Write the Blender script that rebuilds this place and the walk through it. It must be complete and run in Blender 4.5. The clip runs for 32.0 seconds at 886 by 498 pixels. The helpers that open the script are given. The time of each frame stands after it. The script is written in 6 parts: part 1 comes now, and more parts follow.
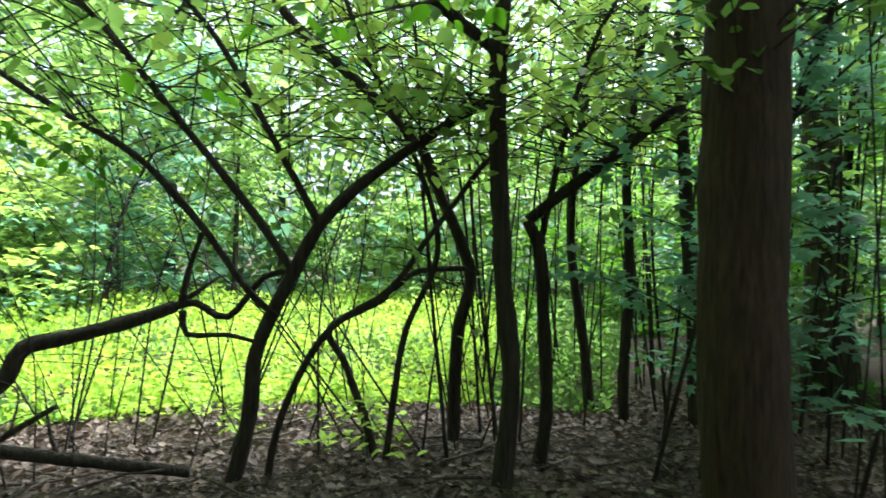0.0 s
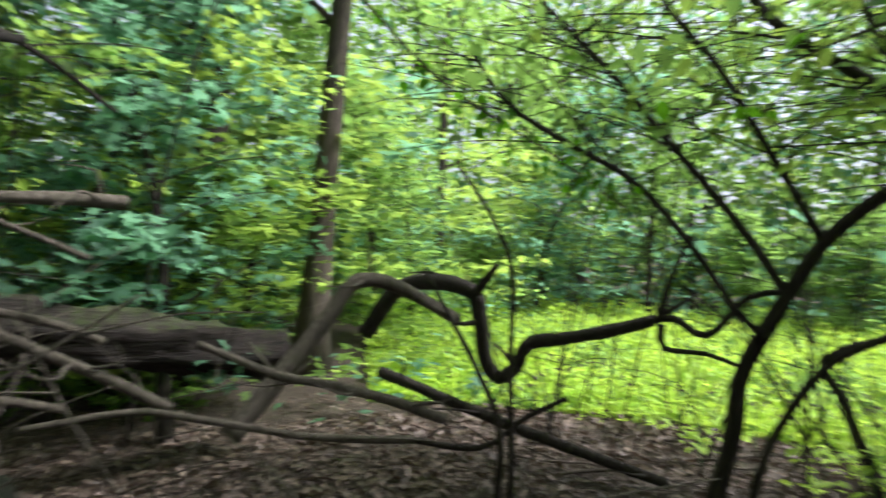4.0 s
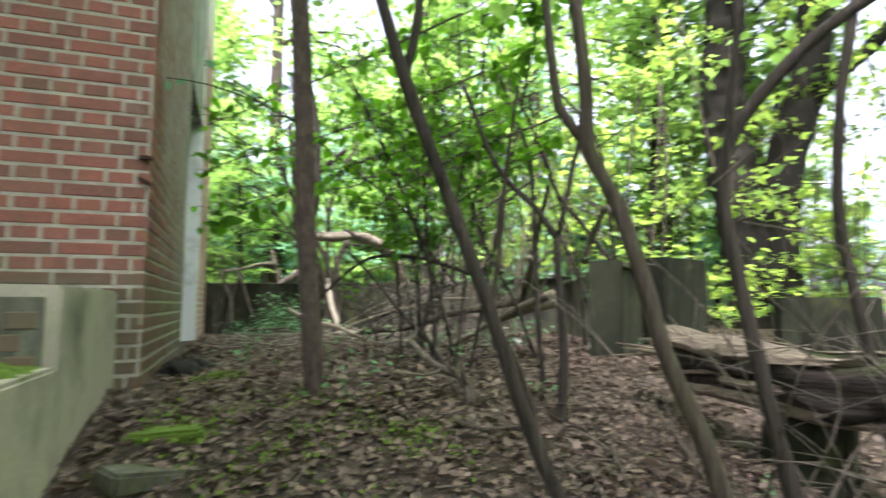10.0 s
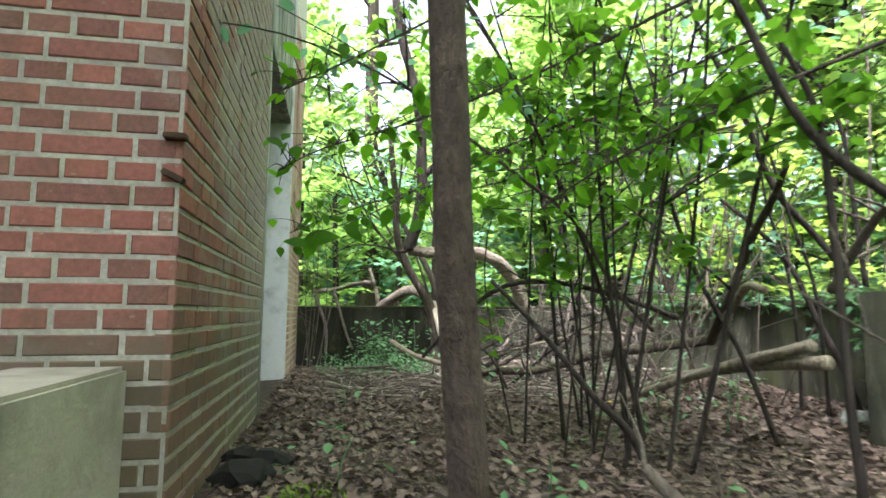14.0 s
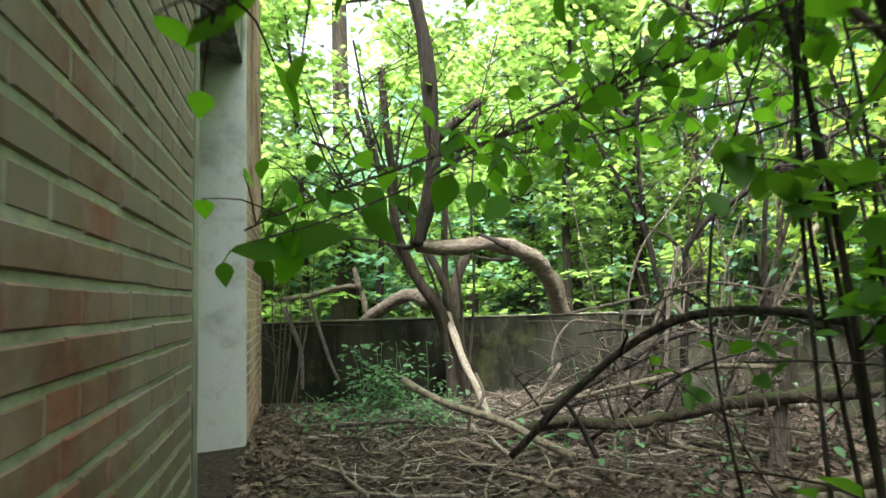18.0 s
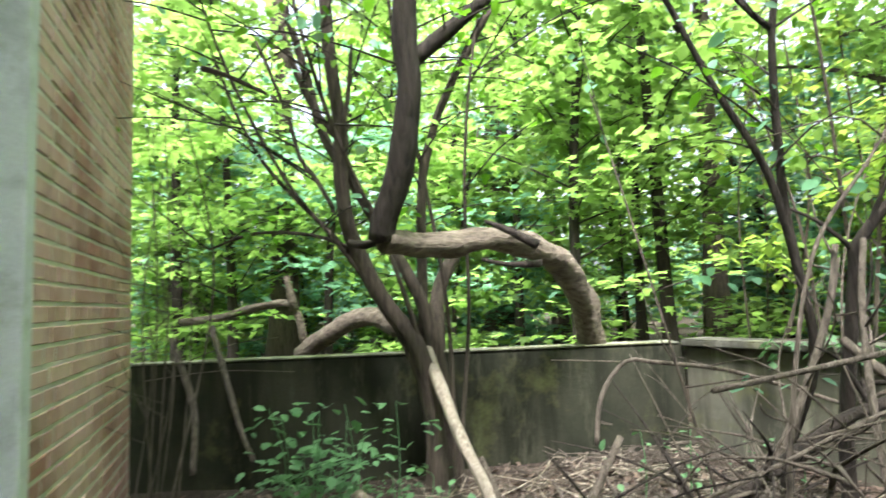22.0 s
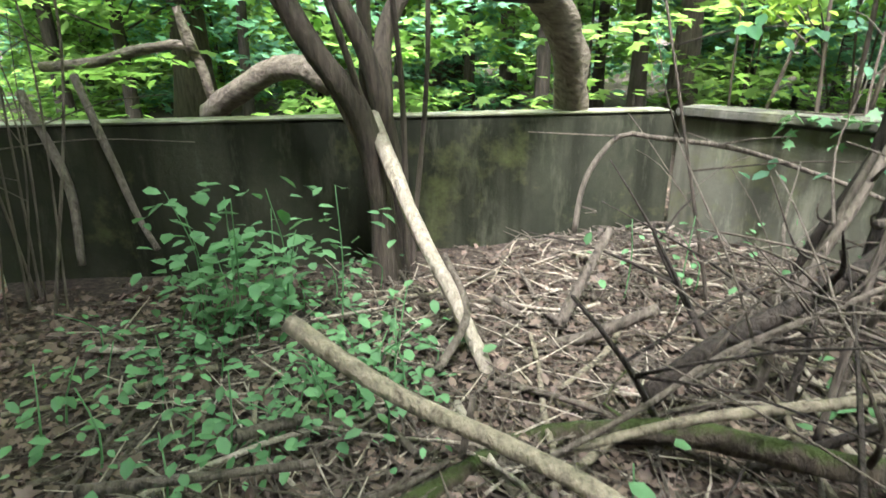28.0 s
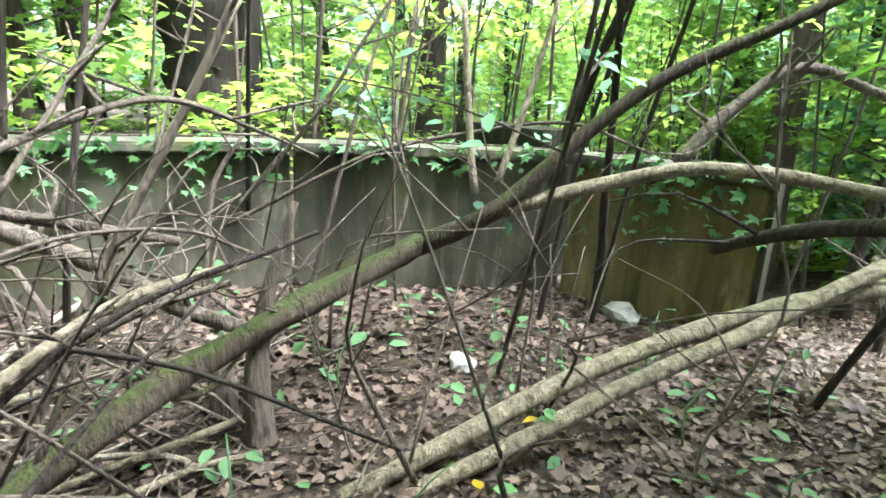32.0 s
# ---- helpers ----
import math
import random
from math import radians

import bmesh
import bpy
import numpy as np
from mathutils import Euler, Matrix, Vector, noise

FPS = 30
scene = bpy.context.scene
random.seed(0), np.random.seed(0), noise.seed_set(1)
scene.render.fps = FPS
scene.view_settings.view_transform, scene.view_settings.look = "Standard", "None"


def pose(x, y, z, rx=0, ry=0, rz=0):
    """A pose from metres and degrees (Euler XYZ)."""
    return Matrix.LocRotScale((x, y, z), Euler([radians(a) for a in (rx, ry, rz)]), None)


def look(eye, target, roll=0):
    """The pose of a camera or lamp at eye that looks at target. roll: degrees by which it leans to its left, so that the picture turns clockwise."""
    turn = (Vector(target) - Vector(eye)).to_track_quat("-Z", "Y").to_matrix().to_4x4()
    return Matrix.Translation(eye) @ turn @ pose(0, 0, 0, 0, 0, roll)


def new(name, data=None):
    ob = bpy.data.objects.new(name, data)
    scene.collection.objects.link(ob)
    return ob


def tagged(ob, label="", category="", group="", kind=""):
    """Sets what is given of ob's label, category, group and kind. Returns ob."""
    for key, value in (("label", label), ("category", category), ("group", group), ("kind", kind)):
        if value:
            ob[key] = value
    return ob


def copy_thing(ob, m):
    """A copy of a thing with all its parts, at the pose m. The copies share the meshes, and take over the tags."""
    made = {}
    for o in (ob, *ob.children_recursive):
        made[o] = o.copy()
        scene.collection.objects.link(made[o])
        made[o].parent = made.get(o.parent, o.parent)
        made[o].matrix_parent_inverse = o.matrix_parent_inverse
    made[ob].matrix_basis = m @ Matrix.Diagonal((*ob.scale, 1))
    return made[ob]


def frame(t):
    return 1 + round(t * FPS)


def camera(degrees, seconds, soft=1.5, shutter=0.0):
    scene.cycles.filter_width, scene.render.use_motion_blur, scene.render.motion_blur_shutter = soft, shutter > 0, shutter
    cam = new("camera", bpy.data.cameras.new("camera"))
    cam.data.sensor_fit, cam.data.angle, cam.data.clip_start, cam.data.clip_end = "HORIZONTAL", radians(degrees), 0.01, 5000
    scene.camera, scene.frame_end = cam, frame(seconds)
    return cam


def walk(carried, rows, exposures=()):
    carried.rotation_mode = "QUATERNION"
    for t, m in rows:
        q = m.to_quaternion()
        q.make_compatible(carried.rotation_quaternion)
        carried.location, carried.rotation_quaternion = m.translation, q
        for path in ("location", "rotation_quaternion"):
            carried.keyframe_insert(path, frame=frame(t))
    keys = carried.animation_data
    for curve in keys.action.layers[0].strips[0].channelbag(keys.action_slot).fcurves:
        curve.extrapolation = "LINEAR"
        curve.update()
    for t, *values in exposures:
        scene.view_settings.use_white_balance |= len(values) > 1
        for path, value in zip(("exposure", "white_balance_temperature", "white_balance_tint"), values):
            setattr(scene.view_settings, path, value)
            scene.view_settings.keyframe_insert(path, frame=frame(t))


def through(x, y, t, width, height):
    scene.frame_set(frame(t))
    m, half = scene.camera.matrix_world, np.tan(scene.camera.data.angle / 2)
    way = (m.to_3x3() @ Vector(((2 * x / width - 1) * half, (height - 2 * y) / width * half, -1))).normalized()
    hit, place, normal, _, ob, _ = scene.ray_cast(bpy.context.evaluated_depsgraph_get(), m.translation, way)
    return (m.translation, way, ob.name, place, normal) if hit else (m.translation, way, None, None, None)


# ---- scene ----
cam = camera(75.2, 32.0, 1.5, 0.5)
PATH = [
    (0, 0.360, -4.718, 1.270, 90.60, -0.30, -154.00),
    (0.5, 0.525, -4.641, 1.270, 91.30, 0.10, -152.40),
    (1, 0.615, -4.591, 1.270, 91.30, 0.10, -151.80),
    (1.5, 0.655, -4.566, 1.270, 91.30, 0.20, -151.30),
    (2, 0.676, -4.557, 1.270, 91.30, 0.30, -150.40),
    (2.5, 0.700, -4.550, 1.270, 91.00, 0.30, -149.20),
    (4.5, 0.700, -4.180, 1.255, 91.68, -2.67, -99.20),
    (5, 0.746, -4.065, 1.252, 92.31, -2.03, -81.28),
    (5.5, 0.798, -3.948, 1.247, 92.77, -1.74, -65.73),
    (6, 0.816, -3.839, 1.243, 94.32, -1.71, -52.95),
    (6.5, 0.781, -3.757, 1.237, 95.42, -1.37, -42.85),
    (7, 0.666, -3.660, 1.239, 95.47, -1.10, -36.04),
    (7.5, 0.530, -3.595, 1.247, 94.87, -0.66, -29.52),
    (8, 0.478, -3.487, 1.244, 95.41, -0.71, -22.04),
    (8.5, 0.468, -3.405, 1.239, 94.18, -0.40, -15.54),
    (9, 0.470, -3.379, 1.233, 92.82, -0.69, -11.69),
    (9.5, 0.451, -3.308, 1.228, 92.74, -0.44, -9.66),
    (10, 0.442, -3.214, 1.251, 95.47, 0.01, -19.61),
    (10.5, 0.465, -3.174, 1.294, 93.22, 0.12, -30.13),
    (11, 0.629, -3.009, 1.273, 91.66, -0.57, -37.16),
    (11.5, 0.630, -2.854, 1.273, 89.95, -0.47, -35.58),
    (12, 0.583, -2.575, 1.284, 91.41, -1.03, -28.34),
    (12.5, 0.495, -2.479, 1.356, 91.66, -1.29, -20.71),
    (13, 0.511, -2.224, 1.403, 95.01, -1.09, -14.83),
    (13.5, 0.444, -2.052, 1.451, 96.21, 0.47, -11.85),
    (14, 0.462, -1.806, 1.467, 96.43, -0.28, -10.64),
    (14.5, 0.433, -1.596, 1.492, 98.38, 0.82, -7.77),
    (16.5, 0.302, -0.699, 1.726, 98.13, -0.77, -10.13),
    (17, 0.291, -0.461, 1.730, 97.57, -0.67, -10.58),
    (17.5, 0.297, -0.219, 1.729, 96.32, -1.14, -11.85),
    (18, 0.327, 0.023, 1.730, 95.03, 1.77, -14.22),
    (18.5, 0.395, 0.280, 1.725, 93.12, -0.10, -15.64),
    (19, 0.454, 0.540, 1.725, 95.40, 0.38, -12.71),
    (19.5, 0.485, 0.788, 1.728, 94.40, 0.22, -1.55),
    (20, 0.505, 1.002, 1.740, 93.88, 0.93, 0.22),
    (20.5, 0.508, 1.226, 1.777, 94.29, 1.02, -0.95),
    (21, 0.514, 1.461, 1.816, 94.00, 1.53, -10.86),
    (21.5, 0.543, 1.654, 1.842, 94.58, 1.75, -16.02),
    (22, 0.669, 1.858, 1.869, 95.27, 2.27, -18.62),
    (22.5, 0.768, 2.022, 1.896, 96.99, 2.52, -28.15),
    (23, 0.795, 2.164, 1.919, 98.87, 3.03, -37.08),
    (23.5, 0.802, 2.258, 1.935, 100.48, 3.16, -36.58),
    (24, 0.882, 2.359, 1.946, 100.02, 3.06, -34.52),
    (24.5, 0.866, 2.436, 1.959, 98.87, 2.73, -39.64),
    (25, 0.798, 2.472, 1.965, 97.02, 3.31, -42.63),
    (25.5, 0.779, 2.540, 1.970, 97.07, 3.04, -36.39),
    (26, 0.785, 2.596, 1.969, 97.73, 2.61, -30.33),
    (26.5, 0.807, 2.622, 1.955, 87.98, 2.29, -23.96),
    (28.5, 0.835, 2.522, 1.861, 68.51, 1.50, -27.46),
    (29, 0.880, 2.486, 1.852, 67.50, 1.10, -37.56),
    (29.5, 0.979, 2.458, 1.840, 69.13, -0.22, -51.12),
    (30, 1.063, 2.427, 1.834, 71.11, 0.30, -62.67),
    (30.5, 1.109, 2.429, 1.833, 72.72, -0.78, -79.83),
    (31, 1.144, 2.429, 1.822, 73.46, -1.37, -91.96),
    (31.5, 1.166, 2.426, 1.820, 74.14, -2.40, -100.10),
    (32, 1.176, 2.427, 1.820, 74.90, -3.00, -103.94),
]
EXPOSURES = [(0, 2.05, 5600, 8), (1, 1.55, 5600, 8), (2.5, 1.38, 5600, 8), (4.5, 1.45, 5900, 14), (6, 1.75, 5900, 14), (7, 2.0, 6000, 17), (9, 2.85, 6000, 21), (10, 2.85, 5900, 20), (11, 2.7, 6000, 18), (12, 2.85, 6000, 19), (13, 2.95, 5800, 21), (14.5, 2.95, 5800, 20), (18, 2.5, 6100, 13), (20, 2.75, 6000, 17), (21, 2.6, 6000, 13), (22, 2.65, 6000, 12), (23.5, 2.05, 5800, 8), (26, 2.0, 5800, 8), (28.5, 3.2, 5800, 13), (30, 3.4, 5700, 11), (32, 3.75, 5700, 15)]
walk(cam, [(t, pose(*p)) for t, *p in PATH], EXPOSURES)

# ---- world, sun ----
SUN_AZ, SUN_EL = radians(205), radians(60)
world = bpy.data.worlds.new("sky")
scene.world = world
world.use_nodes = True
wn = world.node_tree.nodes
wn.clear()
sky = wn.new("ShaderNodeTexSky")
sky.sky_type = "NISHITA"
sky.sun_disc = False
sky.sun_elevation, sky.sun_rotation = SUN_EL, SUN_AZ
sky.air_density, sky.dust_density, sky.ozone_density = 0.8, 7.0, 0.6
bg = wn.new("ShaderNodeBackground")
bg.inputs["Strength"].default_value = 0.15
wout = wn.new("ShaderNodeOutputWorld")
haze = wn.new("ShaderNodeHueSaturation")
haze.inputs["Saturation"].default_value = 0.35
world.node_tree.links.new(sky.outputs[0], haze.inputs["Color"])
world.node_tree.links.new(haze.outputs[0], bg.inputs["Color"])
world.node_tree.links.new(bg.outputs[0], wout.inputs["Surface"])
sun = new("sun", bpy.data.lights.new("sun", "SUN"))
sun.data.energy, sun.data.angle, sun.data.color = 3.0, radians(14), (1.0, 0.95, 0.86)
sun.matrix_world = look((0, 0, 30), (0 - math.sin(SUN_AZ) * math.cos(SUN_EL), 0 - math.cos(SUN_AZ) * math.cos(SUN_EL), 30 - math.sin(SUN_EL)))

# ---- materials ----
def material(name):
    m = bpy.data.materials.new(name)
    m.use_nodes = True
    nt = m.node_tree
    nt.nodes.clear()
    return m, nt, nt.nodes.new("ShaderNodeOutputMaterial")


def node(nt, kind, **values):
    n = nt.nodes.new(kind)
    for key, value in values.items():
        n.inputs[key.replace("_", " ")].default_value = value
    return n


def noise_tex(nt, scale, detail=4.0, rough=0.6, stretch=None, distortion=0.0, along=None):
    pos = nt.nodes.new("ShaderNodeNewGeometry")
    src = pos.outputs["Position"]
    if along is not None:
        mp = nt.nodes.new("ShaderNodeMapping")
        mp.vector_type = "TEXTURE"
        mp.inputs["Rotation"].default_value = (0, 0, along)
        mp.inputs["Scale"].default_value = (7, 1, 1)
        nt.links.new(src, mp.inputs["Vector"])
        src = mp.outputs["Vector"]
    elif stretch:
        mp = nt.nodes.new("ShaderNodeMapping")
        mp.inputs["Scale"].default_value = stretch
        nt.links.new(src, mp.inputs["Vector"])
        src = mp.outputs["Vector"]
    n = node(nt, "ShaderNodeTexNoise", Scale=scale, Detail=detail, Roughness=rough, Distortion=distortion)
    nt.links.new(src, n.inputs["Vector"])
    return n.outputs["Fac"]


def ramp(nt, fac, *stops):
    r = nt.nodes.new("ShaderNodeValToRGB")
    el = r.color_ramp.elements
    while len(el) < len(stops):
        el.new(0.5)
    for e, (p, c) in zip(el, stops):
        e.position = p
        e.color = (*c, 1.0) if len(c) == 3 else c
    nt.links.new(fac, r.inputs["Fac"])
    return r.outputs["Color"]


def mix(nt, fac, a, b, blend="MIX"):
    n = nt.nodes.new("ShaderNodeMix")
    n.data_type, n.blend_type = "RGBA", blend
    for sock, v in ((n.inputs["Factor"], fac), (n.inputs["A"], a), (n.inputs["B"], b)):
        if isinstance(v, (int, float)):
            sock.default_value = v
        elif isinstance(v, tuple):
            sock.default_value = (*v, 1.0)
        else:
            nt.links.new(v, sock)
    return n.outputs["Result"]


def grey(v):
    return (v, v, v)


def bump(nt, height, strength, distance=0.01):
    b = node(nt, "ShaderNodeBump", Strength=strength, Distance=distance)
    nt.links.new(height, b.inputs["Height"])
    return b.outputs["Normal"]


def finish(nt, out, color, rough=0.85, normal=None, specular=0.3):
    p = node(nt, "ShaderNodeBsdfPrincipled", Roughness=rough)
    p.inputs["Specular IOR Level"].default_value = specular
    if isinstance(color, tuple):
        p.inputs["Base Color"].default_value = (*color, 1.0)
    else:
        nt.links.new(color, p.inputs["Base Color"])
    if normal:
        nt.links.new(normal, p.inputs["Normal"])
    nt.links.new(p.outputs[0], out.inputs["Surface"])
    return p


def bark_material(name, dark, light, moss=0.0, stretch=(1, 1, 0.12), rough=0.9, scale=45, along=None):
    m, nt, out = material(name)
    streak = noise_tex(nt, scale, 5, 0.65, stretch, 0.0, along)
    blotch = noise_tex(nt, 5, 3, 0.6)
    c = ramp(nt, streak, (0.32, dark), (0.7, light))
    c = mix(nt, ramp(nt, blotch, (0.35, grey(0.0)), (0.75, grey(0.55))), c, tuple(0.5 * a + 0.5 * b for a, b in zip(dark, light)))
    if moss:
        geo = nt.nodes.new("ShaderNodeNewGeometry")
        sep = nt.nodes.new("ShaderNodeSeparateXYZ")
        nt.links.new(geo.outputs["Normal"], sep.inputs[0])
        up = nt.nodes.new("ShaderNodeMath")
        up.operation = "MULTIPLY_ADD"
        nt.links.new(sep.outputs["Z"], up.inputs[0])
        up.inputs[1].default_value = 0.35
        nt.links.new(noise_tex(nt, 14, 4, 0.7), up.inputs[2])
        cover = ramp(nt, up.outputs[0], (0.75 - moss * 0.3, grey(0.0)), (0.95 - moss * 0.3, grey(1.0)))
        c = mix(nt, cover, c, (0.04, 0.055, 0.013))
    finish(nt, out, c, rough, bump(nt, streak, 1.0, 0.03))
    return m


def leaf_material(name, dark, light, through, share=0.5, gloss=0.25, top=0.75):
    m, nt, out = material(name)
    geo = nt.nodes.new("ShaderNodeNewGeometry")
    r = geo.outputs["Random Per Island"]
    c = ramp(nt, r, (0.0, dark), (top, light), (1.0, tuple(min(1, a * 1.35) for a in light)))
    blot = noise_tex(nt, 30, 3, 0.6)
    c = mix(nt, 0.3, c, ramp(nt, blot, (0.3, dark), (0.7, light)))
    t = ramp(nt, r, (0.0, tuple(a * 0.75 for a in through)), (1.0, through))
    d = node(nt, "ShaderNodeBsdfPrincipled", Roughness=0.55)
    d.inputs["Specular IOR Level"].default_value = gloss
    nt.links.new(c, d.inputs["Base Color"])
    tr = nt.nodes.new("ShaderNodeBsdfTranslucent")
    nt.links.new(t, tr.inputs["Color"])
    ms = nt.nodes.new("ShaderNodeMixShader")
    ms.inputs[0].default_value = share
    nt.links.new(d.outputs[0], ms.inputs[1])
    nt.links.new(tr.outputs[0], ms.inputs[2])
    nt.links.new(ms.outputs[0], out.inputs["Surface"])
    return m


def veined_leaf(name, dark, light, through):
    m, nt, out = material(name)
    tc, sep = nt.nodes.new("ShaderNodeTexCoord"), nt.nodes.new("ShaderNodeSeparateXYZ")
    nt.links.new(tc.outputs["Object"], sep.inputs[0])

    def calc(op, a, b=0.0):
        n = nt.nodes.new("ShaderNodeMath")
        n.operation = op
        for sock, v in zip(n.inputs, (a, b)):
            if isinstance(v, (int, float)):
                sock.default_value = v
            else:
                nt.links.new(v, sock)
        return n.outputs[0]

    off = calc("ABSOLUTE", sep.outputs["Y"])
    side = calc("FRACT", calc("MULTIPLY", calc("SUBTRACT", sep.outputs["X"], calc("MULTIPLY", off, 0.9)), 8.0))
    vein = calc("MAXIMUM", calc("LESS_THAN", off, 0.011), calc("LESS_THAN", side, 0.09))
    info = nt.nodes.new("ShaderNodeObjectInfo")
    blot = noise_tex(nt, 40, 4, 0.65)
    c = mix(nt, info.outputs["Random"], dark, light)
    c = mix(nt, ramp(nt, blot, (0.45, grey(0.0)), (0.75, grey(0.5))), c, tuple(a * 0.6 for a in dark))
    c = mix(nt, calc("MULTIPLY", vein, 0.7), c, tuple(min(1, a * 1.7) for a in light))
    d = node(nt, "ShaderNodeBsdfPrincipled", Roughness=0.5)
    d.inputs["Specular IOR Level"].default_value = 0.06
    nt.links.new(c, d.inputs["Base Color"])
    nt.links.new(bump(nt, calc("ADD", vein, blot), 0.4, 0.002), d.inputs["Normal"])
    tr = nt.nodes.new("ShaderNodeBsdfTranslucent")
    nt.links.new(mix(nt, calc("MULTIPLY", vein, 0.5), through, tuple(a * 0.55 for a in through)), tr.inputs["Color"])
    ms = nt.nodes.new("ShaderNodeMixShader")
    ms.inputs[0].default_value = 0.5
    nt.links.new(d.outputs[0], ms.inputs[1])
    nt.links.new(tr.outputs[0], ms.inputs[2])
    nt.links.new(ms.outputs[0], out.inputs["Surface"])
    return m


def brick_material(name, bleach, wash=0.0, bloom=(0.33, 0.29, 0.25), dull=0.0, damp=0.0):
    m, nt, out = material(name)
    info, geo = nt.nodes.new("ShaderNodeObjectInfo"), nt.nodes.new("ShaderNodeNewGeometry")
    add = nt.nodes.new("ShaderNodeMath")
    add.operation = "ADD"
    nt.links.new(info.outputs["Random"], add.inputs[0])
    nt.links.new(geo.outputs["Random Per Island"], add.inputs[1])
    fr = nt.nodes.new("ShaderNodeMath")
    fr.operation = "FRACT"
    nt.links.new(add.outputs[0], fr.inputs[0])
    c = ramp(nt, fr.outputs[0], (0.0, (0.11, 0.04, 0.04)), (0.25, (0.19, 0.056, 0.05)), (0.55, (0.26, 0.07, 0.058)), (0.8, (0.31, 0.09, 0.068)), (1.0, (0.19, 0.09, 0.07)))
    fine = noise_tex(nt, 60, 5, 0.7)
    c = mix(nt, 0.4, c, ramp(nt, fine, (0.3, (0.08, 0.04, 0.035)), (0.7, (0.36, 0.15, 0.11))))
    soot = noise_tex(nt, 7, 5, 0.7)
    c = mix(nt, ramp(nt, soot, (0.5, grey(0.0)), (0.72, grey(0.6))), c, (0.085, 0.055, 0.042))
    smear = noise_tex(nt, 26, 4, 0.7, (1, 1, 1.6))
    c = mix(nt, ramp(nt, smear, (0.63, grey(0.0)), (0.74, grey(0.45))), c, (0.36, 0.34, 0.28))
    stain = noise_tex(nt, 1.6, 5, 0.65)
    c = mix(nt, ramp(nt, stain, (0.62 - bleach * 0.35, grey(0.0)), (0.86 - bleach * 0.3, grey(0.8))), c, bloom)
    if wash:
        sep = nt.nodes.new("ShaderNodeSeparateXYZ")
        nt.links.new(geo.outputs["Position"], sep.inputs[0])
        ma = nt.nodes.new("ShaderNodeMath")
        ma.operation = "MULTIPLY_ADD"
        nt.links.new(sep.outputs["Y"], ma.inputs[0])
        ma.inputs[1].default_value = 0.24
        nt.links.new(noise_tex(nt, 2.2, 5, 0.65), ma.inputs[2])
        mb = nt.nodes.new("ShaderNodeMath")
        mb.operation = "MULTIPLY_ADD"
        nt.links.new(sep.outputs["Z"], mb.inputs[0])
        mb.inputs[1].default_value = 0.11
        nt.links.new(ma.outputs[0], mb.inputs[2])
        c = mix(nt, ramp(nt, mb.outputs[0], (0.79, grey(0.0)), (0.98, grey(wash))), c, (0.285, 0.243, 0.236))
    if dull:
        c = mix(nt, dull, c, (0.135, 0.105, 0.082))
    if damp:
        # green-grey algae on the lowest courses
        low = nt.nodes.new("ShaderNodeSeparateXYZ")
        nt.links.new(geo.outputs["Position"], low.inputs[0])
        md = nt.nodes.new("ShaderNodeMath")
        md.operation = "MULTIPLY_ADD"
        nt.links.new(noise_tex(nt, 3.4, 4, 0.6), md.inputs[0])
        md.inputs[1].default_value = 0.5
        nt.links.new(low.outputs["Z"], md.inputs[2])
        band = nt.nodes.new("ShaderNodeMapRange")
        for key, value in (("From Min", 1.58), ("From Max", 1.74), ("To Min", damp), ("To Max", 0.0)):
            band.inputs[key].default_value = value
        nt.links.new(md.outputs[0], band.inputs["Value"])
        c = mix(nt, band.outputs["Result"], c, (0.088, 0.082, 0.054))
    grime = noise_tex(nt, 3.1, 4, 0.6, (1, 1, 0.5))
    c = mix(nt, ramp(nt, grime, (0.55, grey(0.0)), (0.8, grey(0.55))), c, (0.11, 0.105, 0.075))
    finish(nt, out, c, 0.88, bump(nt, fine, 0.35, 0.004))
    return m


def concrete_material(name, base=(0.36, 0.36, 0.33), dirt=0.5, moss=0.3, streaks=True, dark=(0.07, 0.075, 0.06)):
    m, nt, out = material(name)
    fine = noise_tex(nt, 90, 5, 0.7)
    big = noise_tex(nt, 1.7, 4, 0.62)
    run = noise_tex(nt, 5.0, 4, 0.6, (1, 1, 0.12))
    c = mix(nt, ramp(nt, fine, (0.3, grey(0.0)), (0.75, grey(0.5))), base, tuple(a * 0.62 for a in base))
    c = mix(nt, ramp(nt, big, (0.58 - dirt * 0.25, grey(0.0)), (0.8 - dirt * 0.2, grey(0.85))), c, dark)
    if streaks:
        c = mix(nt, ramp(nt, run, (0.44, grey(0.0)), (0.58, grey(0.85))), c, tuple(a * 0.33 for a in base))
        pale = noise_tex(nt, 9.0, 5, 0.7, (1, 1, 0.25))
        c = mix(nt, ramp(nt, pale, (0.54, grey(0.0)), (0.68, grey(0.7))), c, tuple(min(0.8, a * 1.6) for a in base))
    green = noise_tex(nt, 2.6, 5, 0.7)
    c = mix(nt, ramp(nt, green, (0.66 - moss * 0.3, grey(0.0)), (0.85 - moss * 0.3, grey(0.6))), c, (0.13, 0.14, 0.05))
    pits = noise_tex(nt, 22, 6, 0.75)
    finish(nt, out, c, 0.9, bump(nt, pits, 0.55, 0.012), 0.12)
    return m


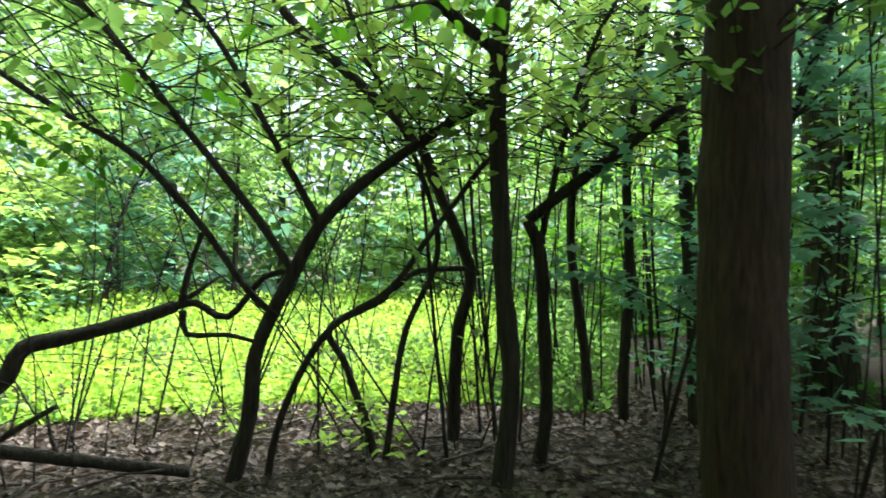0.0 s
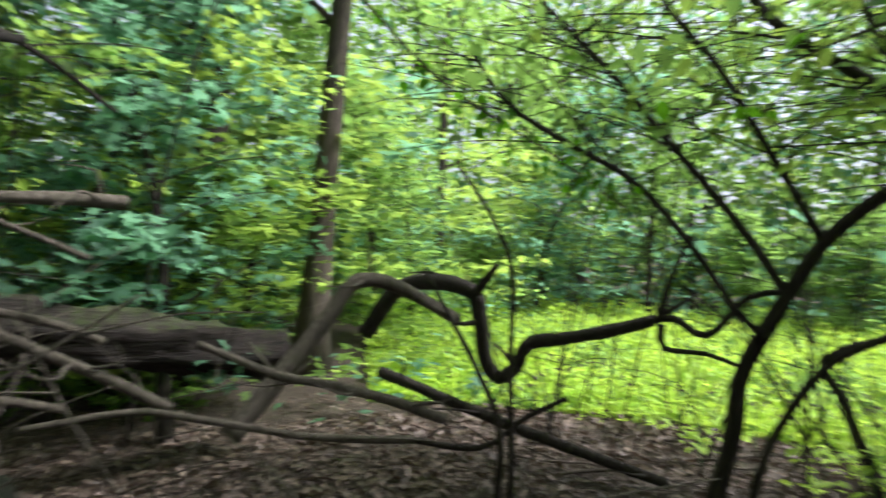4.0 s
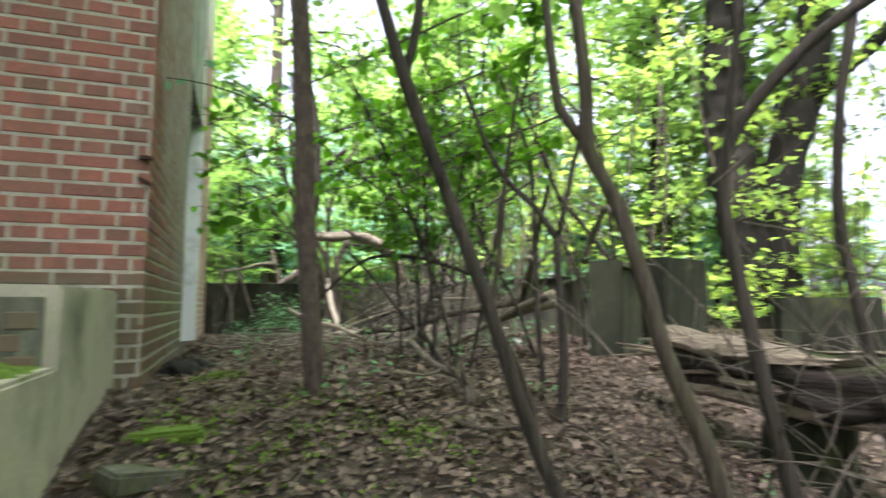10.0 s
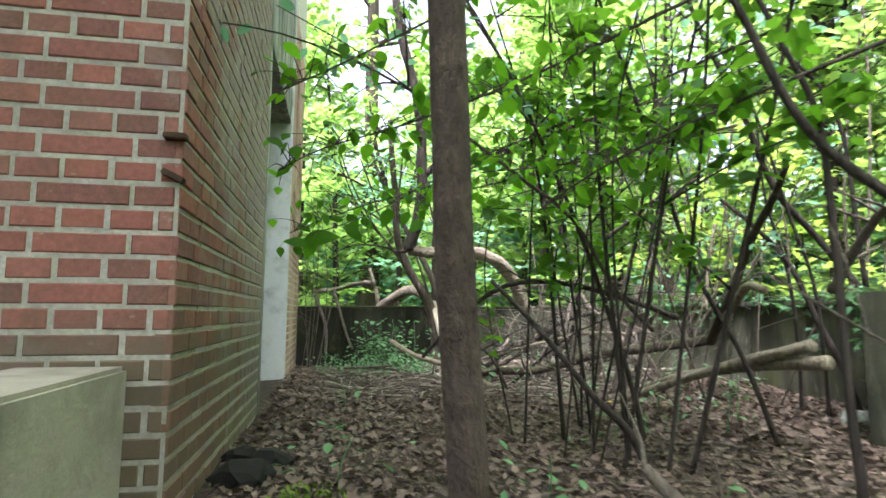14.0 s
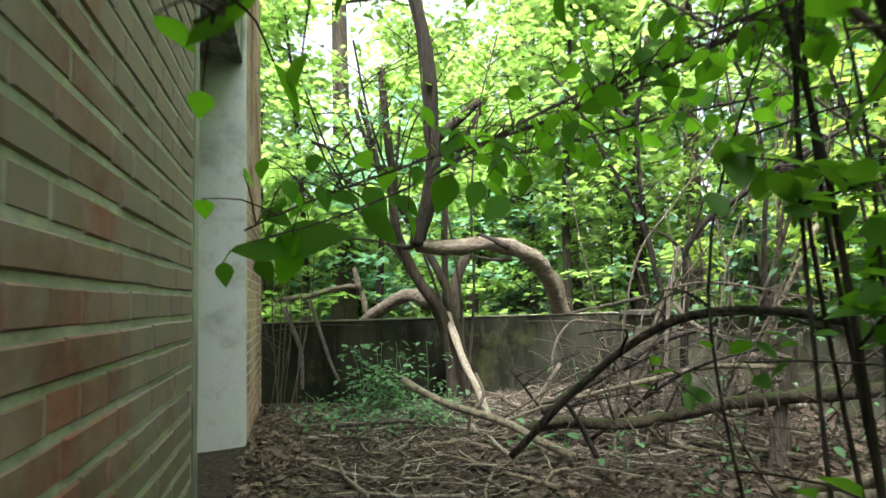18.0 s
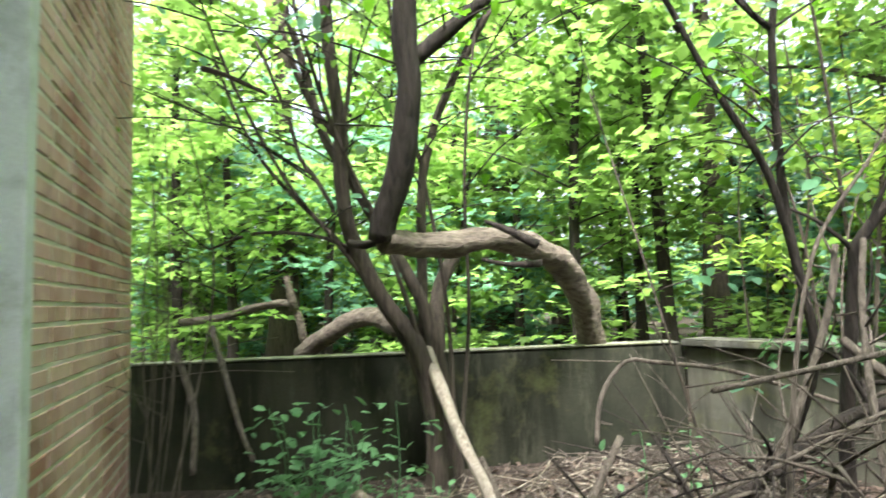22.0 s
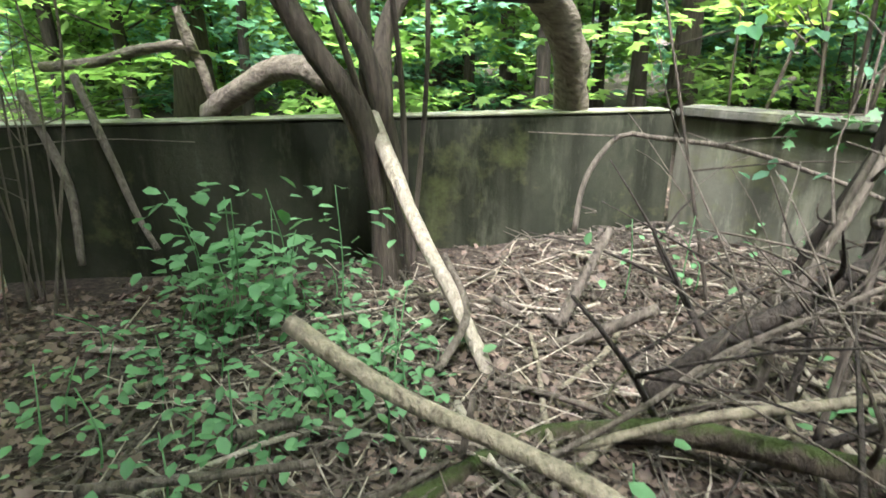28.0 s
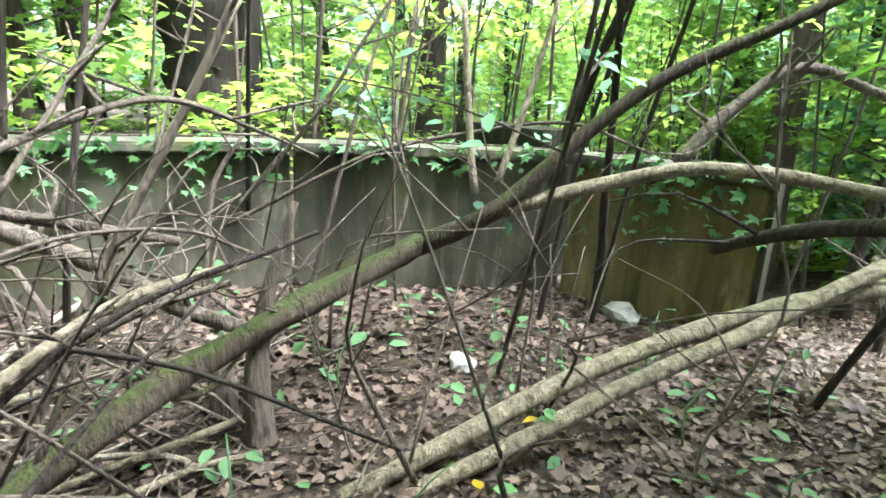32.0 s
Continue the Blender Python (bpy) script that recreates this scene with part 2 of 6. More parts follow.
def plain_noise_material(name, a, b, scale=20, stretch=None, rough=0.85, strength=0.4):
    m, nt, out = material(name)
    f = noise_tex(nt, scale, 5, 0.65, stretch)
    g = noise_tex(nt, scale * 0.13, 3, 0.6)
    c = mix(nt, ramp(nt, g, (0.35, grey(0.0)), (0.7, grey(0.6))), ramp(nt, f, (0.3, a), (0.72, b)), tuple(0.6 * v for v in a))
    finish(nt, out, c, rough, bump(nt, f, strength, 0.006))
    return m


M_BARK = bark_material("bark_grey_brown", (0.024, 0.019, 0.015), (0.12, 0.095, 0.074))
M_BARK_DARK = bark_material("bark_dark", (0.013, 0.0105, 0.009), (0.058, 0.045, 0.036))
M_BARK_RED = bark_material("bark_reddish", (0.018, 0.011, 0.009), (0.085, 0.052, 0.038))
M_BARK_MOSS = bark_material("bark_mossy", (0.022, 0.017, 0.013), (0.085, 0.066, 0.046), moss=0.36)
# bark of backlit trunks: their shaded side is put into the colour
M_BARK_BLACK = bark_material("bark_shaded_black", (0.007, 0.006, 0.005), (0.03, 0.023, 0.019))
M_BARK_SMOOTH = bark_material("bark_smooth_brown", (0.03, 0.021, 0.018), (0.105, 0.076, 0.062), stretch=(1, 1, 0.6), scale=24)
M_WOOD_PALE = bark_material("wood_weathered_pale", (0.2, 0.165, 0.125), (0.52, 0.46, 0.37), scale=60)
M_BARK_WEATHERED = bark_material("bark_weathered_brown", (0.06, 0.046, 0.036), (0.30, 0.25, 0.195), scale=38, stretch=(0.35, 1, 1))
M_SPLIT = bark_material("split_wood_brown", (0.075, 0.057, 0.043), (0.29, 0.235, 0.18), scale=60, along=-1.05)
M_BARK_FALLEN = bark_material("bark_fallen_black", (0.008, 0.0065, 0.006), (0.045, 0.034, 0.028), moss=0.12, scale=38, along=-1.1)
M_POLE = bark_material("bark_pale_lichen", (0.085, 0.07, 0.048), (0.31, 0.27, 0.195), stretch=(1, 1, 0.5), scale=32)
M_STICK = bark_material("dead_stick", (0.04, 0.032, 0.026), (0.185, 0.155, 0.123))
M_LEAF = leaf_material("leaf_green", (0.026, 0.062, 0.017), (0.10, 0.165, 0.04), (0.33, 0.54, 0.115), 0.62)
# lit copy of the green leaf: sunlight is put into its colour
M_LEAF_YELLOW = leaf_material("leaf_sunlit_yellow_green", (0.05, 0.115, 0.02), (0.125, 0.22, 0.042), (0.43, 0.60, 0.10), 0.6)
# blue-green leaf: sky reflections and distant haze are put into the colour
M_LEAF_BLUE = leaf_material("leaf_sky_tinted_green", (0.03, 0.085, 0.05), (0.09, 0.19, 0.12), (0.26, 0.52, 0.30), 0.56)
M_LEAF_DARK = leaf_material("leaf_dark", (0.014, 0.05, 0.008), (0.045, 0.13, 0.016), (0.18, 0.42, 0.02), 0.45)
M_HERB = leaf_material("herb_pale_green", (0.05, 0.125, 0.055), (0.12, 0.24, 0.11), (0.18, 0.38, 0.13), 0.3)
# clearing grass: the sunshine on it is put into a brighter colour
M_GRASS = leaf_material("grass_sunlit", (0.17, 0.32, 0.03), (0.33, 0.48, 0.06), (0.62, 0.85, 0.09), 0.45)
M_LITTER = leaf_material("dead_leaf", (0.024, 0.017, 0.013), (0.19, 0.138, 0.107), (0.12, 0.07, 0.035), 0.12, 0.3, 0.86)
M_LEAF_BIG = veined_leaf("leaf_large_dark", (0.016, 0.06, 0.007), (0.045, 0.13, 0.012), (0.2, 0.5, 0.015))
M_LEAF_FALLEN = veined_leaf("leaf_fallen_yellow", (0.42, 0.30, 0.02), (0.62, 0.46, 0.04), (0.5, 0.36, 0.02))
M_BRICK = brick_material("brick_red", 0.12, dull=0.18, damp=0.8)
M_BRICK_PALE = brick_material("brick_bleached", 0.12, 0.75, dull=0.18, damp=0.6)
# far wall brick: whitewash, with sunlit paleness put into the same bloom
M_BRICK_SUN = brick_material("brick_limed_sunlit", 0.9, bloom=(0.60, 0.42, 0.38))
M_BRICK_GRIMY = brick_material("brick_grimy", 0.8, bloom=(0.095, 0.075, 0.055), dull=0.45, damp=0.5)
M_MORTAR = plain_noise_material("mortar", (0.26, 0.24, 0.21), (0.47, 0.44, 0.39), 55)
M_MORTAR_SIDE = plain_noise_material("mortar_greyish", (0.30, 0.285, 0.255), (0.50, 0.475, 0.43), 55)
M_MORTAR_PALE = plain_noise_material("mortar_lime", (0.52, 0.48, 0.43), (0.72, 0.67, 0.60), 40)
M_CONC = concrete_material("concrete_grey")
M_CONC_CHEEK = concrete_material("concrete_stained_render", (0.40, 0.355, 0.30), 0.3, 0.12, False)
M_CONC_PALE = concrete_material("concrete_pale_painted", (0.62, 0.63, 0.65), 0.1, 0.3, False)
M_CONC_DARK = concrete_material("concrete_dark_weathered", (0.115, 0.112, 0.092), 0.7, 0.55)
M_CONC_WALL = concrete_material("concrete_stained", (0.165, 0.16, 0.122), 0.6, 0.45)
M_CONC_OCHRE = concrete_material("concrete_ochre_stained", (0.185, 0.15, 0.07), 0.5, 0.5)
# near-black concrete: the shade under the trees is put into its colour
M_CONC_BLACK = concrete_material("concrete_shaded_black", (0.03, 0.032, 0.021), 0.62, 0.2, dark=(0.011, 0.013, 0.009))
# dark mossy wall concrete, darkened further to stand for shade
M_CONC_SHADED = concrete_material("concrete_shaded_olive", (0.043, 0.044, 0.03), 0.62, 0.3, dark=(0.014, 0.016, 0.011))
M_CONC_EDGE = concrete_material("concrete_mossy_edge", (0.25, 0.25, 0.20), 0.45, 0.8)
M_MOSS = plain_noise_material("moss", (0.05, 0.092, 0.012), (0.17, 0.25, 0.032), 70, rough=1.0, strength=1.0)
M_PLANK = plain_noise_material("door_plank_paint", (0.66, 0.575, 0.545), (0.80, 0.73, 0.70), 30, (1, 1, 0.06), 0.8, 0.15)


def algae_paint(name, a, b, green):
    m, nt, out = material(name)
    f = noise_tex(nt, 30, 5, 0.65, (1, 1, 0.06))
    stain = noise_tex(nt, 3.0, 4, 0.6, (3, 3, 0.5))
    c = mix(nt, ramp(nt, stain, (0.42, grey(0.0)), (0.6, grey(0.85))), ramp(nt, f, (0.3, a), (0.72, b)), green)
    finish(nt, out, c, 0.85, bump(nt, f, 0.2, 0.006))
    return m


M_PLANK_ALGAE = algae_paint("door_edge_algae", (0.62, 0.55, 0.49), (0.75, 0.68, 0.61), (0.40, 0.40, 0.06))
# black for the charred lumps and for painted shade in the door gap
M_VOID = plain_noise_material("char_gap_shade_black", (0.006, 0.006, 0.005), (0.012, 0.011, 0.01), 20)
M_RUST = plain_noise_material("rusted_iron", (0.03, 0.018, 0.012), (0.09, 0.045, 0.025), 50)
M_STONE = plain_noise_material("pale_stone", (0.35, 0.35, 0.34), (0.6, 0.6, 0.58), 30)


def ground_material():
    m, nt, out = material("forest_floor")
    f = noise_tex(nt, 38, 6, 0.7)
    g = noise_tex(nt, 1.3, 4, 0.65)
    c = ramp(nt, f, (0.28, (0.012, 0.009, 0.007)), (0.5, (0.05, 0.036, 0.027)), (0.72, (0.13, 0.098, 0.075)))
    c = mix(nt, ramp(nt, g, (0.62, grey(0.0)), (0.78, grey(0.5))), c, (0.05, 0.075, 0.015))
    finish(nt, out, c, 0.95, bump(nt, f, 1.0, 0.03))
    return m


M_GROUND = ground_material()

# ---- small builders ----
def smooth(a, b, v):
    k = min(1.0, max(0.0, (v - a) / (b - a)))
    return k * k * (3 - 2 * k)


def height(x, y):
    bank = smooth(0.0, 3.3, y + 3.5 - 0.34 * max(0.0, min(x, 6.0) - 1.0))
    h = -0.12 + 0.95 * bank
    h += 0.08 * smooth(2.2, 3.6, x) * smooth(0.5, 2.0, y)
    h += 0.05 * noise.noise((x * 0.6, y * 0.6, 3.1)) + 0.022 * noise.noise((x * 2.3, y * 2.3, 7.7))
    far = math.hypot(x, y)
    if far > 30:
        h += 0.02 * (far - 30)
    return h


def link_mesh(name, verts, faces, mat, parent=None, at=(0, 0, 0), smooth_shade=False):
    me = bpy.data.meshes.new(name)
    me.from_pydata(verts, [], faces)
    if smooth_shade:
        me.polygons.foreach_set("use_smooth", [True] * len(me.polygons))
    if mat:
        me.materials.append(mat)
    ob = new(name, me)
    ob.location = at
    if parent:
        ob.parent = parent
    return ob


def part(name, bm, mat, parent=None, label="", at=(0, 0, 0)):
    me = bpy.data.meshes.new(name)
    bm.to_mesh(me)
    bm.free()
    if mat:
        me.materials.append(mat)
    ob = new(name, me)
    ob.location = at
    if parent:
        ob.parent = parent
    if label:
        tagged(ob, label)
    return ob


def box_bm(x0, x1, y0, y1, z0, z1, bevel=0.008, rough=0.0, cuts=0, seed=0):
    bm = bmesh.new()
    bmesh.ops.create_cube(bm, size=1.0)
    for v in bm.verts:
        v.co = Vector((x0 + (v.co.x + 0.5) * (x1 - x0), y0 + (v.co.y + 0.5) * (y1 - y0), z0 + (v.co.z + 0.5) * (z1 - z0)))
    if cuts:
        bmesh.ops.subdivide_edges(bm, edges=bm.edges[:], cuts=cuts, use_grid_fill=True)
    if rough:
        for v in bm.verts:
            n = Vector((noise.noise(v.co * 3.1 + Vector((seed, 0, 0))), noise.noise(v.co * 3.1 + Vector((0, seed + 9, 0))), noise.noise(v.co * 3.1 + Vector((0, 0, seed + 5)))))
            v.co += n * rough
    if bevel and not cuts:
        bmesh.ops.bevel(bm, geom=bm.edges[:], offset=bevel, segments=2, affect="EDGES")
    return bm


def empty(name, at):
    ob = new(name)
    ob.location = at
    ob.empty_display_size = 0.2
    return ob


def curve_points(ctrl, step):
    pts = [np.array(p, float) for p in ctrl]
    pts = [2 * pts[0] - pts[1]] + pts + [2 * pts[-1] - pts[-2]]
    out = []
    for i in range(1, len(pts) - 2):
        p0, p1, p2, p3 = pts[i - 1:i + 3]
        n = max(2, int(np.linalg.norm(p2 - p1) / step))
        for k in range(n):
            t = k / n
            out.append(0.5 * (2 * p1 + (p2 - p0) * t + (2 * p0 - 5 * p1 + 4 * p2 - p3) * t * t + (3 * p1 - p0 - 3 * p2 + p3) * t ** 3))
    out.append(pts[-2])
    return np.array(out)


def tube_data(line, r0, r1, sides=8, lumps=0.12, seed=0.0, flare=0.0, base=0):
    n = len(line)
    verts, faces = [], []
    prev = None
    for i in range(n):
        d = line[min(i + 1, n - 1)] - line[max(i - 1, 0)]
        d = d / (np.linalg.norm(d) + 1e-9)
        if prev is None:
            a = np.cross(d, (0.3, 0.9, 0.1))
        else:
            a = prev - d * np.dot(prev, d)
        a = a / (np.linalg.norm(a) + 1e-9)
        prev = a
        b = np.cross(d, a)
        k = i / max(1, n - 1)
        r = r0 + (r1 - r0) * k
        r *= 1 + flare * max(0.0, 1 - k * 7) ** 2
        p = line[i]
        for s in range(sides):
            w = 2 * math.pi * s / sides
            q = a * math.cos(w) + b * math.sin(w)
            rr = r * (1 + lumps * noise.noise((p[0] * 5 + q[0] * 1.3 + seed, p[1] * 5 + q[1] * 1.3, p[2] * 5 + q[2] * 1.3)) + 0.4 * lumps * noise.noise((p[0] * 21 + q[0] * 3, p[1] * 21 + q[1] * 3, p[2] * 21 + seed)))
            verts.append(tuple(p + q * rr))
    for i in range(n - 1):
        for s in range(sides):
            s2 = (s + 1) % sides
            faces.append((base + i * sides + s, base + i * sides + s2, base + (i + 1) * sides + s2, base + (i + 1) * sides + s))
    faces.append(tuple(base + s for s in reversed(range(sides))))
    faces.append(tuple(base + (n - 1) * sides + s for s in range(sides)))
    return verts, faces


def tube(name, ctrl, r0, r1, mat, parent=None, at=None, sides=8, step=0.08, lumps=0.12, flare=0.0, seed=0.0):
    o = np.array(at if at is not None else ctrl[0], float)
    line = curve_points([np.array(p, float) - o for p in ctrl], step)
    v, f = tube_data(line, r0, r1, sides, lumps, seed, flare)
    return link_mesh(name, v, f, mat, parent, (0, 0, 0) if parent else tuple(o), True)


# one leaf: folded blade of two quads, drawn along +x
LEAF = np.array([(0, 0, 0), (0.30, 0.30, 0.07), (0.72, 0.24, 0.05), (1.0, 0, -0.06), (0.72, -0.24, 0.05), (0.30, -0.30, 0.07)])


# a five-lobed leaf outline along +x
LOBED = np.array([(0, 0, 0), (0.10, 0.20, 0.03), (0.12, 0.46, 0.05), (0.36, 0.26, 0.06), (0.66, 0.50, 0.02), (0.62, 0.15, 0.05), (1.0, 0, -0.06),
                  (0.62, -0.15, 0.05), (0.66, -0.50, 0.02), (0.36, -0.26, 0.06), (0.12, -0.46, 0.05), (0.10, -0.20, 0.03)])


def leaves_mesh(name, centres, sizes, rng, mat, droop=0.35, flat=0.7, lobed=False):
    n = len(centres)
    centres, sizes = np.asarray(centres, float), np.asarray(sizes, float)
    yaw = rng.uniform(0, 2 * math.pi, n)
    pitch = rng.normal(-droop, 0.35, n)
    roll = rng.normal(0, 1 - flat, n) * 1.2
    cy, sy, cp, sp, cr, sr = np.cos(yaw), np.sin(yaw), np.cos(pitch), np.sin(pitch), np.cos(roll), np.sin(roll)
    ax = np.stack([cy * cp, sy * cp, sp], 1)
    side = np.stack([-sy, cy, np.zeros(n)], 1)
    up = np.cross(ax, side)
    by = side * cr[:, None] + up * sr[:, None]
    bz = np.cross(ax, by)
    wide = rng.uniform(0.85, 1.2, n)
    shape = LOBED if lobed else LEAF
    co = centres[:, None, :] + sizes[:, None, None] * (shape[None, :, 0:1] * ax[:, None, :] + shape[None, :, 1:2] * wide[:, None, None] * by[:, None, :] + shape[None, :, 2:3] * bz[:, None, :])
    k = len(shape)
    quads = [[0, 3, 2, 1], [0, 6, 5, 3], [3, 5, 4, 3], [0, 9, 7, 6], [0, 11, 10, 9], [9, 8, 7, 9]] if lobed else [[0, 3, 2, 1], [0, 5, 4, 3]]
    sizes_f = [3 if q[0] == q[3] else 4 for q in quads]
    flat_f = [v for q, s in zip(quads, sizes_f) for v in q[:s]]
    me = bpy.data.meshes.new(name)
    me.vertices.add(n * k)
    me.vertices.foreach_set("co", co.reshape(-1))
    idx = (np.arange(n)[:, None] * k + np.array([flat_f])).reshape(-1)
    me.loops.add(n * len(flat_f))
    me.loops.foreach_set("vertex_index", idx.astype(np.int32))
    me.polygons.add(n * len(quads))
    starts = np.cumsum([0] + sizes_f[:-1])
    me.polygons.foreach_set("loop_start", (np.arange(n)[:, None] * len(flat_f) + starts[None, :]).reshape(-1).astype(np.int32))
    me.update(calc_edges=True)
    me.materials.append(mat)
    return me

# ---- ground ----
def ground_axis(lo, hi, fine):
    xs = list(np.arange(lo, hi + 1e-6, fine))
    step = fine
    a, b = lo, hi
    while b < 420:
        step *= 1.28
        a, b = a - step, b + step
        xs = [a] + xs + [b]
    return xs


def build_ground():
    xs, ys = ground_axis(-2.0, 6.5, 0.11), ground_axis(-9.0, 6.5, 0.11)
    verts = [(x, y, height(x, y)) for y in ys for x in xs]
    nx = len(xs)
    faces = [(j * nx + i, j * nx + i + 1, (j + 1) * nx + i + 1, (j + 1) * nx + i) for j in range(len(ys) - 1) for i in range(nx - 1)]
    ob = link_mesh("ground", verts, faces, M_GROUND, smooth_shade=True)
    tagged(ob, "brown woodland soil covered with dead leaves and moss", "ground", kind="structure")


build_ground()

# ---- brick building ----
COURSE, HEAD, STRETCH, JOINT = 0.0725, 0.13, 0.26, 0.0145
BRICK_MESH = {}


def brick_mesh(w, mat):
    key = (round(w, 3), mat.name)
    if key not in BRICK_MESH:
        h, d, c = COURSE - JOINT, 0.05, 0.004
        v = [(0, 0, 0), (w, 0, 0), (w, 0, h), (0, 0, h)]
        v += [(0, -d + c, 0), (w, -d + c, 0), (w, -d + c, h), (0, -d + c, h)]
        v += [(c, -d, c), (w - c, -d, c), (w - c, -d, h - c), (c, -d, h - c)]
        f = [(0, 1, 5, 4), (1, 2, 6, 5), (2, 3, 7, 6), (3, 0, 4, 7), (4, 5, 9, 8), (5, 6, 10, 9), (6, 7, 11, 10), (7, 4, 8, 11), (8, 9, 10, 11)]
        me = bpy.data.meshes.new("brick")
        me.from_pydata(v, [], f)
        me.materials.append(mat)
        BRICK_MESH[key] = me
    return BRICK_MESH[key]


def brick_face(wall, origin, turn, length, z0, z1, mat, near, seed, skip=None, upright=None):
    """Bricks in front of a mortar plane. origin: left end seen from outside; the face looks along its own -y turned by turn about z."""
    rng = random.Random(seed)
    rot = Matrix.Rotation(turn, 4, "Z")
    rest_v, rest_f = [], []
    cells = []
    k = 0
    z = z0
    while z + COURSE <= z1 + 1e-6:
        x = 0.0
        if k % 2:
            widths = [0.12 + JOINT] + [HEAD] * 200
        else:
            widths = [STRETCH - 0.065 + 0.0] + [STRETCH] * 100
        for w in widths:
            if x >= length - 0.02:
                break
            w = min(w, length - x)
            cells.append((x, z, w - (upright or JOINT)))
            x += w
        z += COURSE
        k += 1
    cells = [c for c in cells if c[2] > 0.03 and not (skip and skip(c[0], c[1], c[2]))]
    cells.sort(key=lambda c: math.hypot(c[0] + c[2] / 2 - near[0], c[1] - near[1]))
    for i, (x, z, w) in enumerate(cells):
        off = Vector((x + rng.uniform(-0.0015, 0.0015), 0.0455 + rng.uniform(-0.002, 0.003), z + rng.uniform(-0.0015, 0.0015)))
        tilt = Matrix.Rotation(rng.uniform(-0.006, 0.006), 4, "Y")
        m = Matrix.Translation(origin) @ rot @ Matrix.Translation(off) @ tilt
        if i < 290:
            ob = new("brick", brick_mesh(w, mat))
            ob.matrix_basis = m
            ob.parent = wall
        else:
            base = len(rest_v)
            me = brick_mesh(w, mat)
            rest_v += [tuple(m @ v.co) for v in me.vertices]
            rest_f += [tuple(base + q for q in p.vertices) for p in me.polygons]
    if rest_v:
        tagged(link_mesh("brickwork", rest_v, rest_f, mat, wall), "red brick courses", kind="stuff")


JN, PF, BEND, TOP = 2.13, 3.97, 5.75, 6.4   # door jamb, far pier, rear end, height


def build_building():
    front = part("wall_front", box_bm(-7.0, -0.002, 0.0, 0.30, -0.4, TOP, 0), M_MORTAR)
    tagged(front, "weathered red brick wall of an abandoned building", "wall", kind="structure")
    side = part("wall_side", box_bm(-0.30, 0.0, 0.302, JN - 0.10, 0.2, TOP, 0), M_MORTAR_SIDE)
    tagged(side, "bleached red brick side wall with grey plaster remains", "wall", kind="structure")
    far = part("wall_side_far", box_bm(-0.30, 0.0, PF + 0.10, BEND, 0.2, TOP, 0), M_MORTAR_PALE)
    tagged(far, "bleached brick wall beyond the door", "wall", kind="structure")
    jamb = part("door_jamb_near", box_bm(-1.60, 0.004, JN - 0.098, JN, 0.2, TOP, 0.006), M_CONC)
    tagged(jamb, "grey concrete jamb at the door opening", "door frame", kind="structure")
    pier = part("door_jamb_far", box_bm(-0.371, 0.006, PF, PF + 0.098, 0.2, TOP, 0.006), M_CONC_PALE)
    tagged(pier, "pale painted concrete pier beside the door", "pier", kind="structure")
    back = part("wall_back", box_bm(-7.0, -0.302, BEND - 0.30, BEND, 0.2, TOP, 0), M_MORTAR)
    tagged(back, "rear brick wall", "wall", kind="structure")
    west = part("wall_west", box_bm(-7.3, -7.002, 0.0, BEND, -0.4, TOP, 0), M_MORTAR)
    tagged(west, "far brick wall", "wall", kind="structure")
    roof = part("ceiling", box_bm(-7.5, 0.18, -0.2, BEND + 0.2, TOP + 0.002, TOP + 0.22, 0.01), M_CONC)
    tagged(roof, "flat concrete roof slab", "roof", kind="structure")
    lintel = part("door_lintel", box_bm(-1.60, -0.01, JN + 0.002, PF - 0.002, 3.35, TOP - 0.002, 0.006), M_CONC)
    tagged(lintel, "concrete lintel over the door recess", "lintel", kind="structure")
    sill = part("door_sill", box_bm(-1.60, 0.14, JN - 0.05, PF + 0.25, 0.55, 0.826, 0.012), M_CONC)
    tagged(sill, "mossy concrete threshold slab", "threshold", kind="structure")
    inner = part("wall_recess", box_bm(-1.60, -1.452, JN + 0.002, PF + 0.13, 0.83, 3.348, 0), M_CONC)
    tagged(inner, "grey concrete wall of the door recess", "wall", kind="structure")
    # the door closes the recess: narrow tongue boards, bottom rail, algae-stained edge board
    door = empty("door_1", (-1.40, PF + 0.03, 0.85))
    tagged(door, "closed pale plank door with peeling paint", "door", kind="structure")
    for i in range(16):
        b = box_bm(0.0 + 0.0547 * i, 0.0547 * i + 0.050, -0.002 * ((i * 7) % 3), 0.03, 0.09, 2.46, 0.004)
        part("plank", b, M_PLANK, door)
    part("rail", box_bm(0.0, 0.873, -0.014, 0.03, 0.0, 0.088, 0.006), M_PLANK, door, "grimy bottom rail")
    part("edge_board", box_bm(0.877, 0.935, -0.006, 0.03, 0.0, 2.46, 0.004), M_PLANK_ALGAE, door, "edge board stained with yellow-green algae")
    # black sheet behind the planks, painted in place of the gap's shade
    part("backing", box_bm(-0.04, 1.02, 0.04, 0.06, -0.02, 2.495, 0), M_VOID, door, "black board standing in for shade in the gap")
    part("frame_post", box_bm(0.97, 0.994, -0.012, 0.03, -0.02, 2.49, 0.005), M_PLANK, door, "weathered frame post")
    part("frame_post", box_bm(0.999, 1.026, -0.026, 0.03, -0.02, 2.49, 0.006), M_PLANK, door, "weathered frame post")
    for zz in (0.28, 0.52, 0.83, 1.10, 1.36, 1.62, 1.9):
        part("bracket", box_bm(0.936, 0.969, 0.012, 0.02, zz, zz + 0.006, 0.001), M_RUST, door, "thin metal clip in the gap")
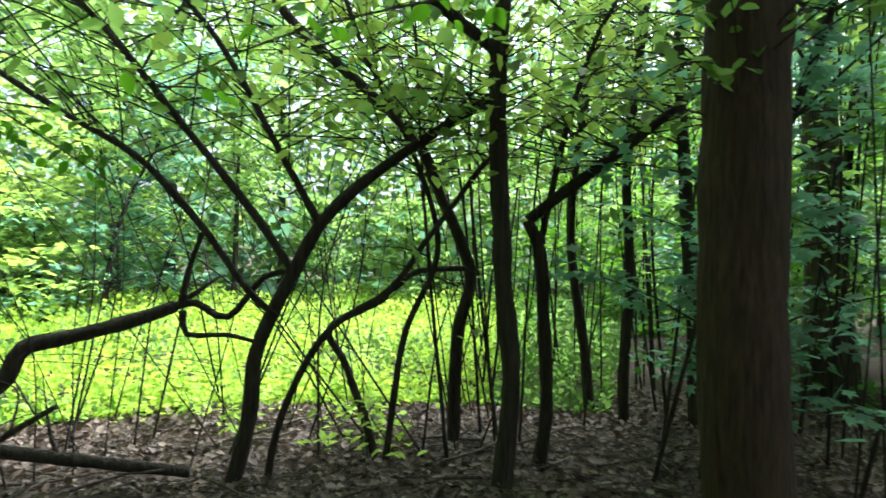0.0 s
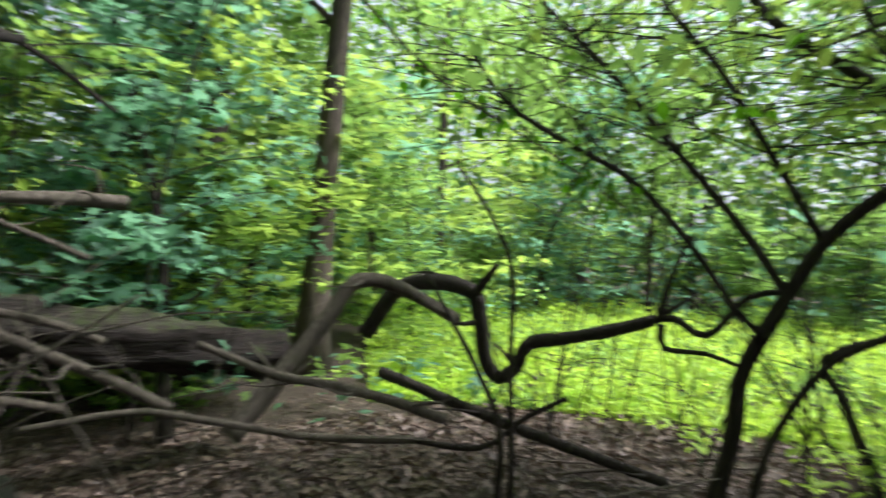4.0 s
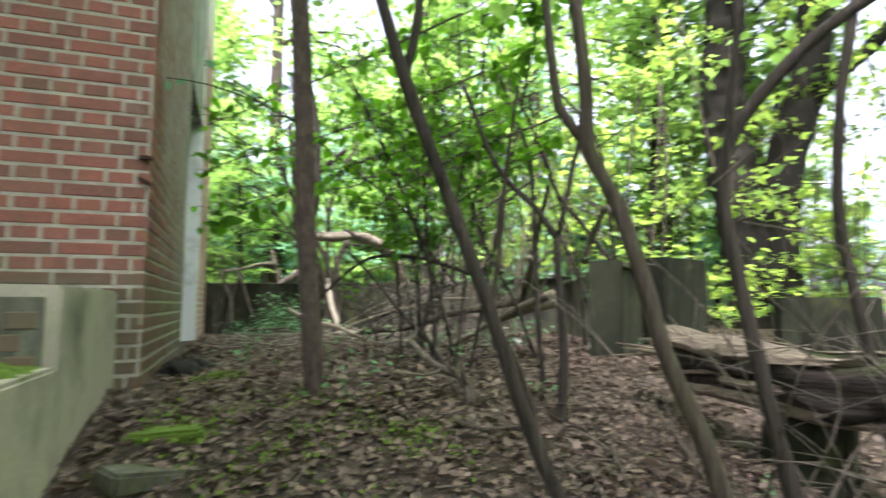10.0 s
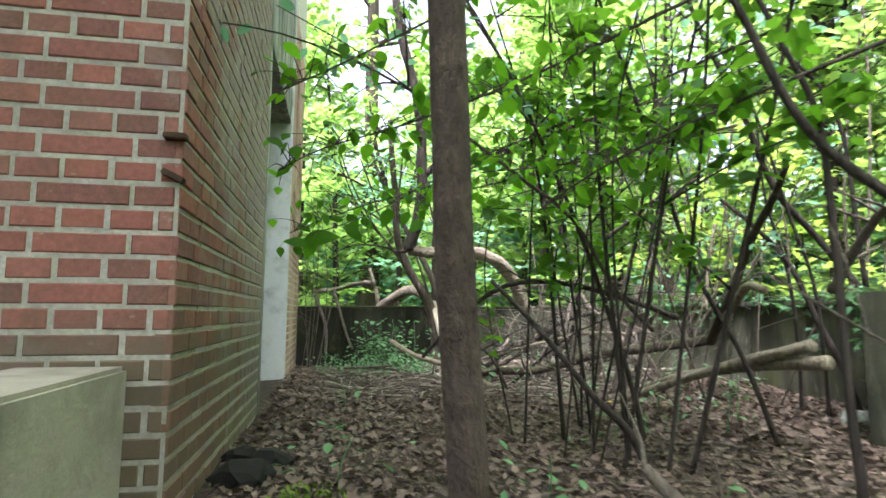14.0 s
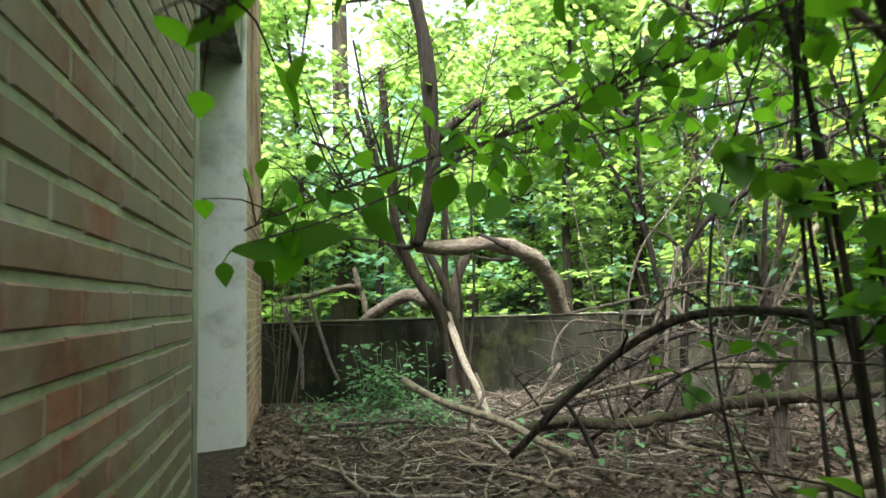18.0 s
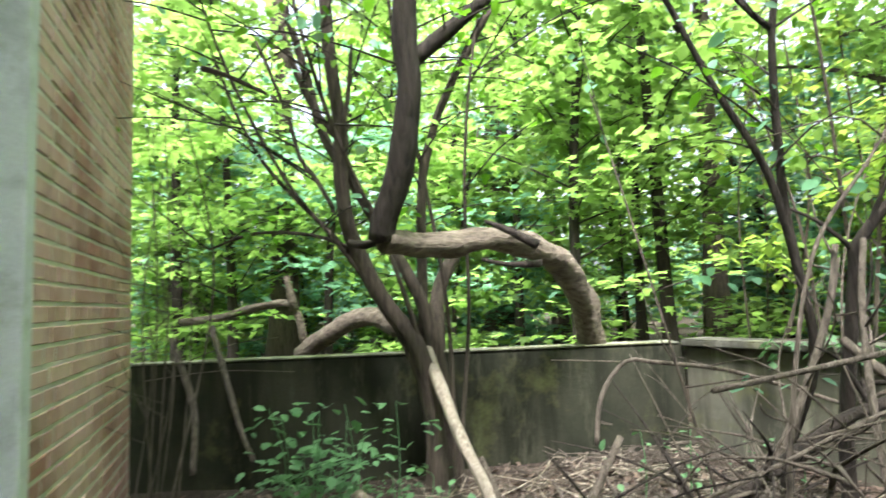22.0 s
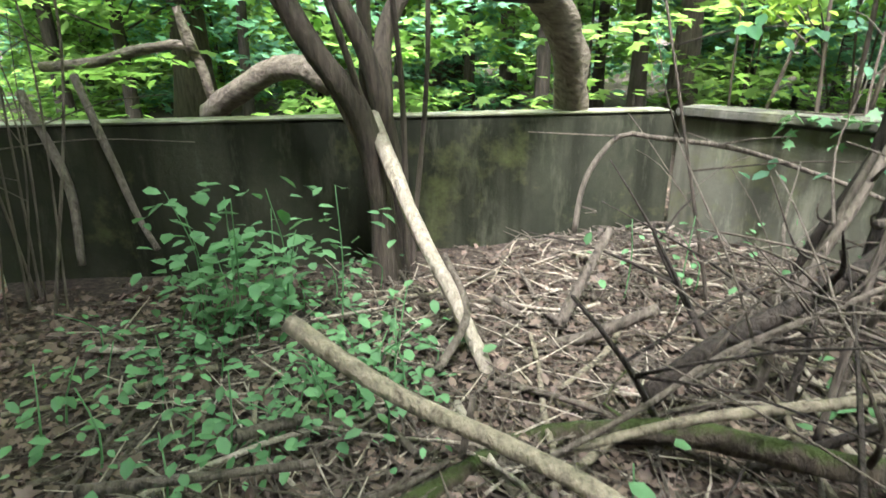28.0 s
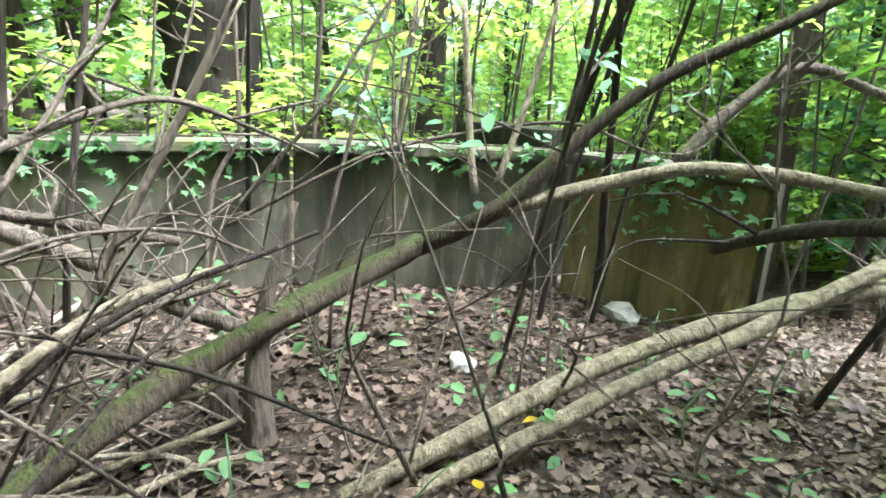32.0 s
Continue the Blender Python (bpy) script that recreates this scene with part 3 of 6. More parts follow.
    # rusted iron stubs at the corner
    for zz, rr in ((1.99, 0.02), (1.87, 0.45)):
        st = part("iron_anchor", box_bm(-0.03, 0.036, -0.03, 0.01, -0.009, 0.009, 0.003), M_RUST)
        st.matrix_basis = Matrix.Translation((-0.02, -0.004, zz)) @ Matrix.Rotation(rr, 4, "Y")
        tagged(st, "rusted iron anchor in the brick corner", "iron stub", "anchors at the corner")
    return front, side, far


WALL_FRONT, WALL_SIDE, WALL_FAR = build_building()

# stepped cheek wall of the outside stair
def build_cheek():
    cheek = empty("stair_cheek_wall", (-0.24, -1.0, 0.4))
    tagged(cheek, "stepped concrete stair wall with mossy tops", "stair wall")
    for y0, y1, zt in ((-0.97, -0.004, 1.315), (-1.73, -0.972, 1.045), (-2.9, -1.732, 0.74)):
        part("step_block", box_bm(-0.16, 0.13, y0 + 1.0, y1 + 1.0, -0.6, zt - 0.4, 0.012), M_CONC_CHEEK, cheek, "grey rendered concrete block")
        part("mortar_end", box_bm(-0.155, 0.085, y0 + 0.985, y0 + 0.9985, -0.6, zt - 0.44, 0.004), M_CONC_DARK, cheek, "mortar bed of the brick end")
        brick_face(cheek, (-0.152, y0 + 0.985, 0.0), 0.0, 0.236, zt - 0.4 - 5 * COURSE, zt - 0.44, M_BRICK_GRIMY, (0.1, 0.3), 8)
        if zt < 1.2:
            bm = bmesh.new()
            bmesh.ops.create_grid(bm, x_segments=20, y_segments=50, size=0.5)
            for v in bm.verts:
                px, py = -0.17 + (v.co.x + 0.5) * 0.29, y0 + 1.0 - 0.02 + (v.co.y + 0.5) * (y1 - y0)
                edge = min(v.co.x + 0.5, 0.5 - v.co.x, 0.25)
                v.co = Vector((px + 0.02 * noise.noise((py * 9, zt, 1)), py, zt - 0.4 - 0.012 + 0.10 * edge + 0.03 * noise.noise((px * 11, py * 11, zt)) + 0.012 * noise.noise((px * 40, py * 40, zt))))
            part("moss_cushion", bm, M_MOSS, cheek, "bright green moss cushion")


build_cheek()
kerb = part("stair_kerb", box_bm(0.12, 0.30, -3.0, -1.75, -0.3, height(0.2, -2.3) + 0.035, 0.012), M_CONC)
tagged(kerb, "low concrete kerb beside the stair wall", "kerb", kind="structure")

# ---- low concrete walls ----
def slab_wall(name, label, a, b, zt, zb, thick, mat, cap=0.0, cap_mat=None):
    a, b = Vector((*a, 0)), Vector((*b, 0))
    d = b - a
    ln = d.length
    ob = part(name, box_bm(0, ln, 0, thick, zb, zt, 0.01), mat)
    ob.matrix_basis = Matrix.Translation(a) @ Matrix.Rotation(math.atan2(d.y, d.x), 4, "Z")
    tagged(ob, label, "wall", kind="structure")
    if cap:
        n = max(1, int(ln / 0.9))
        for i in range(n):
            part("coping_stone", box_bm(ln * i / n + 0.004, ln * (i + 1) / n - 0.004, -0.05, thick + 0.04, zt + 0.003, zt + cap, 0.01, 0.0), cap_mat or mat, ob)
    return ob


W1 = slab_wall("wall_low_north", "low dark concrete garden wall with mossy top", (-0.05, 5.87), (3.27, 4.86), 1.55, 0.3, 0.16, M_CONC_SHADED)
part("worn_edge", box_bm(0.02, 3.44, -0.006, 0.166, 1.553, 1.563, 0.004), M_CONC_EDGE, W1, "pale worn edge along the wall top")
slab_wall("wall_low_east", "low stained concrete garden wall with coping", (3.28, 4.86), (3.84, 2.45), 1.53, 0.3, 0.15, M_CONC_WALL, 0.05, M_CONC_DARK)
slab_wall("wall_low_east_middle", "low stained concrete garden wall with coping", (3.845, 2.44), (3.72, 1.15), 1.53, 0.3, 0.15, M_CONC_WALL, 0.05, M_CONC_DARK)
W4 = slab_wall("wall_low_south", "low concrete garden wall with ochre stains", (3.71, 1.14), (3.06, 0.586), 1.53, 0.2, 0.15, M_CONC_OCHRE, 0.05, M_CONC_DARK)

# sheets added where sun strikes W4; their dark colour stands for shade
part("outer_face", box_bm(0.0, 0.852, 0.152, 0.164, 0.2, 1.528, 0.002), M_CONC_SHADED, W4, "thin dark sheet added over the outer face")
part("broken_end", box_bm(0.856, 0.878, -0.055, 0.195, 0.2, 1.585, 0.006), M_CONC_SHADED, W4, "thin dark sheet added over the wall end")

# ---- concrete remains ----
def block(label, centre, size, turn, mat=M_CONC_DARK, tilt=0.0):
    ob = part("concrete_block", box_bm(-size[0] / 2, size[0] / 2, -size[1] / 2, size[1] / 2, 0, size[2], 0.012), mat)
    ob.matrix_basis = Matrix.Translation(centre) @ Matrix.Rotation(radians(turn), 4, "Z") @ Matrix.Rotation(radians(tilt), 4, "Y")
    return tagged(ob, label, "concrete block", "concrete remains")


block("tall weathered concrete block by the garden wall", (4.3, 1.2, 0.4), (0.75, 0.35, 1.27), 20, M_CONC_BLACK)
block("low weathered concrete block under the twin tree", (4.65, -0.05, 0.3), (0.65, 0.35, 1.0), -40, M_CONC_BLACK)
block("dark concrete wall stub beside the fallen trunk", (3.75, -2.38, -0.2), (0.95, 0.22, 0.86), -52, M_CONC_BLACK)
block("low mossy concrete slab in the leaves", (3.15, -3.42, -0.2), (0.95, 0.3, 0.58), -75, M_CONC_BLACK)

# ---- fallen trunk ----
def build_fallen_trunk():
    ctrl = [(2.70, -0.62, 0.96), (2.88, -0.93, 0.92), (3.1, -1.35, 0.86), (3.35, -1.85, 0.93), (3.6, -2.3, 0.99), (4.0, -3.1, 0.92), (4.5, -4.2, 0.72), (4.9, -5.1, 0.55)]
    o = np.array(ctrl[0])
    line = curve_points([np.array(p) - o for p in ctrl], 0.045)
    verts, faces = tube_data(line, 0.15, 0.15, 26, 0.25)
    out = []
    for i, v in enumerate(verts):
        ring_i, side_i = divmod(i, 26)
        c = line[ring_i]
        d = np.array(v) - c
        w = 2 * math.pi * side_i / 26 + ring_i * 0.035
        ridge = 0.16 * math.sin(5 * w + 2.0 * noise.noise((c[0] * 2, c[1] * 2, 1))) + 0.10 * math.sin(11 * w) + 0.22 * noise.noise((c[1] * 3.5, w * 0.6, 4))
        open_end = smooth(0.0, 26.0, ring_i)
        out.append(tuple(c + d * (1 + ridge) * (0.62 + 0.38 * open_end)))
    t = link_mesh("fallen_tree", out, faces, M_BARK_FALLEN, None, tuple(o), True)
    tagged(t, "dark fallen tree trunk with a splintered pale end", "fallen tree")
    rng = random.Random(4)
    # torn shells of pale wood along the broken end
    for i in range(11):
        k0 = rng.uniform(-0.08, 0.35)
        ln = rng.uniform(0.55, 1.5)
        w0 = rng.uniform(0.03, 0.075)
        a0 = rng.uniform(0.35, 2.5) if i < 8 else rng.uniform(2.8, 5.6)
        v, f = [], []
        n = 14
        for q in range(n + 1):
            k = k0 + ln * q / n
            p = line[max(0, min(len(line) - 1, int(k / 0.047)))] + (np.array([-0.5, 0.86, 0.02]) * max(0.0, -k))
            a = a0 + 0.25 * k
            rad = 0.135 + 0.035 * math.sin(i * 2.1) + 0.02 * noise.noise((k * 6, i, 0)) + (0.05 * max(0.0, 0.2 - k) if i % 2 else 0)
            side = np.array([0.86, 0.5, 0.0])
            up = np.array([0.0, 0.0, 1.0])
            wide = w0 * math.sin(math.pi * min(1.0, 0.12 + q / n * 0.95)) ** 0.6 * (1 + 0.3 * noise.noise((q * 0.7, i, 2)))
            for dr, dw in ((0, -1), (0.018, -0.3), (0.018, 0.4), (0, 1), (-0.02, 0.3), (-0.02, -0.4)):
                ang = a + dw * wide / 0.14
                v.append(tuple(p + (side * math.cos(ang) + up * math.sin(ang)) * (rad + dr)))
        for q in range(n):
            for e in range(6):
                e2 = (e + 1) % 6
                f.append((q * 6 + e, q * 6 + e2, q * 6 + 6 + e2, q * 6 + 6 + e))
        f += [tuple(range(5, -1, -1)), tuple(n * 6 + e for e in range(6))]
        link_mesh("split_plank", v, f, M_SPLIT, t)
    for i in range(16):
        a = rng.uniform(0, 6.28)
        rr = rng.uniform(0.03, 0.12)
        q = Vector((math.cos(a) * rr * 0.85, 0.5 * math.cos(a) * rr, math.sin(a) * rr))
        d = Vector((-0.5, 0.86, rng.uniform(-0.15, 0.1))).normalized()
        l1 = rng.uniform(0.08, 0.38)
        v, f = tube_data(curve_points([np.array(q - d * 0.3), np.array(q * 1.05), np.array(q * rng.uniform(1.0, 1.4) + d * l1)], 0.06), rng.uniform(0.015, 0.035), 0.003, 5, 0.5, i)
        link_mesh("splinter", v, f, M_SPLIT, t)
    return t


build_fallen_trunk()
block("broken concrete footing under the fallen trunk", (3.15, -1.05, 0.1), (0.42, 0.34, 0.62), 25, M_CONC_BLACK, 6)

# ---- stems, branches, logs ----
STEM_LOOK = {
    "trunk_big": ("tree", M_BARK_RED, "reddish-brown straight tree trunk", 26, 0.2),
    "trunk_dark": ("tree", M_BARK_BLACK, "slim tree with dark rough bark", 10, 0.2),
    "trunk_thin": ("tree", M_BARK_SMOOTH, "slim smooth grey-brown tree on mossy ground", 12, 0.5),
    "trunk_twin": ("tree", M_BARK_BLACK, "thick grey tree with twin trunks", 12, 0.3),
    "stem": ("sapling", M_BARK_DARK, "thin leaning dark sapling", 8, 0.3),
    "stem_grey": ("sapling", M_BARK_DARK, "thin leaning grey-brown sapling", 8, 0.3),
    "stem_mossy": ("sapling", M_BARK_MOSS, "leaning dark sapling with mossy foot", 10, 0.3),
    "stem_arch": ("sapling", M_BARK_DARK, "thin sapling bent over in an arch", 9, 0.3),
    "limb_bent": ("bent_limb", M_BARK_DARK, "crooked dark limb dipping to the ground", 10, 0.0),
    "bent_trunk": ("bent_tree", M_BARK_WEATHERED, "tree bent like an elbow over the garden wall", 12, 0.2),
    "shoot_pale": ("dead_shoot", M_POLE, "pale bare shoot rising from a mossy branch", 7, 0.0),
    "stem_bark": ("shrub_stem", M_BARK, "rough-barked shrub stem by the wall", 9, 0.3),
    "stem_dead": ("dead_sapling", M_BARK_DARK, "broken pale dead sapling stem", 9, 0.2),
    "log": ("fallen_branch", M_BARK_DARK, "long dark branch lying on dead leaves", 8, 0.0),
    "log_pale": ("dead_root", M_BARK_WEATHERED, "barkless pale dead wood on the wall", 9, 0.0),
    "stick_pale": ("pale_stick", M_WOOD_PALE, "bare pale stick leaning on the shrub", 8, 0.0),
    "dead_branch": ("dead_branch", M_STICK, "thin dead branch hanging in the thicket", 7, 0.0),
    "leafy_stem": ("sapling", M_BARK, "slanting thin sapling hung with leaves", 8, 0.0),
    "branch_mossy": ("fallen_branch", M_BARK_MOSS, "moss-covered fallen branch across the thicket", 12, 0.0),
    "pole": ("fallen_pole", M_POLE, "pale straight fallen pole", 9, 0.0),
    "pole_mossy": ("fallen_pole", M_POLE, "pale fallen pole with lichen", 9, 0.0),
    "brush": ("dead_branch", M_STICK, "grey-brown dead branch in a heap of brushwood", 8, 0.0),
    "stump": ("stump", M_STICK, "rotten broken stump among dead sticks", 12, 0.3),
    "stick": ("stick", M_STICK, "dry stick on the leaf litter", 6, 0.0),
    "vine": ("vine", M_STICK, "dead vine hanging down the wall", 6, 0.0),
}
THINGS = {}
LIVING = []


def side_twigs(ob, ctrl, r0, mat, count=5):
    rng = np.random.default_rng(int(abs(ctrl[0][0] * 1000 + ctrl[-1][1] * 100)))
    line = curve_points(ctrl, 0.06) - np.array(ctrl[0])
    for _ in range(count):
        p = line[rng.integers(2, len(line))]
        d = rng.normal(0, 1, 3)
        d[2] = abs(d[2]) * 0.8
        d = d / np.linalg.norm(d)
        ln = rng.uniform(0.18, 0.55)
        c = [p, p + d * ln * 0.5 + rng.normal(0, 0.04, 3), p + d * ln + rng.normal(0, 0.06, 3)]
        v, f = tube_data(curve_points(c, 0.06), max(0.004, r0 * 0.35), 0.002, 5, 0.2)
        link_mesh("twig", v, f, mat, ob, smooth_shade=True)


def grow(kind, r0, r1, ctrl):
    if kind in ("branch", "bent_trunk_up", "branch_mossy2", "branch_pale"):
        parent = THINGS["last"]
        o = parent.location
        mat = parent.data.materials[0] if kind != "branch_pale" else M_POLE
        # limbs of the bent tree get darker bark for their backlit look
        if parent.name.startswith("bent_tree"):
            mat = M_BARK_DARK
        tube("limb", ctrl, r0, r1, mat, parent, o, 9 if r0 > 0.03 else 6, 0.07, 0.18)
        LIVING.append((parent, ctrl, r0))
        return
    if kind == "trunk_twin" and "twin" in THINGS:
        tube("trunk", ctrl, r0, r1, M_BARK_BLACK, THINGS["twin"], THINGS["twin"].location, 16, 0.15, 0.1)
        THINGS["last"] = THINGS["twin"]
        return
    name, mat, label, sides, flare = STEM_LOOK[kind]
    if flare and ctrl[0][2] > ctrl[-1][2] - 0.01:
        flare = 0.0
    if flare:
        g = height(ctrl[0][0], ctrl[0][1])
        if ctrl[0][2] > g - 0.04:
            ctrl = [(ctrl[0][0], ctrl[0][1], g - 0.08)] + list(ctrl) if ctrl[0][2] > g + 0.1 else [(ctrl[0][0], ctrl[0][1], g - 0.08)] + list(ctrl[1:])
    ob = tube(name, ctrl, r0, r1, mat, None, None, sides, 0.05, 0.4 if kind in ("bent_trunk", "log_pale", "stump", "branch_mossy") else 0.07 if kind in ("trunk_big", "trunk_thin") else 0.2, flare, seed=ctrl[0][0])
    tagged(ob, label, name.replace("_", " "))
    THINGS["last"] = ob
    if kind == "trunk_twin":
        THINGS["twin"] = ob
    if kind in ("dead_branch", "brush", "branch_mossy", "stem_dead", "limb_bent", "log"):
        side_twigs(ob, ctrl, r0, mat)
    if kind in ("stem", "stem_grey", "stem_arch", "trunk_thin", "stem_bark", "bent_trunk", "leafy_stem", "trunk_dark", "stem_mossy", "trunk_big"):
        LIVING.append((ob, ctrl, r0))


grow("trunk_big", 0.184, 0.179, [(0.25, -7.57, -0.04), (0.29, -7.56, 0.86), (0.28, -7.59, 1.66), (0.26, -7.62, 2.62), (0.25, -7.64, 3.71)])
grow("stem", 0.058, 0.050, [(1.56, -7.91, -0.36), (1.49, -7.96, 0.48), (1.53, -7.94, 1.13), (1.56, -7.93, 1.92), (1.56, -7.93, 2.52), (1.51, -7.97, 3.12), (1.44, -8.01, 3.90)])
grow("branch", 0.039, 0.022, [(1.55, -7.92, 2.46), (1.66, -7.79, 2.56), (1.89, -7.59, 2.76), (2.11, -7.40, 2.96)])
grow("stem", 0.057, 0.026, [(3.16, -7.31, -0.50), (2.99, -7.38, 0.21), (2.93, -7.39, 0.67), (2.76, -7.47, 1.09), (2.57, -7.56, 1.47), (2.27, -7.71, 1.78), (1.85, -7.94, 2.11), (1.60, -8.07, 2.29)])
grow("branch", 0.024, 0.013, [(2.59, -7.55, 1.46), (2.73, -7.39, 1.85), (2.97, -7.16, 2.45), (3.15, -6.97, 2.79), (3.24, -6.84, 3.05)])
grow("branch", 0.028, 0.013, [(2.74, -7.50, 1.16), (2.93, -7.32, 1.55), (3.21, -7.08, 2.02), (3.45, -6.86, 2.44), (3.68, -6.65, 2.79), (3.85, -6.48, 3.06)])
grow("branch", 0.022, 0.015, [(2.78, -7.40, 0.89), (2.90, -7.28, 1.06), (3.10, -7.11, 1.44), (3.36, -6.91, 1.81), (3.70, -6.66, 2.07), (4.04, -6.42, 2.36), (4.27, -6.23, 2.77)])
grow("limb_bent", 0.068, 0.040, [(5.05, -5.81, 0.67), (4.84, -5.97, 1.02), (4.60, -6.15, 1.11), (4.33, -6.36, 1.05), (4.31, -6.42, 0.84), (4.31, -6.47, 0.58), (4.25, -6.55, 0.44), (4.16, -6.64, 0.53), (4.11, -6.71, 0.70), (3.92, -6.86, 0.76), (3.68, -7.05, 0.84), (3.45, -7.23, 0.94)])
grow("branch", 0.029, 0.018, [(3.45, -7.23, 0.94), (3.35, -7.30, 0.96), (3.19, -7.41, 0.87), (3.01, -7.53, 1.12), (2.84, -7.64, 1.17)])
grow("branch", 0.025, 0.013, [(3.41, -7.25, 0.91), (3.42, -7.29, 0.76), (3.22, -7.44, 0.75), (3.08, -7.57, 0.69)])
grow("branch", 0.022, 0.013, [(3.42, -7.24, 0.94), (3.37, -7.27, 1.20), (3.29, -7.31, 1.43)])
grow("branch", 0.036, 0.019, [(4.20, -6.31, 1.05), (4.11, -6.36, 1.18), (4.06, -6.39, 1.26)])
grow("stem", 0.047, 0.040, [(1.54, -8.39, -0.56), (1.42, -8.45, 0.17), (1.43, -8.43, 0.89), (1.45, -8.41, 1.29), (1.52, -8.37, 1.50)])
grow("branch", 0.040, 0.024, [(1.52, -8.37, 1.50), (1.31, -8.43, 1.67), (0.87, -8.62, 2.03), (0.36, -8.86, 2.47), (0.06, -8.98, 2.66)])
grow("branch", 0.025, 0.015, [(1.45, -8.41, 1.33), (1.32, -8.51, 2.03), (1.16, -8.63, 2.66), (1.00, -8.76, 3.05)])
grow("stem", 0.034, 0.019, [(2.54, -8.03, -0.65), (2.50, -8.05, -0.11), (2.65, -7.94, 0.50), (2.75, -7.88, 0.77), (2.45, -8.05, 0.96), (2.25, -8.17, 1.15), (1.95, -8.34, 1.18)])
grow("stem", 0.027, 0.016, [(2.94, -7.44, -0.50), (2.84, -7.49, 0.21), (2.59, -7.62, 0.77), (2.25, -7.82, 1.05), (2.04, -7.94, 1.37), (1.70, -8.13, 1.90)])
grow("stem", 0.026, 0.015, [(2.43, -7.98, -0.60), (2.36, -8.03, 0.14), (2.28, -8.08, 0.74), (2.10, -8.20, 1.30), (2.23, -8.13, 1.91), (2.52, -7.96, 2.60), (2.69, -7.87, 3.14)])
grow("stem", 0.054, 0.033, [(2.15, -8.62, -0.80), (2.16, -8.60, 0.02), (2.13, -8.60, 0.68), (2.05, -8.64, 1.14), (2.22, -8.52, 1.67), (2.43, -8.39, 2.17), (3.13, -7.96, 2.92), (3.33, -7.83, 3.29)])
grow("stem", 0.050, 0.032, [(1.08, -9.72, -0.92), (1.11, -9.69, 0.17), (1.06, -9.70, 1.07), (1.08, -9.66, 1.98), (0.99, -9.70, 2.88), (0.91, -9.74, 3.60)])
grow("stem", 0.065, 0.039, [(0.55, -9.81, -0.82), (0.57, -9.77, 0.21), (0.59, -9.74, 1.29), (0.65, -9.68, 2.16), (0.68, -9.65, 2.98), (0.63, -9.66, 3.67)])
grow("stem", 0.054, 0.029, [(1.39, -10.01, -0.91), (1.48, -9.93, 0.37), (1.59, -9.84, 1.45), (1.49, -9.88, 2.53), (1.31, -9.96, 3.51)])
grow("stem", 0.020, 0.010, [(3.29, -6.05, 0.15), (3.31, -6.03, 0.79), (3.31, -6.02, 1.22), (3.42, -5.95, 1.51), (3.61, -5.83, 1.81)])
grow("stem", 0.024, 0.011, [(3.45, -6.07, 0.32), (3.58, -5.99, 0.64), (3.74, -5.89, 0.91), (3.92, -5.78, 1.22)])
grow("log", 0.045, 0.034, [(4.92, -5.90, 0.39), (4.53, -6.19, 0.28), (4.13, -6.49, 0.17), (3.69, -6.81, 0.07), (3.22, -7.15, -0.03)])
grow("log", 0.023, 0.015, [(4.27, -5.83, 0.07), (3.79, -6.15, 0.12), (3.57, -6.31, 0.34), (3.37, -6.47, 0.50)])
grow("trunk_dark", 0.067, 0.061, [(3.08, -3.06, 0.31), (2.99, -3.05, 1.00), (2.95, -3.07, 1.45), (2.93, -3.10, 1.88), (2.91, -3.16, 2.36), (2.89, -3.21, 2.88)])
grow("branch", 0.036, 0.019, [(2.94, -3.15, 1.89), (3.06, -3.22, 1.88), (3.18, -3.30, 1.81), (3.35, -3.45, 1.93), (3.52, -3.61, 2.06), (3.69, -3.75, 2.13)])
grow("branch", 0.024, 0.038, [(2.94, -3.08, 1.92), (3.06, -2.86, 1.90), (3.21, -2.67, 1.72), (3.37, -2.49, 1.50), (3.46, -2.21, 1.22), (3.58, -1.98, 1.02)])
grow("stem_mossy", 0.031, 0.020, [(1.98, -2.03, -0.05), (1.86, -1.97, 0.35), (1.77, -1.90, 0.65), (1.73, -1.85, 0.86), (1.66, -1.78, 1.12), (1.63, -1.75, 1.29), (1.60, -1.71, 1.47), (1.57, -1.67, 1.61), (1.52, -1.62, 1.77), (1.52, -1.61, 2.0), (1.50, -1.56, 2.5), (1.47, -1.50, 3.1)])
grow("branch", 0.018, 0.012, [(1.52, -1.62, 1.77), (1.46, -1.57, 1.89), (1.44, -1.55, 2.0), (1.42, -1.50, 2.6), (1.44, -1.48, 3.0)])
grow("stem_grey", 0.016, 0.011, [(1.33, -2.36, 0.02), (1.19, -2.31, 0.50), (0.99, -2.24, 0.95), (0.89, -2.22, 1.24), (0.82, -2.20, 1.44), (0.76, -2.19, 1.60), (0.71, -2.18, 1.75), (0.63, -2.16, 2.05), (0.54, -2.14, 2.45)])
grow("branch", 0.010, 0.007, [(0.73, -2.18, 1.68), (0.76, -2.17, 1.80), (0.77, -2.17, 1.95), (0.80, -2.16, 2.20)])
grow("stem_arch", 0.033, 0.015, [(2.56, -1.53, 0.15), (2.44, -1.46, 0.84), (2.35, -1.41, 1.40), (2.32, -1.39, 1.68), (2.33, -1.42, 1.90), (2.43, -1.51, 2.11), (2.60, -1.68, 2.34), (2.86, -1.91, 2.53), (3.13, -2.28, 2.64), (3.39, -2.61, 2.66), (3.59, -2.87, 2.59), (3.93, -3.28, 2.39), (4.29, -3.73, 2.23), (4.55, -4.05, 2.05)])
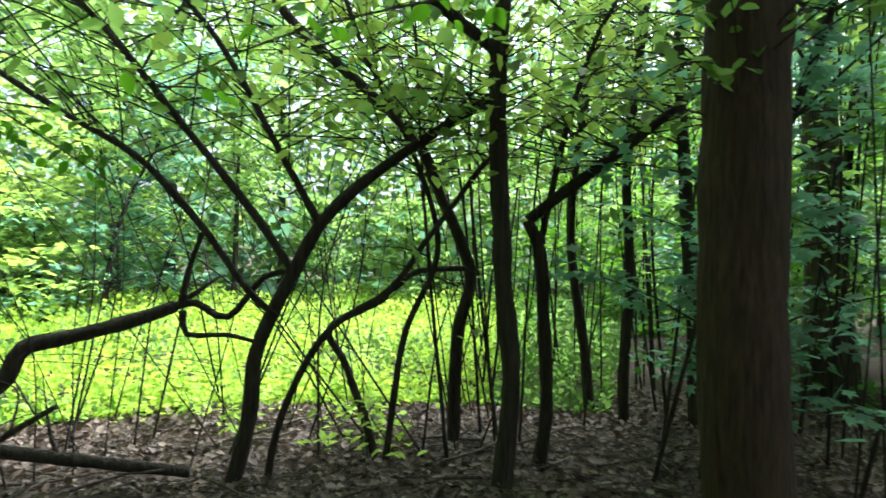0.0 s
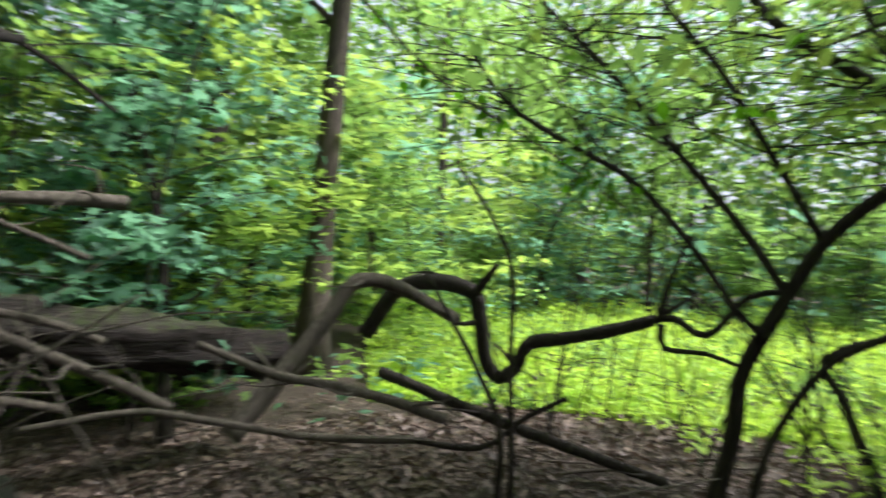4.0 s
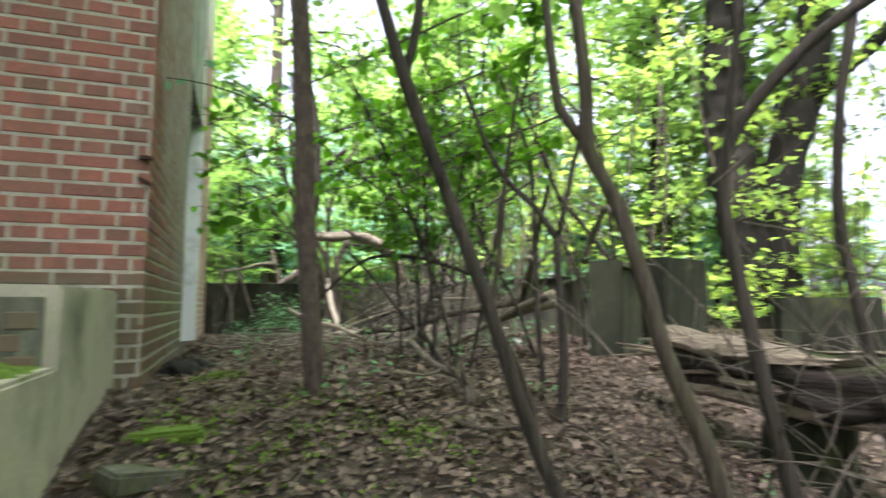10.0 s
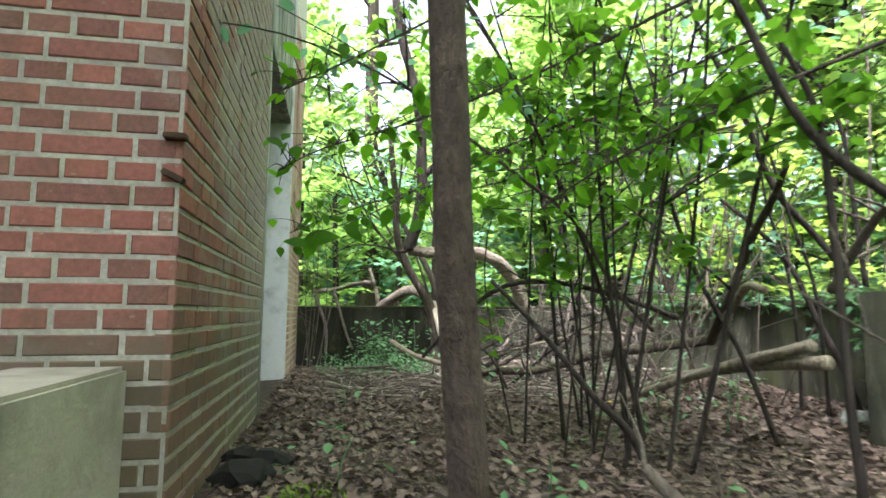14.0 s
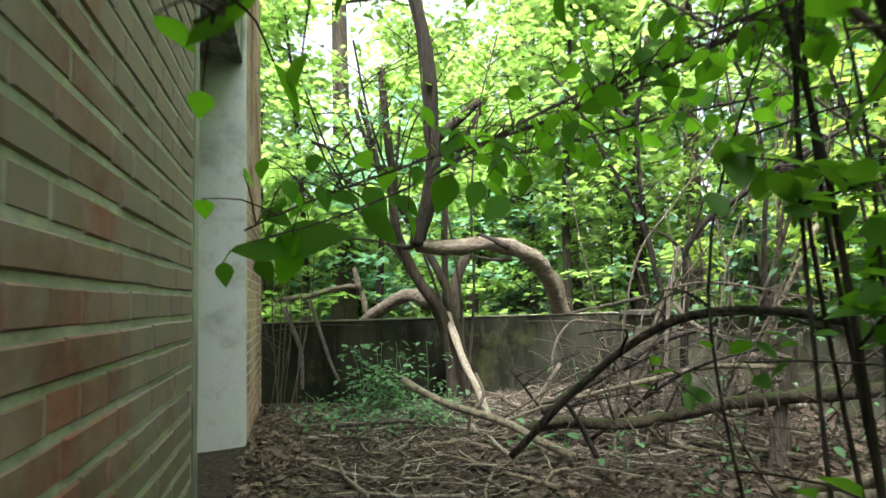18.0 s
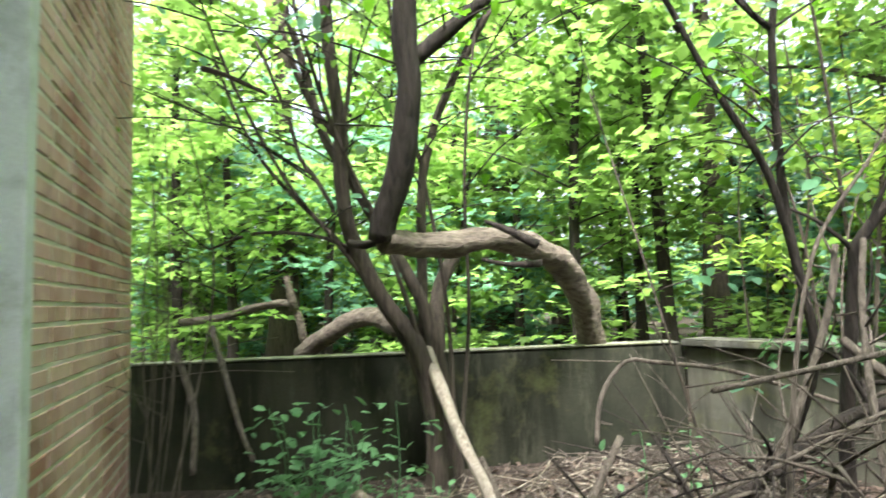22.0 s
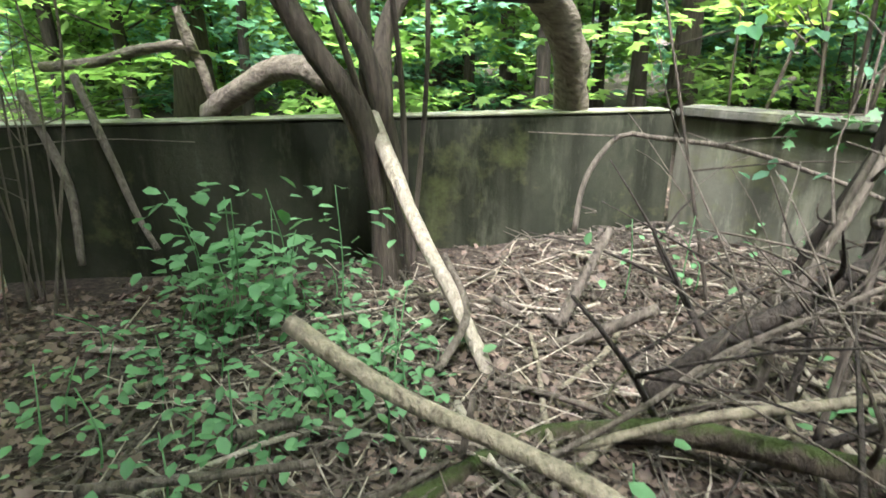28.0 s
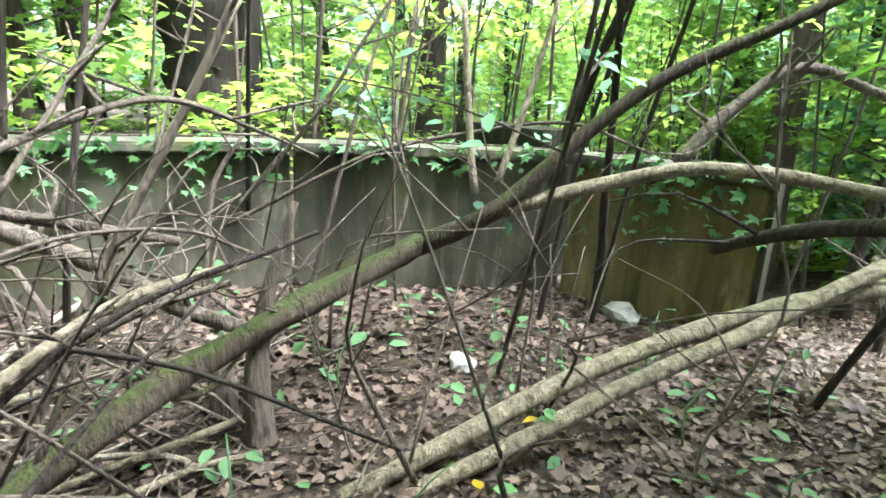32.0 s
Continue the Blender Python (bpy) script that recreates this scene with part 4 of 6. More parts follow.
grow("branch", 0.024, 0.014, [(2.33, -1.395, 1.58), (2.322, -1.395, 1.72), (2.31, -1.45, 1.98), (2.31, -1.51, 2.36), (2.27, -1.54, 2.76)])
grow("trunk_thin", 0.050, 0.040, [(0.82, -0.43, 0.53), (0.78, -0.47, 1.00), (0.73, -0.52, 1.61), (0.70, -0.56, 2.19), (0.67, -0.60, 2.68), (0.63, -0.65, 3.49)])
grow("stem_grey", 0.026, 0.020, [(1.97, -0.66, 0.69), (1.99, -0.67, 1.01), (1.97, -0.67, 1.32), (1.96, -0.67, 1.58)])
grow("branch", 0.018, 0.011, [(1.96, -0.67, 1.58), (1.88, -0.61, 1.74), (1.76, -0.52, 1.90), (1.68, -0.47, 2.06), (1.61, -0.42, 2.30), (1.56, -0.39, 2.45)])
grow("branch", 0.014, 0.008, [(1.97, -0.68, 1.60), (2.00, -0.70, 1.77), (2.04, -0.73, 1.99), (2.09, -0.77, 2.22), (2.09, -0.78, 2.46)])
grow("stem", 0.022, 0.012, [(3.47, 1.07, 0.85), (3.40, 1.11, 1.12), (3.31, 1.18, 1.41), (3.19, 1.26, 1.79), (3.04, 1.36, 2.03), (2.90, 1.46, 2.21)])
grow("stem_grey", 0.017, 0.010, [(2.16, -0.17, 0.80), (2.13, -0.16, 1.14), (2.12, -0.16, 1.45), (2.11, -0.16, 1.79), (2.09, -0.15, 2.15), (2.02, -0.10, 2.42), (1.94, -0.05, 2.68)])
grow("stem_mossy", 0.014, 0.007, [(1.57, -1.27, 0.52), (1.53, -1.24, 0.74), (1.49, -1.21, 0.93), (1.45, -1.19, 1.06), (1.39, -1.14, 1.21), (1.41, -1.16, 1.47), (1.42, -1.18, 1.68), (1.44, -1.20, 1.88), (1.47, -1.22, 2.12)])
grow("stem_grey", 0.020, 0.008, [(1.78, 0.38, 0.83), (1.63, 0.38, 1.00), (1.48, 0.39, 1.15), (1.27, 0.39, 1.40), (1.07, 0.40, 1.60)])
grow("stem_grey", 0.032, 0.024, [(3.88, 1.24, 0.87), (3.80, 1.24, 1.14), (3.71, 1.21, 1.57)])
grow("branch", 0.024, 0.013, [(3.71, 1.21, 1.57), (3.36, 1.25, 1.99), (3.13, 1.27, 2.26), (2.93, 1.27, 2.75), (2.72, 1.28, 3.16), (2.56, 1.27, 3.54)])
grow("branch", 0.018, 0.010, [(3.69, 1.21, 1.64), (3.60, 1.17, 2.19), (3.54, 1.15, 2.58), (3.41, 1.15, 2.87), (3.10, 1.19, 3.18)])
grow("stem_grey", 0.014, 0.008, [(2.61, 0.70, 0.83), (2.41, 0.70, 1.26), (2.19, 0.71, 1.66), (2.03, 0.70, 2.09), (1.87, 0.69, 2.55), (1.69, 0.68, 3.04)])
grow("stem_grey", 0.014, 0.008, [(2.02, 0.92, 0.83), (1.93, 0.91, 1.13), (1.78, 0.89, 1.57), (1.64, 0.89, 1.95), (1.42, 0.89, 2.45), (1.22, 0.89, 2.83), (1.09, 0.90, 3.05)])
grow("stem_grey", 0.012, 0.007, [(3.33, 1.17, 0.86), (3.23, 1.11, 1.60), (3.07, 1.10, 2.07), (2.94, 1.09, 2.48), (2.75, 1.08, 3.00)])
grow("stem_grey", 0.012, 0.007, [(3.21, 3.20, 0.89), (3.25, 3.15, 1.34), (3.33, 3.06, 2.01), (3.42, 2.96, 2.80), (3.36, 2.90, 3.47), (3.54, 2.79, 4.14)])
grow("stem_grey", 0.012, 0.007, [(4.02, 2.64, 0.91), (3.78, 2.63, 1.33), (3.48, 2.58, 2.08), (3.36, 2.53, 2.59), (3.14, 2.49, 3.19), (2.90, 2.44, 3.94)])
grow("stem_grey", 0.012, 0.007, [(3.36, 1.41, 0.88), (3.31, 1.36, 1.37), (3.23, 1.32, 1.77), (3.08, 1.29, 2.21), (3.01, 1.24, 2.72)])
grow("log", 0.030, 0.018, [(1.89, 3.55, 0.97), (2.04, 3.50, 1.11), (2.32, 3.43, 1.23), (2.59, 3.34, 1.41), (2.94, 3.25, 1.51)])
grow("dead_branch", 0.028, 0.016, [(1.53, -0.56, 0.76), (1.52, -0.55, 0.85), (1.48, -0.52, 0.91), (1.41, -0.47, 0.93), (1.34, -0.42, 0.99), (1.27, -0.37, 1.07)])
grow("stem_grey", 0.028, 0.022, [(3.21, -1.53, 0.09), (3.11, -1.47, 0.69), (3.03, -1.43, 1.19), (2.98, -1.40, 1.65), (2.99, -1.43, 2.15), (3.04, -1.48, 2.56), (3.08, -1.52, 2.89)])
grow("stem_grey", 0.024, 0.015, [(3.02, -1.64, 0.28), (3.04, -1.68, 0.84), (3.11, -1.75, 1.20), (3.18, -1.83, 1.83), (3.23, -1.88, 2.27), (3.30, -1.95, 2.63)])
grow("stem_grey", 0.028, 0.019, [(4.16, -1.69, 1.11), (4.20, -1.74, 1.63), (4.26, -1.80, 2.15), (4.27, -1.84, 2.80)])
grow("trunk_twin", 0.369, 0.259, [(7.75, 3.26, 0.80), (7.61, 3.33, 2.09), (7.44, 3.42, 3.47), (7.38, 3.43, 4.67), (7.45, 3.32, 6.15), (7.48, 3.24, 7.91)])
grow("trunk_twin", 0.295, 0.212, [(8.00, 3.06, 0.80), (7.94, 3.07, 2.09), (8.02, 2.97, 3.30), (8.28, 2.72, 4.50), (8.39, 2.58, 5.98), (8.49, 2.43, 7.92)])
grow("branch", 0.139, 0.080, [(7.94, 3.02, 3.57), (8.25, 2.58, 4.27), (8.68, 2.04, 4.86), (9.10, 1.51, 5.61)])
grow("leafy_stem", 0.011, 0.006, [(1.99, 0.79, 1.39), (1.79, 0.77, 1.59), (1.57, 0.74, 1.91), (1.32, 0.72, 2.09), (1.05, 0.72, 2.28), (0.82, 0.70, 2.45), (0.56, 0.70, 2.58), (0.41, 0.69, 2.65)])
grow("log", 0.018, 0.012, [(2.47, 1.32, 1.45), (2.13, 1.42, 1.58), (1.80, 1.53, 1.66), (1.50, 1.64, 1.64), (1.25, 1.78, 1.45), (1.03, 1.92, 1.19)])
grow("bent_trunk", 0.100, 0.058, [(2.92, 5.31, 1.27), (2.80, 5.15, 1.58), (2.67, 5.01, 1.80), (2.52, 4.89, 1.97), (2.35, 4.79, 2.10), (2.14, 4.72, 2.16), (1.90, 4.68, 2.20), (1.66, 4.64, 2.16), (1.44, 4.59, 2.16), (1.28, 4.50, 2.17)])
grow("bent_trunk_up", 0.066, 0.045, [(1.27, 4.51, 2.17), (1.28, 4.49, 2.26), (1.32, 4.44, 2.39), (1.36, 4.38, 2.60), (1.38, 4.33, 2.85), (1.36, 4.31, 3.06), (1.35, 4.26, 3.43), (1.28, 4.24, 3.9), (1.12, 4.22, 4.5), (1.0, 4.2, 5.2)])
grow("branch", 0.025, 0.010, [(1.92, 4.19, 2.11), (1.83, 4.26, 2.18), (1.73, 4.34, 2.24)])
grow("branch", 0.018, 0.008, [(1.96, 4.23, 2.03), (1.82, 4.29, 2.03), (1.70, 4.33, 2.06)])
grow("branch", 0.041, 0.029, [(1.36, 4.33, 2.95), (1.51, 4.28, 3.08), (1.73, 4.18, 3.27)])
grow("branch", 0.024, 0.022, [(1.27, 4.50, 2.18), (1.23, 4.71, 2.17), (1.19, 4.90, 2.20)])
grow("stem_bark", 0.060, 0.032, [(1.64, 4.97, 1.19), (1.56, 4.95, 1.61), (1.40, 4.99, 1.86), (1.28, 5.02, 2.09), (1.19, 5.02, 2.35), (1.16, 5.00, 2.64), (1.16, 4.96, 2.82), (1.12, 4.93, 3.09), (1.09, 4.90, 3.36), (1.06, 4.85, 3.76)])
grow("branch", 0.016, 0.010, [(1.16, 4.94, 2.80), (1.19, 4.89, 2.99), (1.21, 4.83, 3.30)])
grow("branch", 0.023, 0.017, [(1.16, 4.97, 2.78), (1.05, 5.04, 2.93), (0.93, 5.10, 3.22), (0.86, 5.13, 3.47)])
grow("stem_bark", 0.049, 0.022, [(1.78, 5.07, 1.13), (1.68, 5.05, 1.65), (1.59, 5.06, 1.94), (1.41, 5.11, 2.29), (1.23, 5.16, 2.62), (1.09, 5.20, 2.89), (1.00, 5.20, 3.24), (0.90, 5.20, 3.58)])
grow("stem_bark", 0.043, 0.021, [(1.70, 5.21, 1.28), (1.66, 5.17, 1.84), (1.65, 5.10, 2.45), (1.68, 5.06, 2.74), (1.79, 4.96, 3.10), (2.01, 4.79, 3.55)])
grow("stem_bark", 0.066, 0.047, [(1.82, 5.43, 1.65), (1.86, 5.48, 1.93), (1.98, 5.49, 2.17), (2.04, 5.55, 2.33)])
grow("branch", 0.015, 0.009, [(1.27, 4.99, 2.08), (1.07, 5.13, 2.33), (0.80, 5.29, 2.66), (0.63, 5.40, 2.99), (0.49, 5.48, 3.38)])
grow("branch", 0.012, 0.007, [(1.20, 5.01, 2.19), (1.01, 5.19, 2.28), (0.71, 5.44, 2.32), (0.44, 5.69, 2.25)])
grow("branch", 0.015, 0.009, [(0.46, 4.84, 3.07), (0.56, 4.79, 3.03), (0.76, 4.69, 2.91)])
grow("branch", 0.013, 0.009, [(1.09, 4.82, 2.37), (1.00, 4.87, 2.55), (0.93, 4.91, 2.66), (0.89, 4.93, 2.84), (0.79, 4.97, 3.13), (0.72, 5.00, 3.31)])
grow("stem_bark", 0.017, 0.009, [(1.72, 4.99, 1.00), (1.55, 4.93, 1.70), (1.34, 4.84, 2.25), (1.10, 4.76, 2.75), (0.92, 4.70, 3.30), (0.80, 4.66, 3.90)])
grow("stem_bark", 0.015, 0.008, [(1.70, 4.97, 1.00), (1.50, 4.98, 1.60), (1.22, 5.02, 2.10), (0.88, 5.06, 2.55), (0.60, 5.10, 3.10), (0.42, 5.12, 3.60)])
grow("stem_bark", 0.014, 0.008, [(1.75, 4.96, 1.00), (1.72, 4.90, 1.80), (1.60, 4.84, 2.50), (1.44, 4.78, 3.20), (1.36, 4.72, 4.00)])
grow("stem_bark", 0.013, 0.007, [(1.80, 5.00, 1.00), (1.86, 4.94, 1.80), (1.84, 4.86, 2.60), (1.92, 4.80, 3.40), (2.10, 4.72, 4.10)])
grow("log_pale", 0.067, 0.075, [(1.04, 6.51, 1.50), (1.22, 6.32, 1.64), (1.40, 6.14, 1.76), (1.56, 5.98, 1.78), (1.68, 5.86, 1.69)])
grow("log_pale", 0.030, 0.030, [(0.15, 6.99, 1.79), (0.44, 6.82, 1.81), (0.67, 6.67, 1.87), (0.93, 6.51, 1.91), (1.02, 6.47, 1.85), (1.08, 6.47, 1.58)])
grow("branch", 0.040, 0.023, [(1.01, 6.47, 1.85), (0.97, 6.47, 2.02), (0.95, 6.47, 2.12)])
grow("stick_pale", 0.035, 0.025, [(1.63, 5.04, 1.60), (1.63, 4.79, 1.41), (1.64, 4.51, 1.19), (1.66, 4.26, 1.02), (1.66, 4.01, 0.85)])
grow("stem_dead", 0.034, 0.014, [(3.02, 3.66, 1.17), (3.00, 3.59, 1.59), (2.99, 3.52, 1.96), (2.98, 3.50, 2.03), (3.07, 3.39, 2.21), (3.22, 3.23, 2.36), (3.35, 3.09, 2.50), (3.50, 2.94, 2.63)])
grow("stem", 0.025, 0.010, [(2.81, 3.77, 1.13), (2.86, 3.64, 1.56), (2.80, 3.61, 1.88), (2.67, 3.61, 2.34), (2.49, 3.67, 2.71), (2.30, 3.72, 3.12), (2.15, 3.78, 3.34)])
grow("branch", 0.021, 0.014, [(2.80, 3.62, 1.93), (2.72, 3.59, 2.29), (2.65, 3.51, 2.90), (2.67, 3.42, 3.23), (2.67, 3.35, 3.49)])
grow("branch", 0.014, 0.009, [(2.64, 3.51, 2.90), (2.54, 3.56, 3.03), (2.43, 3.59, 3.24)])
grow("branch", 0.020, 0.011, [(3.55, 3.44, 1.54), (3.51, 3.36, 2.09), (3.50, 3.29, 2.52), (3.39, 3.26, 3.08), (3.29, 3.28, 3.36), (3.22, 3.29, 3.62)])
grow("branch", 0.023, 0.013, [(3.50, 3.29, 2.52), (3.62, 3.19, 2.56), (3.75, 3.06, 2.71), (3.92, 2.90, 2.82)])
grow("branch_mossy", 0.030, 0.038, [(1.02, 3.60, 0.76), (1.14, 3.58, 0.84), (1.38, 3.62, 0.86), (1.62, 3.70, 0.82), (1.89, 3.43, 0.94), (2.13, 3.12, 0.97), (2.30, 2.99, 1.01), (2.60, 2.66, 1.14), (2.84, 2.39, 1.20), (3.16, 2.00, 1.29)])
grow("branch_mossy2", 0.037, 0.017, [(3.16, 2.00, 1.28), (3.06, 1.74, 1.44), (2.99, 1.44, 1.74), (2.91, 1.21, 1.93), (2.80, 0.90, 2.10), (2.71, 0.69, 2.23)])
grow("branch_pale", 0.028, 0.022, [(3.08, 1.75, 1.42), (2.95, 1.44, 1.54), (2.83, 1.20, 1.62), (2.70, 0.99, 1.63), (2.52, 0.67, 1.59)])
grow("pole", 0.027, 0.033, [(2.43, 2.39, 0.78), (2.49, 2.03, 0.91), (2.55, 1.68, 1.03), (2.59, 1.29, 1.13), (2.62, 0.86, 1.21), (2.62, 0.42, 1.26)])
grow("pole_mossy", 0.024, 0.029, [(2.40, 2.25, 0.79), (2.44, 1.88, 0.91), (2.49, 1.53, 1.03), (2.52, 1.14, 1.15), (2.57, 0.80, 1.25), (2.62, 0.50, 1.33)])
grow("stump", 0.056, 0.009, [(2.63, 2.53, 0.60), (2.70, 2.54, 0.87), (2.74, 2.54, 1.06), (2.77, 2.52, 1.22), (2.79, 2.47, 1.39), (2.80, 2.43, 1.51)])
grow("stump", 0.052, 0.034, [(2.81, 2.65, 0.74), (2.84, 2.65, 0.87), (2.88, 2.66, 1.00)])
grow("dead_branch", 0.014, 0.011, [(2.78, 3.19, 0.71), (2.82, 3.07, 1.04), (2.85, 2.91, 1.37), (2.88, 2.71, 1.75), (2.90, 2.57, 2.05), (2.90, 2.51, 2.17)])
grow("dead_branch", 0.035, 0.026, [(3.35, 3.49, 1.34), (3.24, 3.25, 1.29), (3.11, 2.99, 1.22), (3.00, 2.80, 1.14), (2.89, 2.59, 1.10)])
grow("dead_branch", 0.012, 0.010, [(2.83, 3.30, 0.97), (2.85, 3.08, 1.06), (2.88, 2.86, 1.17), (2.89, 2.62, 1.25)])
grow("dead_branch", 0.013, 0.009, [(3.38, 2.78, 0.95), (3.45, 2.76, 1.22), (3.51, 2.73, 1.45), (3.53, 2.62, 1.63)])
grow("shoot_pale", 0.014, 0.010, [(3.02, 1.84, 1.50), (3.05, 1.86, 1.67), (3.15, 1.88, 2.12)])
grow("shoot_pale", 0.013, 0.009, [(3.01, 1.77, 1.53), (3.06, 1.67, 1.79), (3.11, 1.56, 2.15)])
grow("shoot_pale", 0.017, 0.014, [(3.02, 3.00, 1.18), (3.02, 2.96, 1.32), (3.03, 2.85, 1.53), (3.06, 2.75, 1.73), (3.13, 2.58, 2.08)])
grow("dead_branch", 0.010, 0.006, [(3.36, 2.64, 1.38), (3.34, 2.35, 1.73), (3.33, 2.20, 1.97), (3.32, 2.08, 2.16)])
grow("dead_branch", 0.010, 0.006, [(3.45, 2.69, 1.29), (3.37, 2.19, 1.57), (3.29, 1.86, 1.67), (3.17, 1.46, 1.74), (3.05, 1.17, 1.65)])
grow("dead_branch", 0.008, 0.005, [(3.09, 2.11, 1.29), (3.13, 2.05, 1.50), (3.21, 2.09, 1.75), (3.29, 2.01, 2.13)])
grow("dead_branch", 0.005, 0.003, [(2.25, 1.43, 0.84), (2.26, 1.43, 0.97), (2.27, 1.30, 1.21), (2.28, 1.24, 1.38), (2.34, 1.28, 1.63), (2.42, 1.25, 2.01)])
grow("dead_branch", 0.029, 0.019, [(3.19, 0.95, 1.60), (3.16, 0.77, 1.81), (3.11, 0.52, 1.99), (2.98, 0.24, 1.90)])
grow("pole", 0.012, 0.015, [(1.54, 3.49, 0.95), (1.81, 3.33, 1.07), (2.11, 3.10, 1.18), (2.36, 2.97, 1.25), (2.59, 2.83, 1.31), (2.87, 2.58, 1.31)])
grow("pole", 0.026, 0.023, [(1.03, 3.99, 1.19), (1.21, 3.74, 1.08), (1.41, 3.49, 1.02), (1.53, 3.29, 0.99), (1.63, 3.09, 0.93), (1.74, 2.89, 0.88)])
grow("dead_branch", 0.015, 0.008, [(2.19, 3.60, 0.66), (2.42, 3.48, 0.80), (2.58, 3.37, 0.88), (2.77, 3.25, 0.95)])
grow("dead_branch", 0.013, 0.010, [(2.38, 4.53, 1.09), (2.45, 4.56, 1.33), (2.59, 4.53, 1.51), (2.69, 4.44, 1.51), (2.96, 4.24, 1.47), (3.25, 4.01, 1.36), (3.43, 3.84, 1.27)])
grow("dead_branch", 0.017, 0.011, [(2.56, 3.70, 1.05), (2.67, 3.65, 1.21), (2.80, 3.64, 1.46), (2.96, 3.63, 1.76), (3.04, 3.63, 1.99)])
grow("dead_branch", 0.015, 0.011, [(2.06, 3.57, 0.99), (2.27, 3.49, 1.14), (2.45, 3.41, 1.27), (2.68, 3.31, 1.40)])
grow("stick", 0.028, 0.020, [(1.94, 4.15, 0.81), (2.08, 4.00, 0.91), (2.23, 3.86, 1.04)])
grow("stick", 0.024, 0.018, [(2.03, 4.14, 0.89), (2.17, 4.19, 1.03), (2.33, 4.24, 1.20)])
grow("stick", 0.018, 0.013, [(0.86, 3.91, 0.94), (1.07, 3.92, 0.92), (1.30, 3.86, 0.79)])
grow("stick", 0.014, 0.011, [(0.51, 3.85, 0.95), (0.74, 3.77, 0.96), (1.01, 3.67, 0.98)])
grow("stick", 0.015, 0.013, [(1.49, 4.05, 0.89), (1.67, 4.19, 1.00), (1.69, 4.42, 1.14)])
grow("stick", 0.016, 0.011, [(1.86, 4.37, 0.96), (2.00, 4.25, 0.85), (2.10, 4.15, 0.72)])
grow("stick", 0.014, 0.009, [(1.32, 3.68, 0.68), (1.38, 3.67, 0.84), (1.42, 3.67, 1.04)])
grow("vine", 0.026, 0.018, [(0.21, 5.90, 1.70), (0.36, 5.62, 1.30), (0.37, 5.44, 0.97)])
grow("vine", 0.023, 0.015, [(0.45, 5.81, 1.77), (0.55, 5.59, 1.43), (0.63, 5.41, 1.17), (0.69, 5.30, 1.04)])
grow("brush", 0.006, 0.008, [(1.65, 2.22, 3.20), (1.90, 2.11, 3.00), (2.26, 1.97, 2.72), (2.49, 1.87, 2.45), (2.78, 1.74, 2.21)])
grow("brush", 0.010, 0.005, [(2.22, 3.28, 0.90), (2.30, 3.28, 1.45), (2.45, 3.27, 1.98), (2.74, 3.23, 2.34), (3.15, 3.14, 2.90)])
grow("brush", 0.008, 0.005, [(1.77, 3.04, 1.62), (2.14, 2.87, 1.70), (2.48, 2.70, 1.78), (2.87, 2.54, 1.70), (3.39, 2.35, 1.57)])
grow("brush", 0.007, 0.004, [(2.50, 3.08, 0.69), (2.90, 2.88, 1.38), (3.17, 2.72, 2.03), (3.30, 2.59, 2.63), (3.36, 2.49, 3.16)])
grow("brush", 0.006, 0.004, [(2.27, 2.92, 1.60), (2.64, 2.73, 2.09), (2.80, 2.60, 2.55), (2.95, 2.47, 3.11)])
grow("brush", 0.006, 0.004, [(3.29, 2.41, 1.16), (2.87, 2.57, 1.35), (2.63, 2.69, 1.47), (2.26, 2.85, 1.54), (1.99, 3.00, 1.48)])
grow("brush", 0.005, 0.003, [(3.29, 2.44, 0.87), (2.83, 2.64, 0.98), (2.60, 2.78, 1.10), (2.36, 2.92, 1.34)])
grow("dead_branch", 0.023, 0.016, [(3.94, -4.09, 0.80), (4.04, -3.86, 0.88), (3.87, -3.28, 1.06), (3.82, -2.87, 1.27), (3.65, -2.30, 1.53)])
grow("dead_branch", 0.021, 0.013, [(3.99, -3.94, 0.47), (3.81, -3.52, 0.64), (3.65, -3.14, 0.91), (3.56, -2.85, 1.21), (3.50, -2.61, 1.60)])
grow("dead_branch", 0.019, 0.012, [(2.30, -2.04, 0.40), (2.38, -2.05, 0.64), (2.52, -2.15, 0.95), (2.68, -2.25, 1.09), (2.78, -2.28, 1.24)])
grow("dead_branch", 0.014, 0.010, [(2.68, -2.71, 0.46), (2.59, -2.46, 0.63), (2.57, -2.29, 0.83), (2.53, -2.07, 0.90), (2.51, -1.88, 0.98)])
grow("dead_branch", 0.014, 0.009, [(2.12, -1.97, 0.44), (2.27, -2.06, 0.58), (2.47, -2.21, 0.70), (2.67, -2.38, 0.85), (2.82, -2.47, 0.96)])
grow("dead_branch", 0.017, 0.009, [(2.64, -2.48, 0.42), (2.61, -2.38, 0.70), (2.59, -2.27, 0.96), (2.61, -2.21, 1.14)])
grow("dead_branch", 0.016, 0.010, [(2.83, -2.57, 0.39), (2.97, -2.66, 0.60), (3.08, -2.71, 0.87), (3.17, -2.74, 1.15), (3.20, -2.69, 1.38)])
grow("brush", 0.038, 0.027, [(4.29, -4.14, 1.51), (4.20, -3.85, 1.50), (4.11, -3.57, 1.48), (4.03, -3.29, 1.47), (3.94, -3.01, 1.42)])
grow("dead_branch", 0.016, 0.010, [(4.09, -4.00, 1.20), (3.99, -3.69, 1.34), (3.89, -3.36, 1.47), (3.87, -3.14, 1.59), (3.80, -2.85, 1.63)])
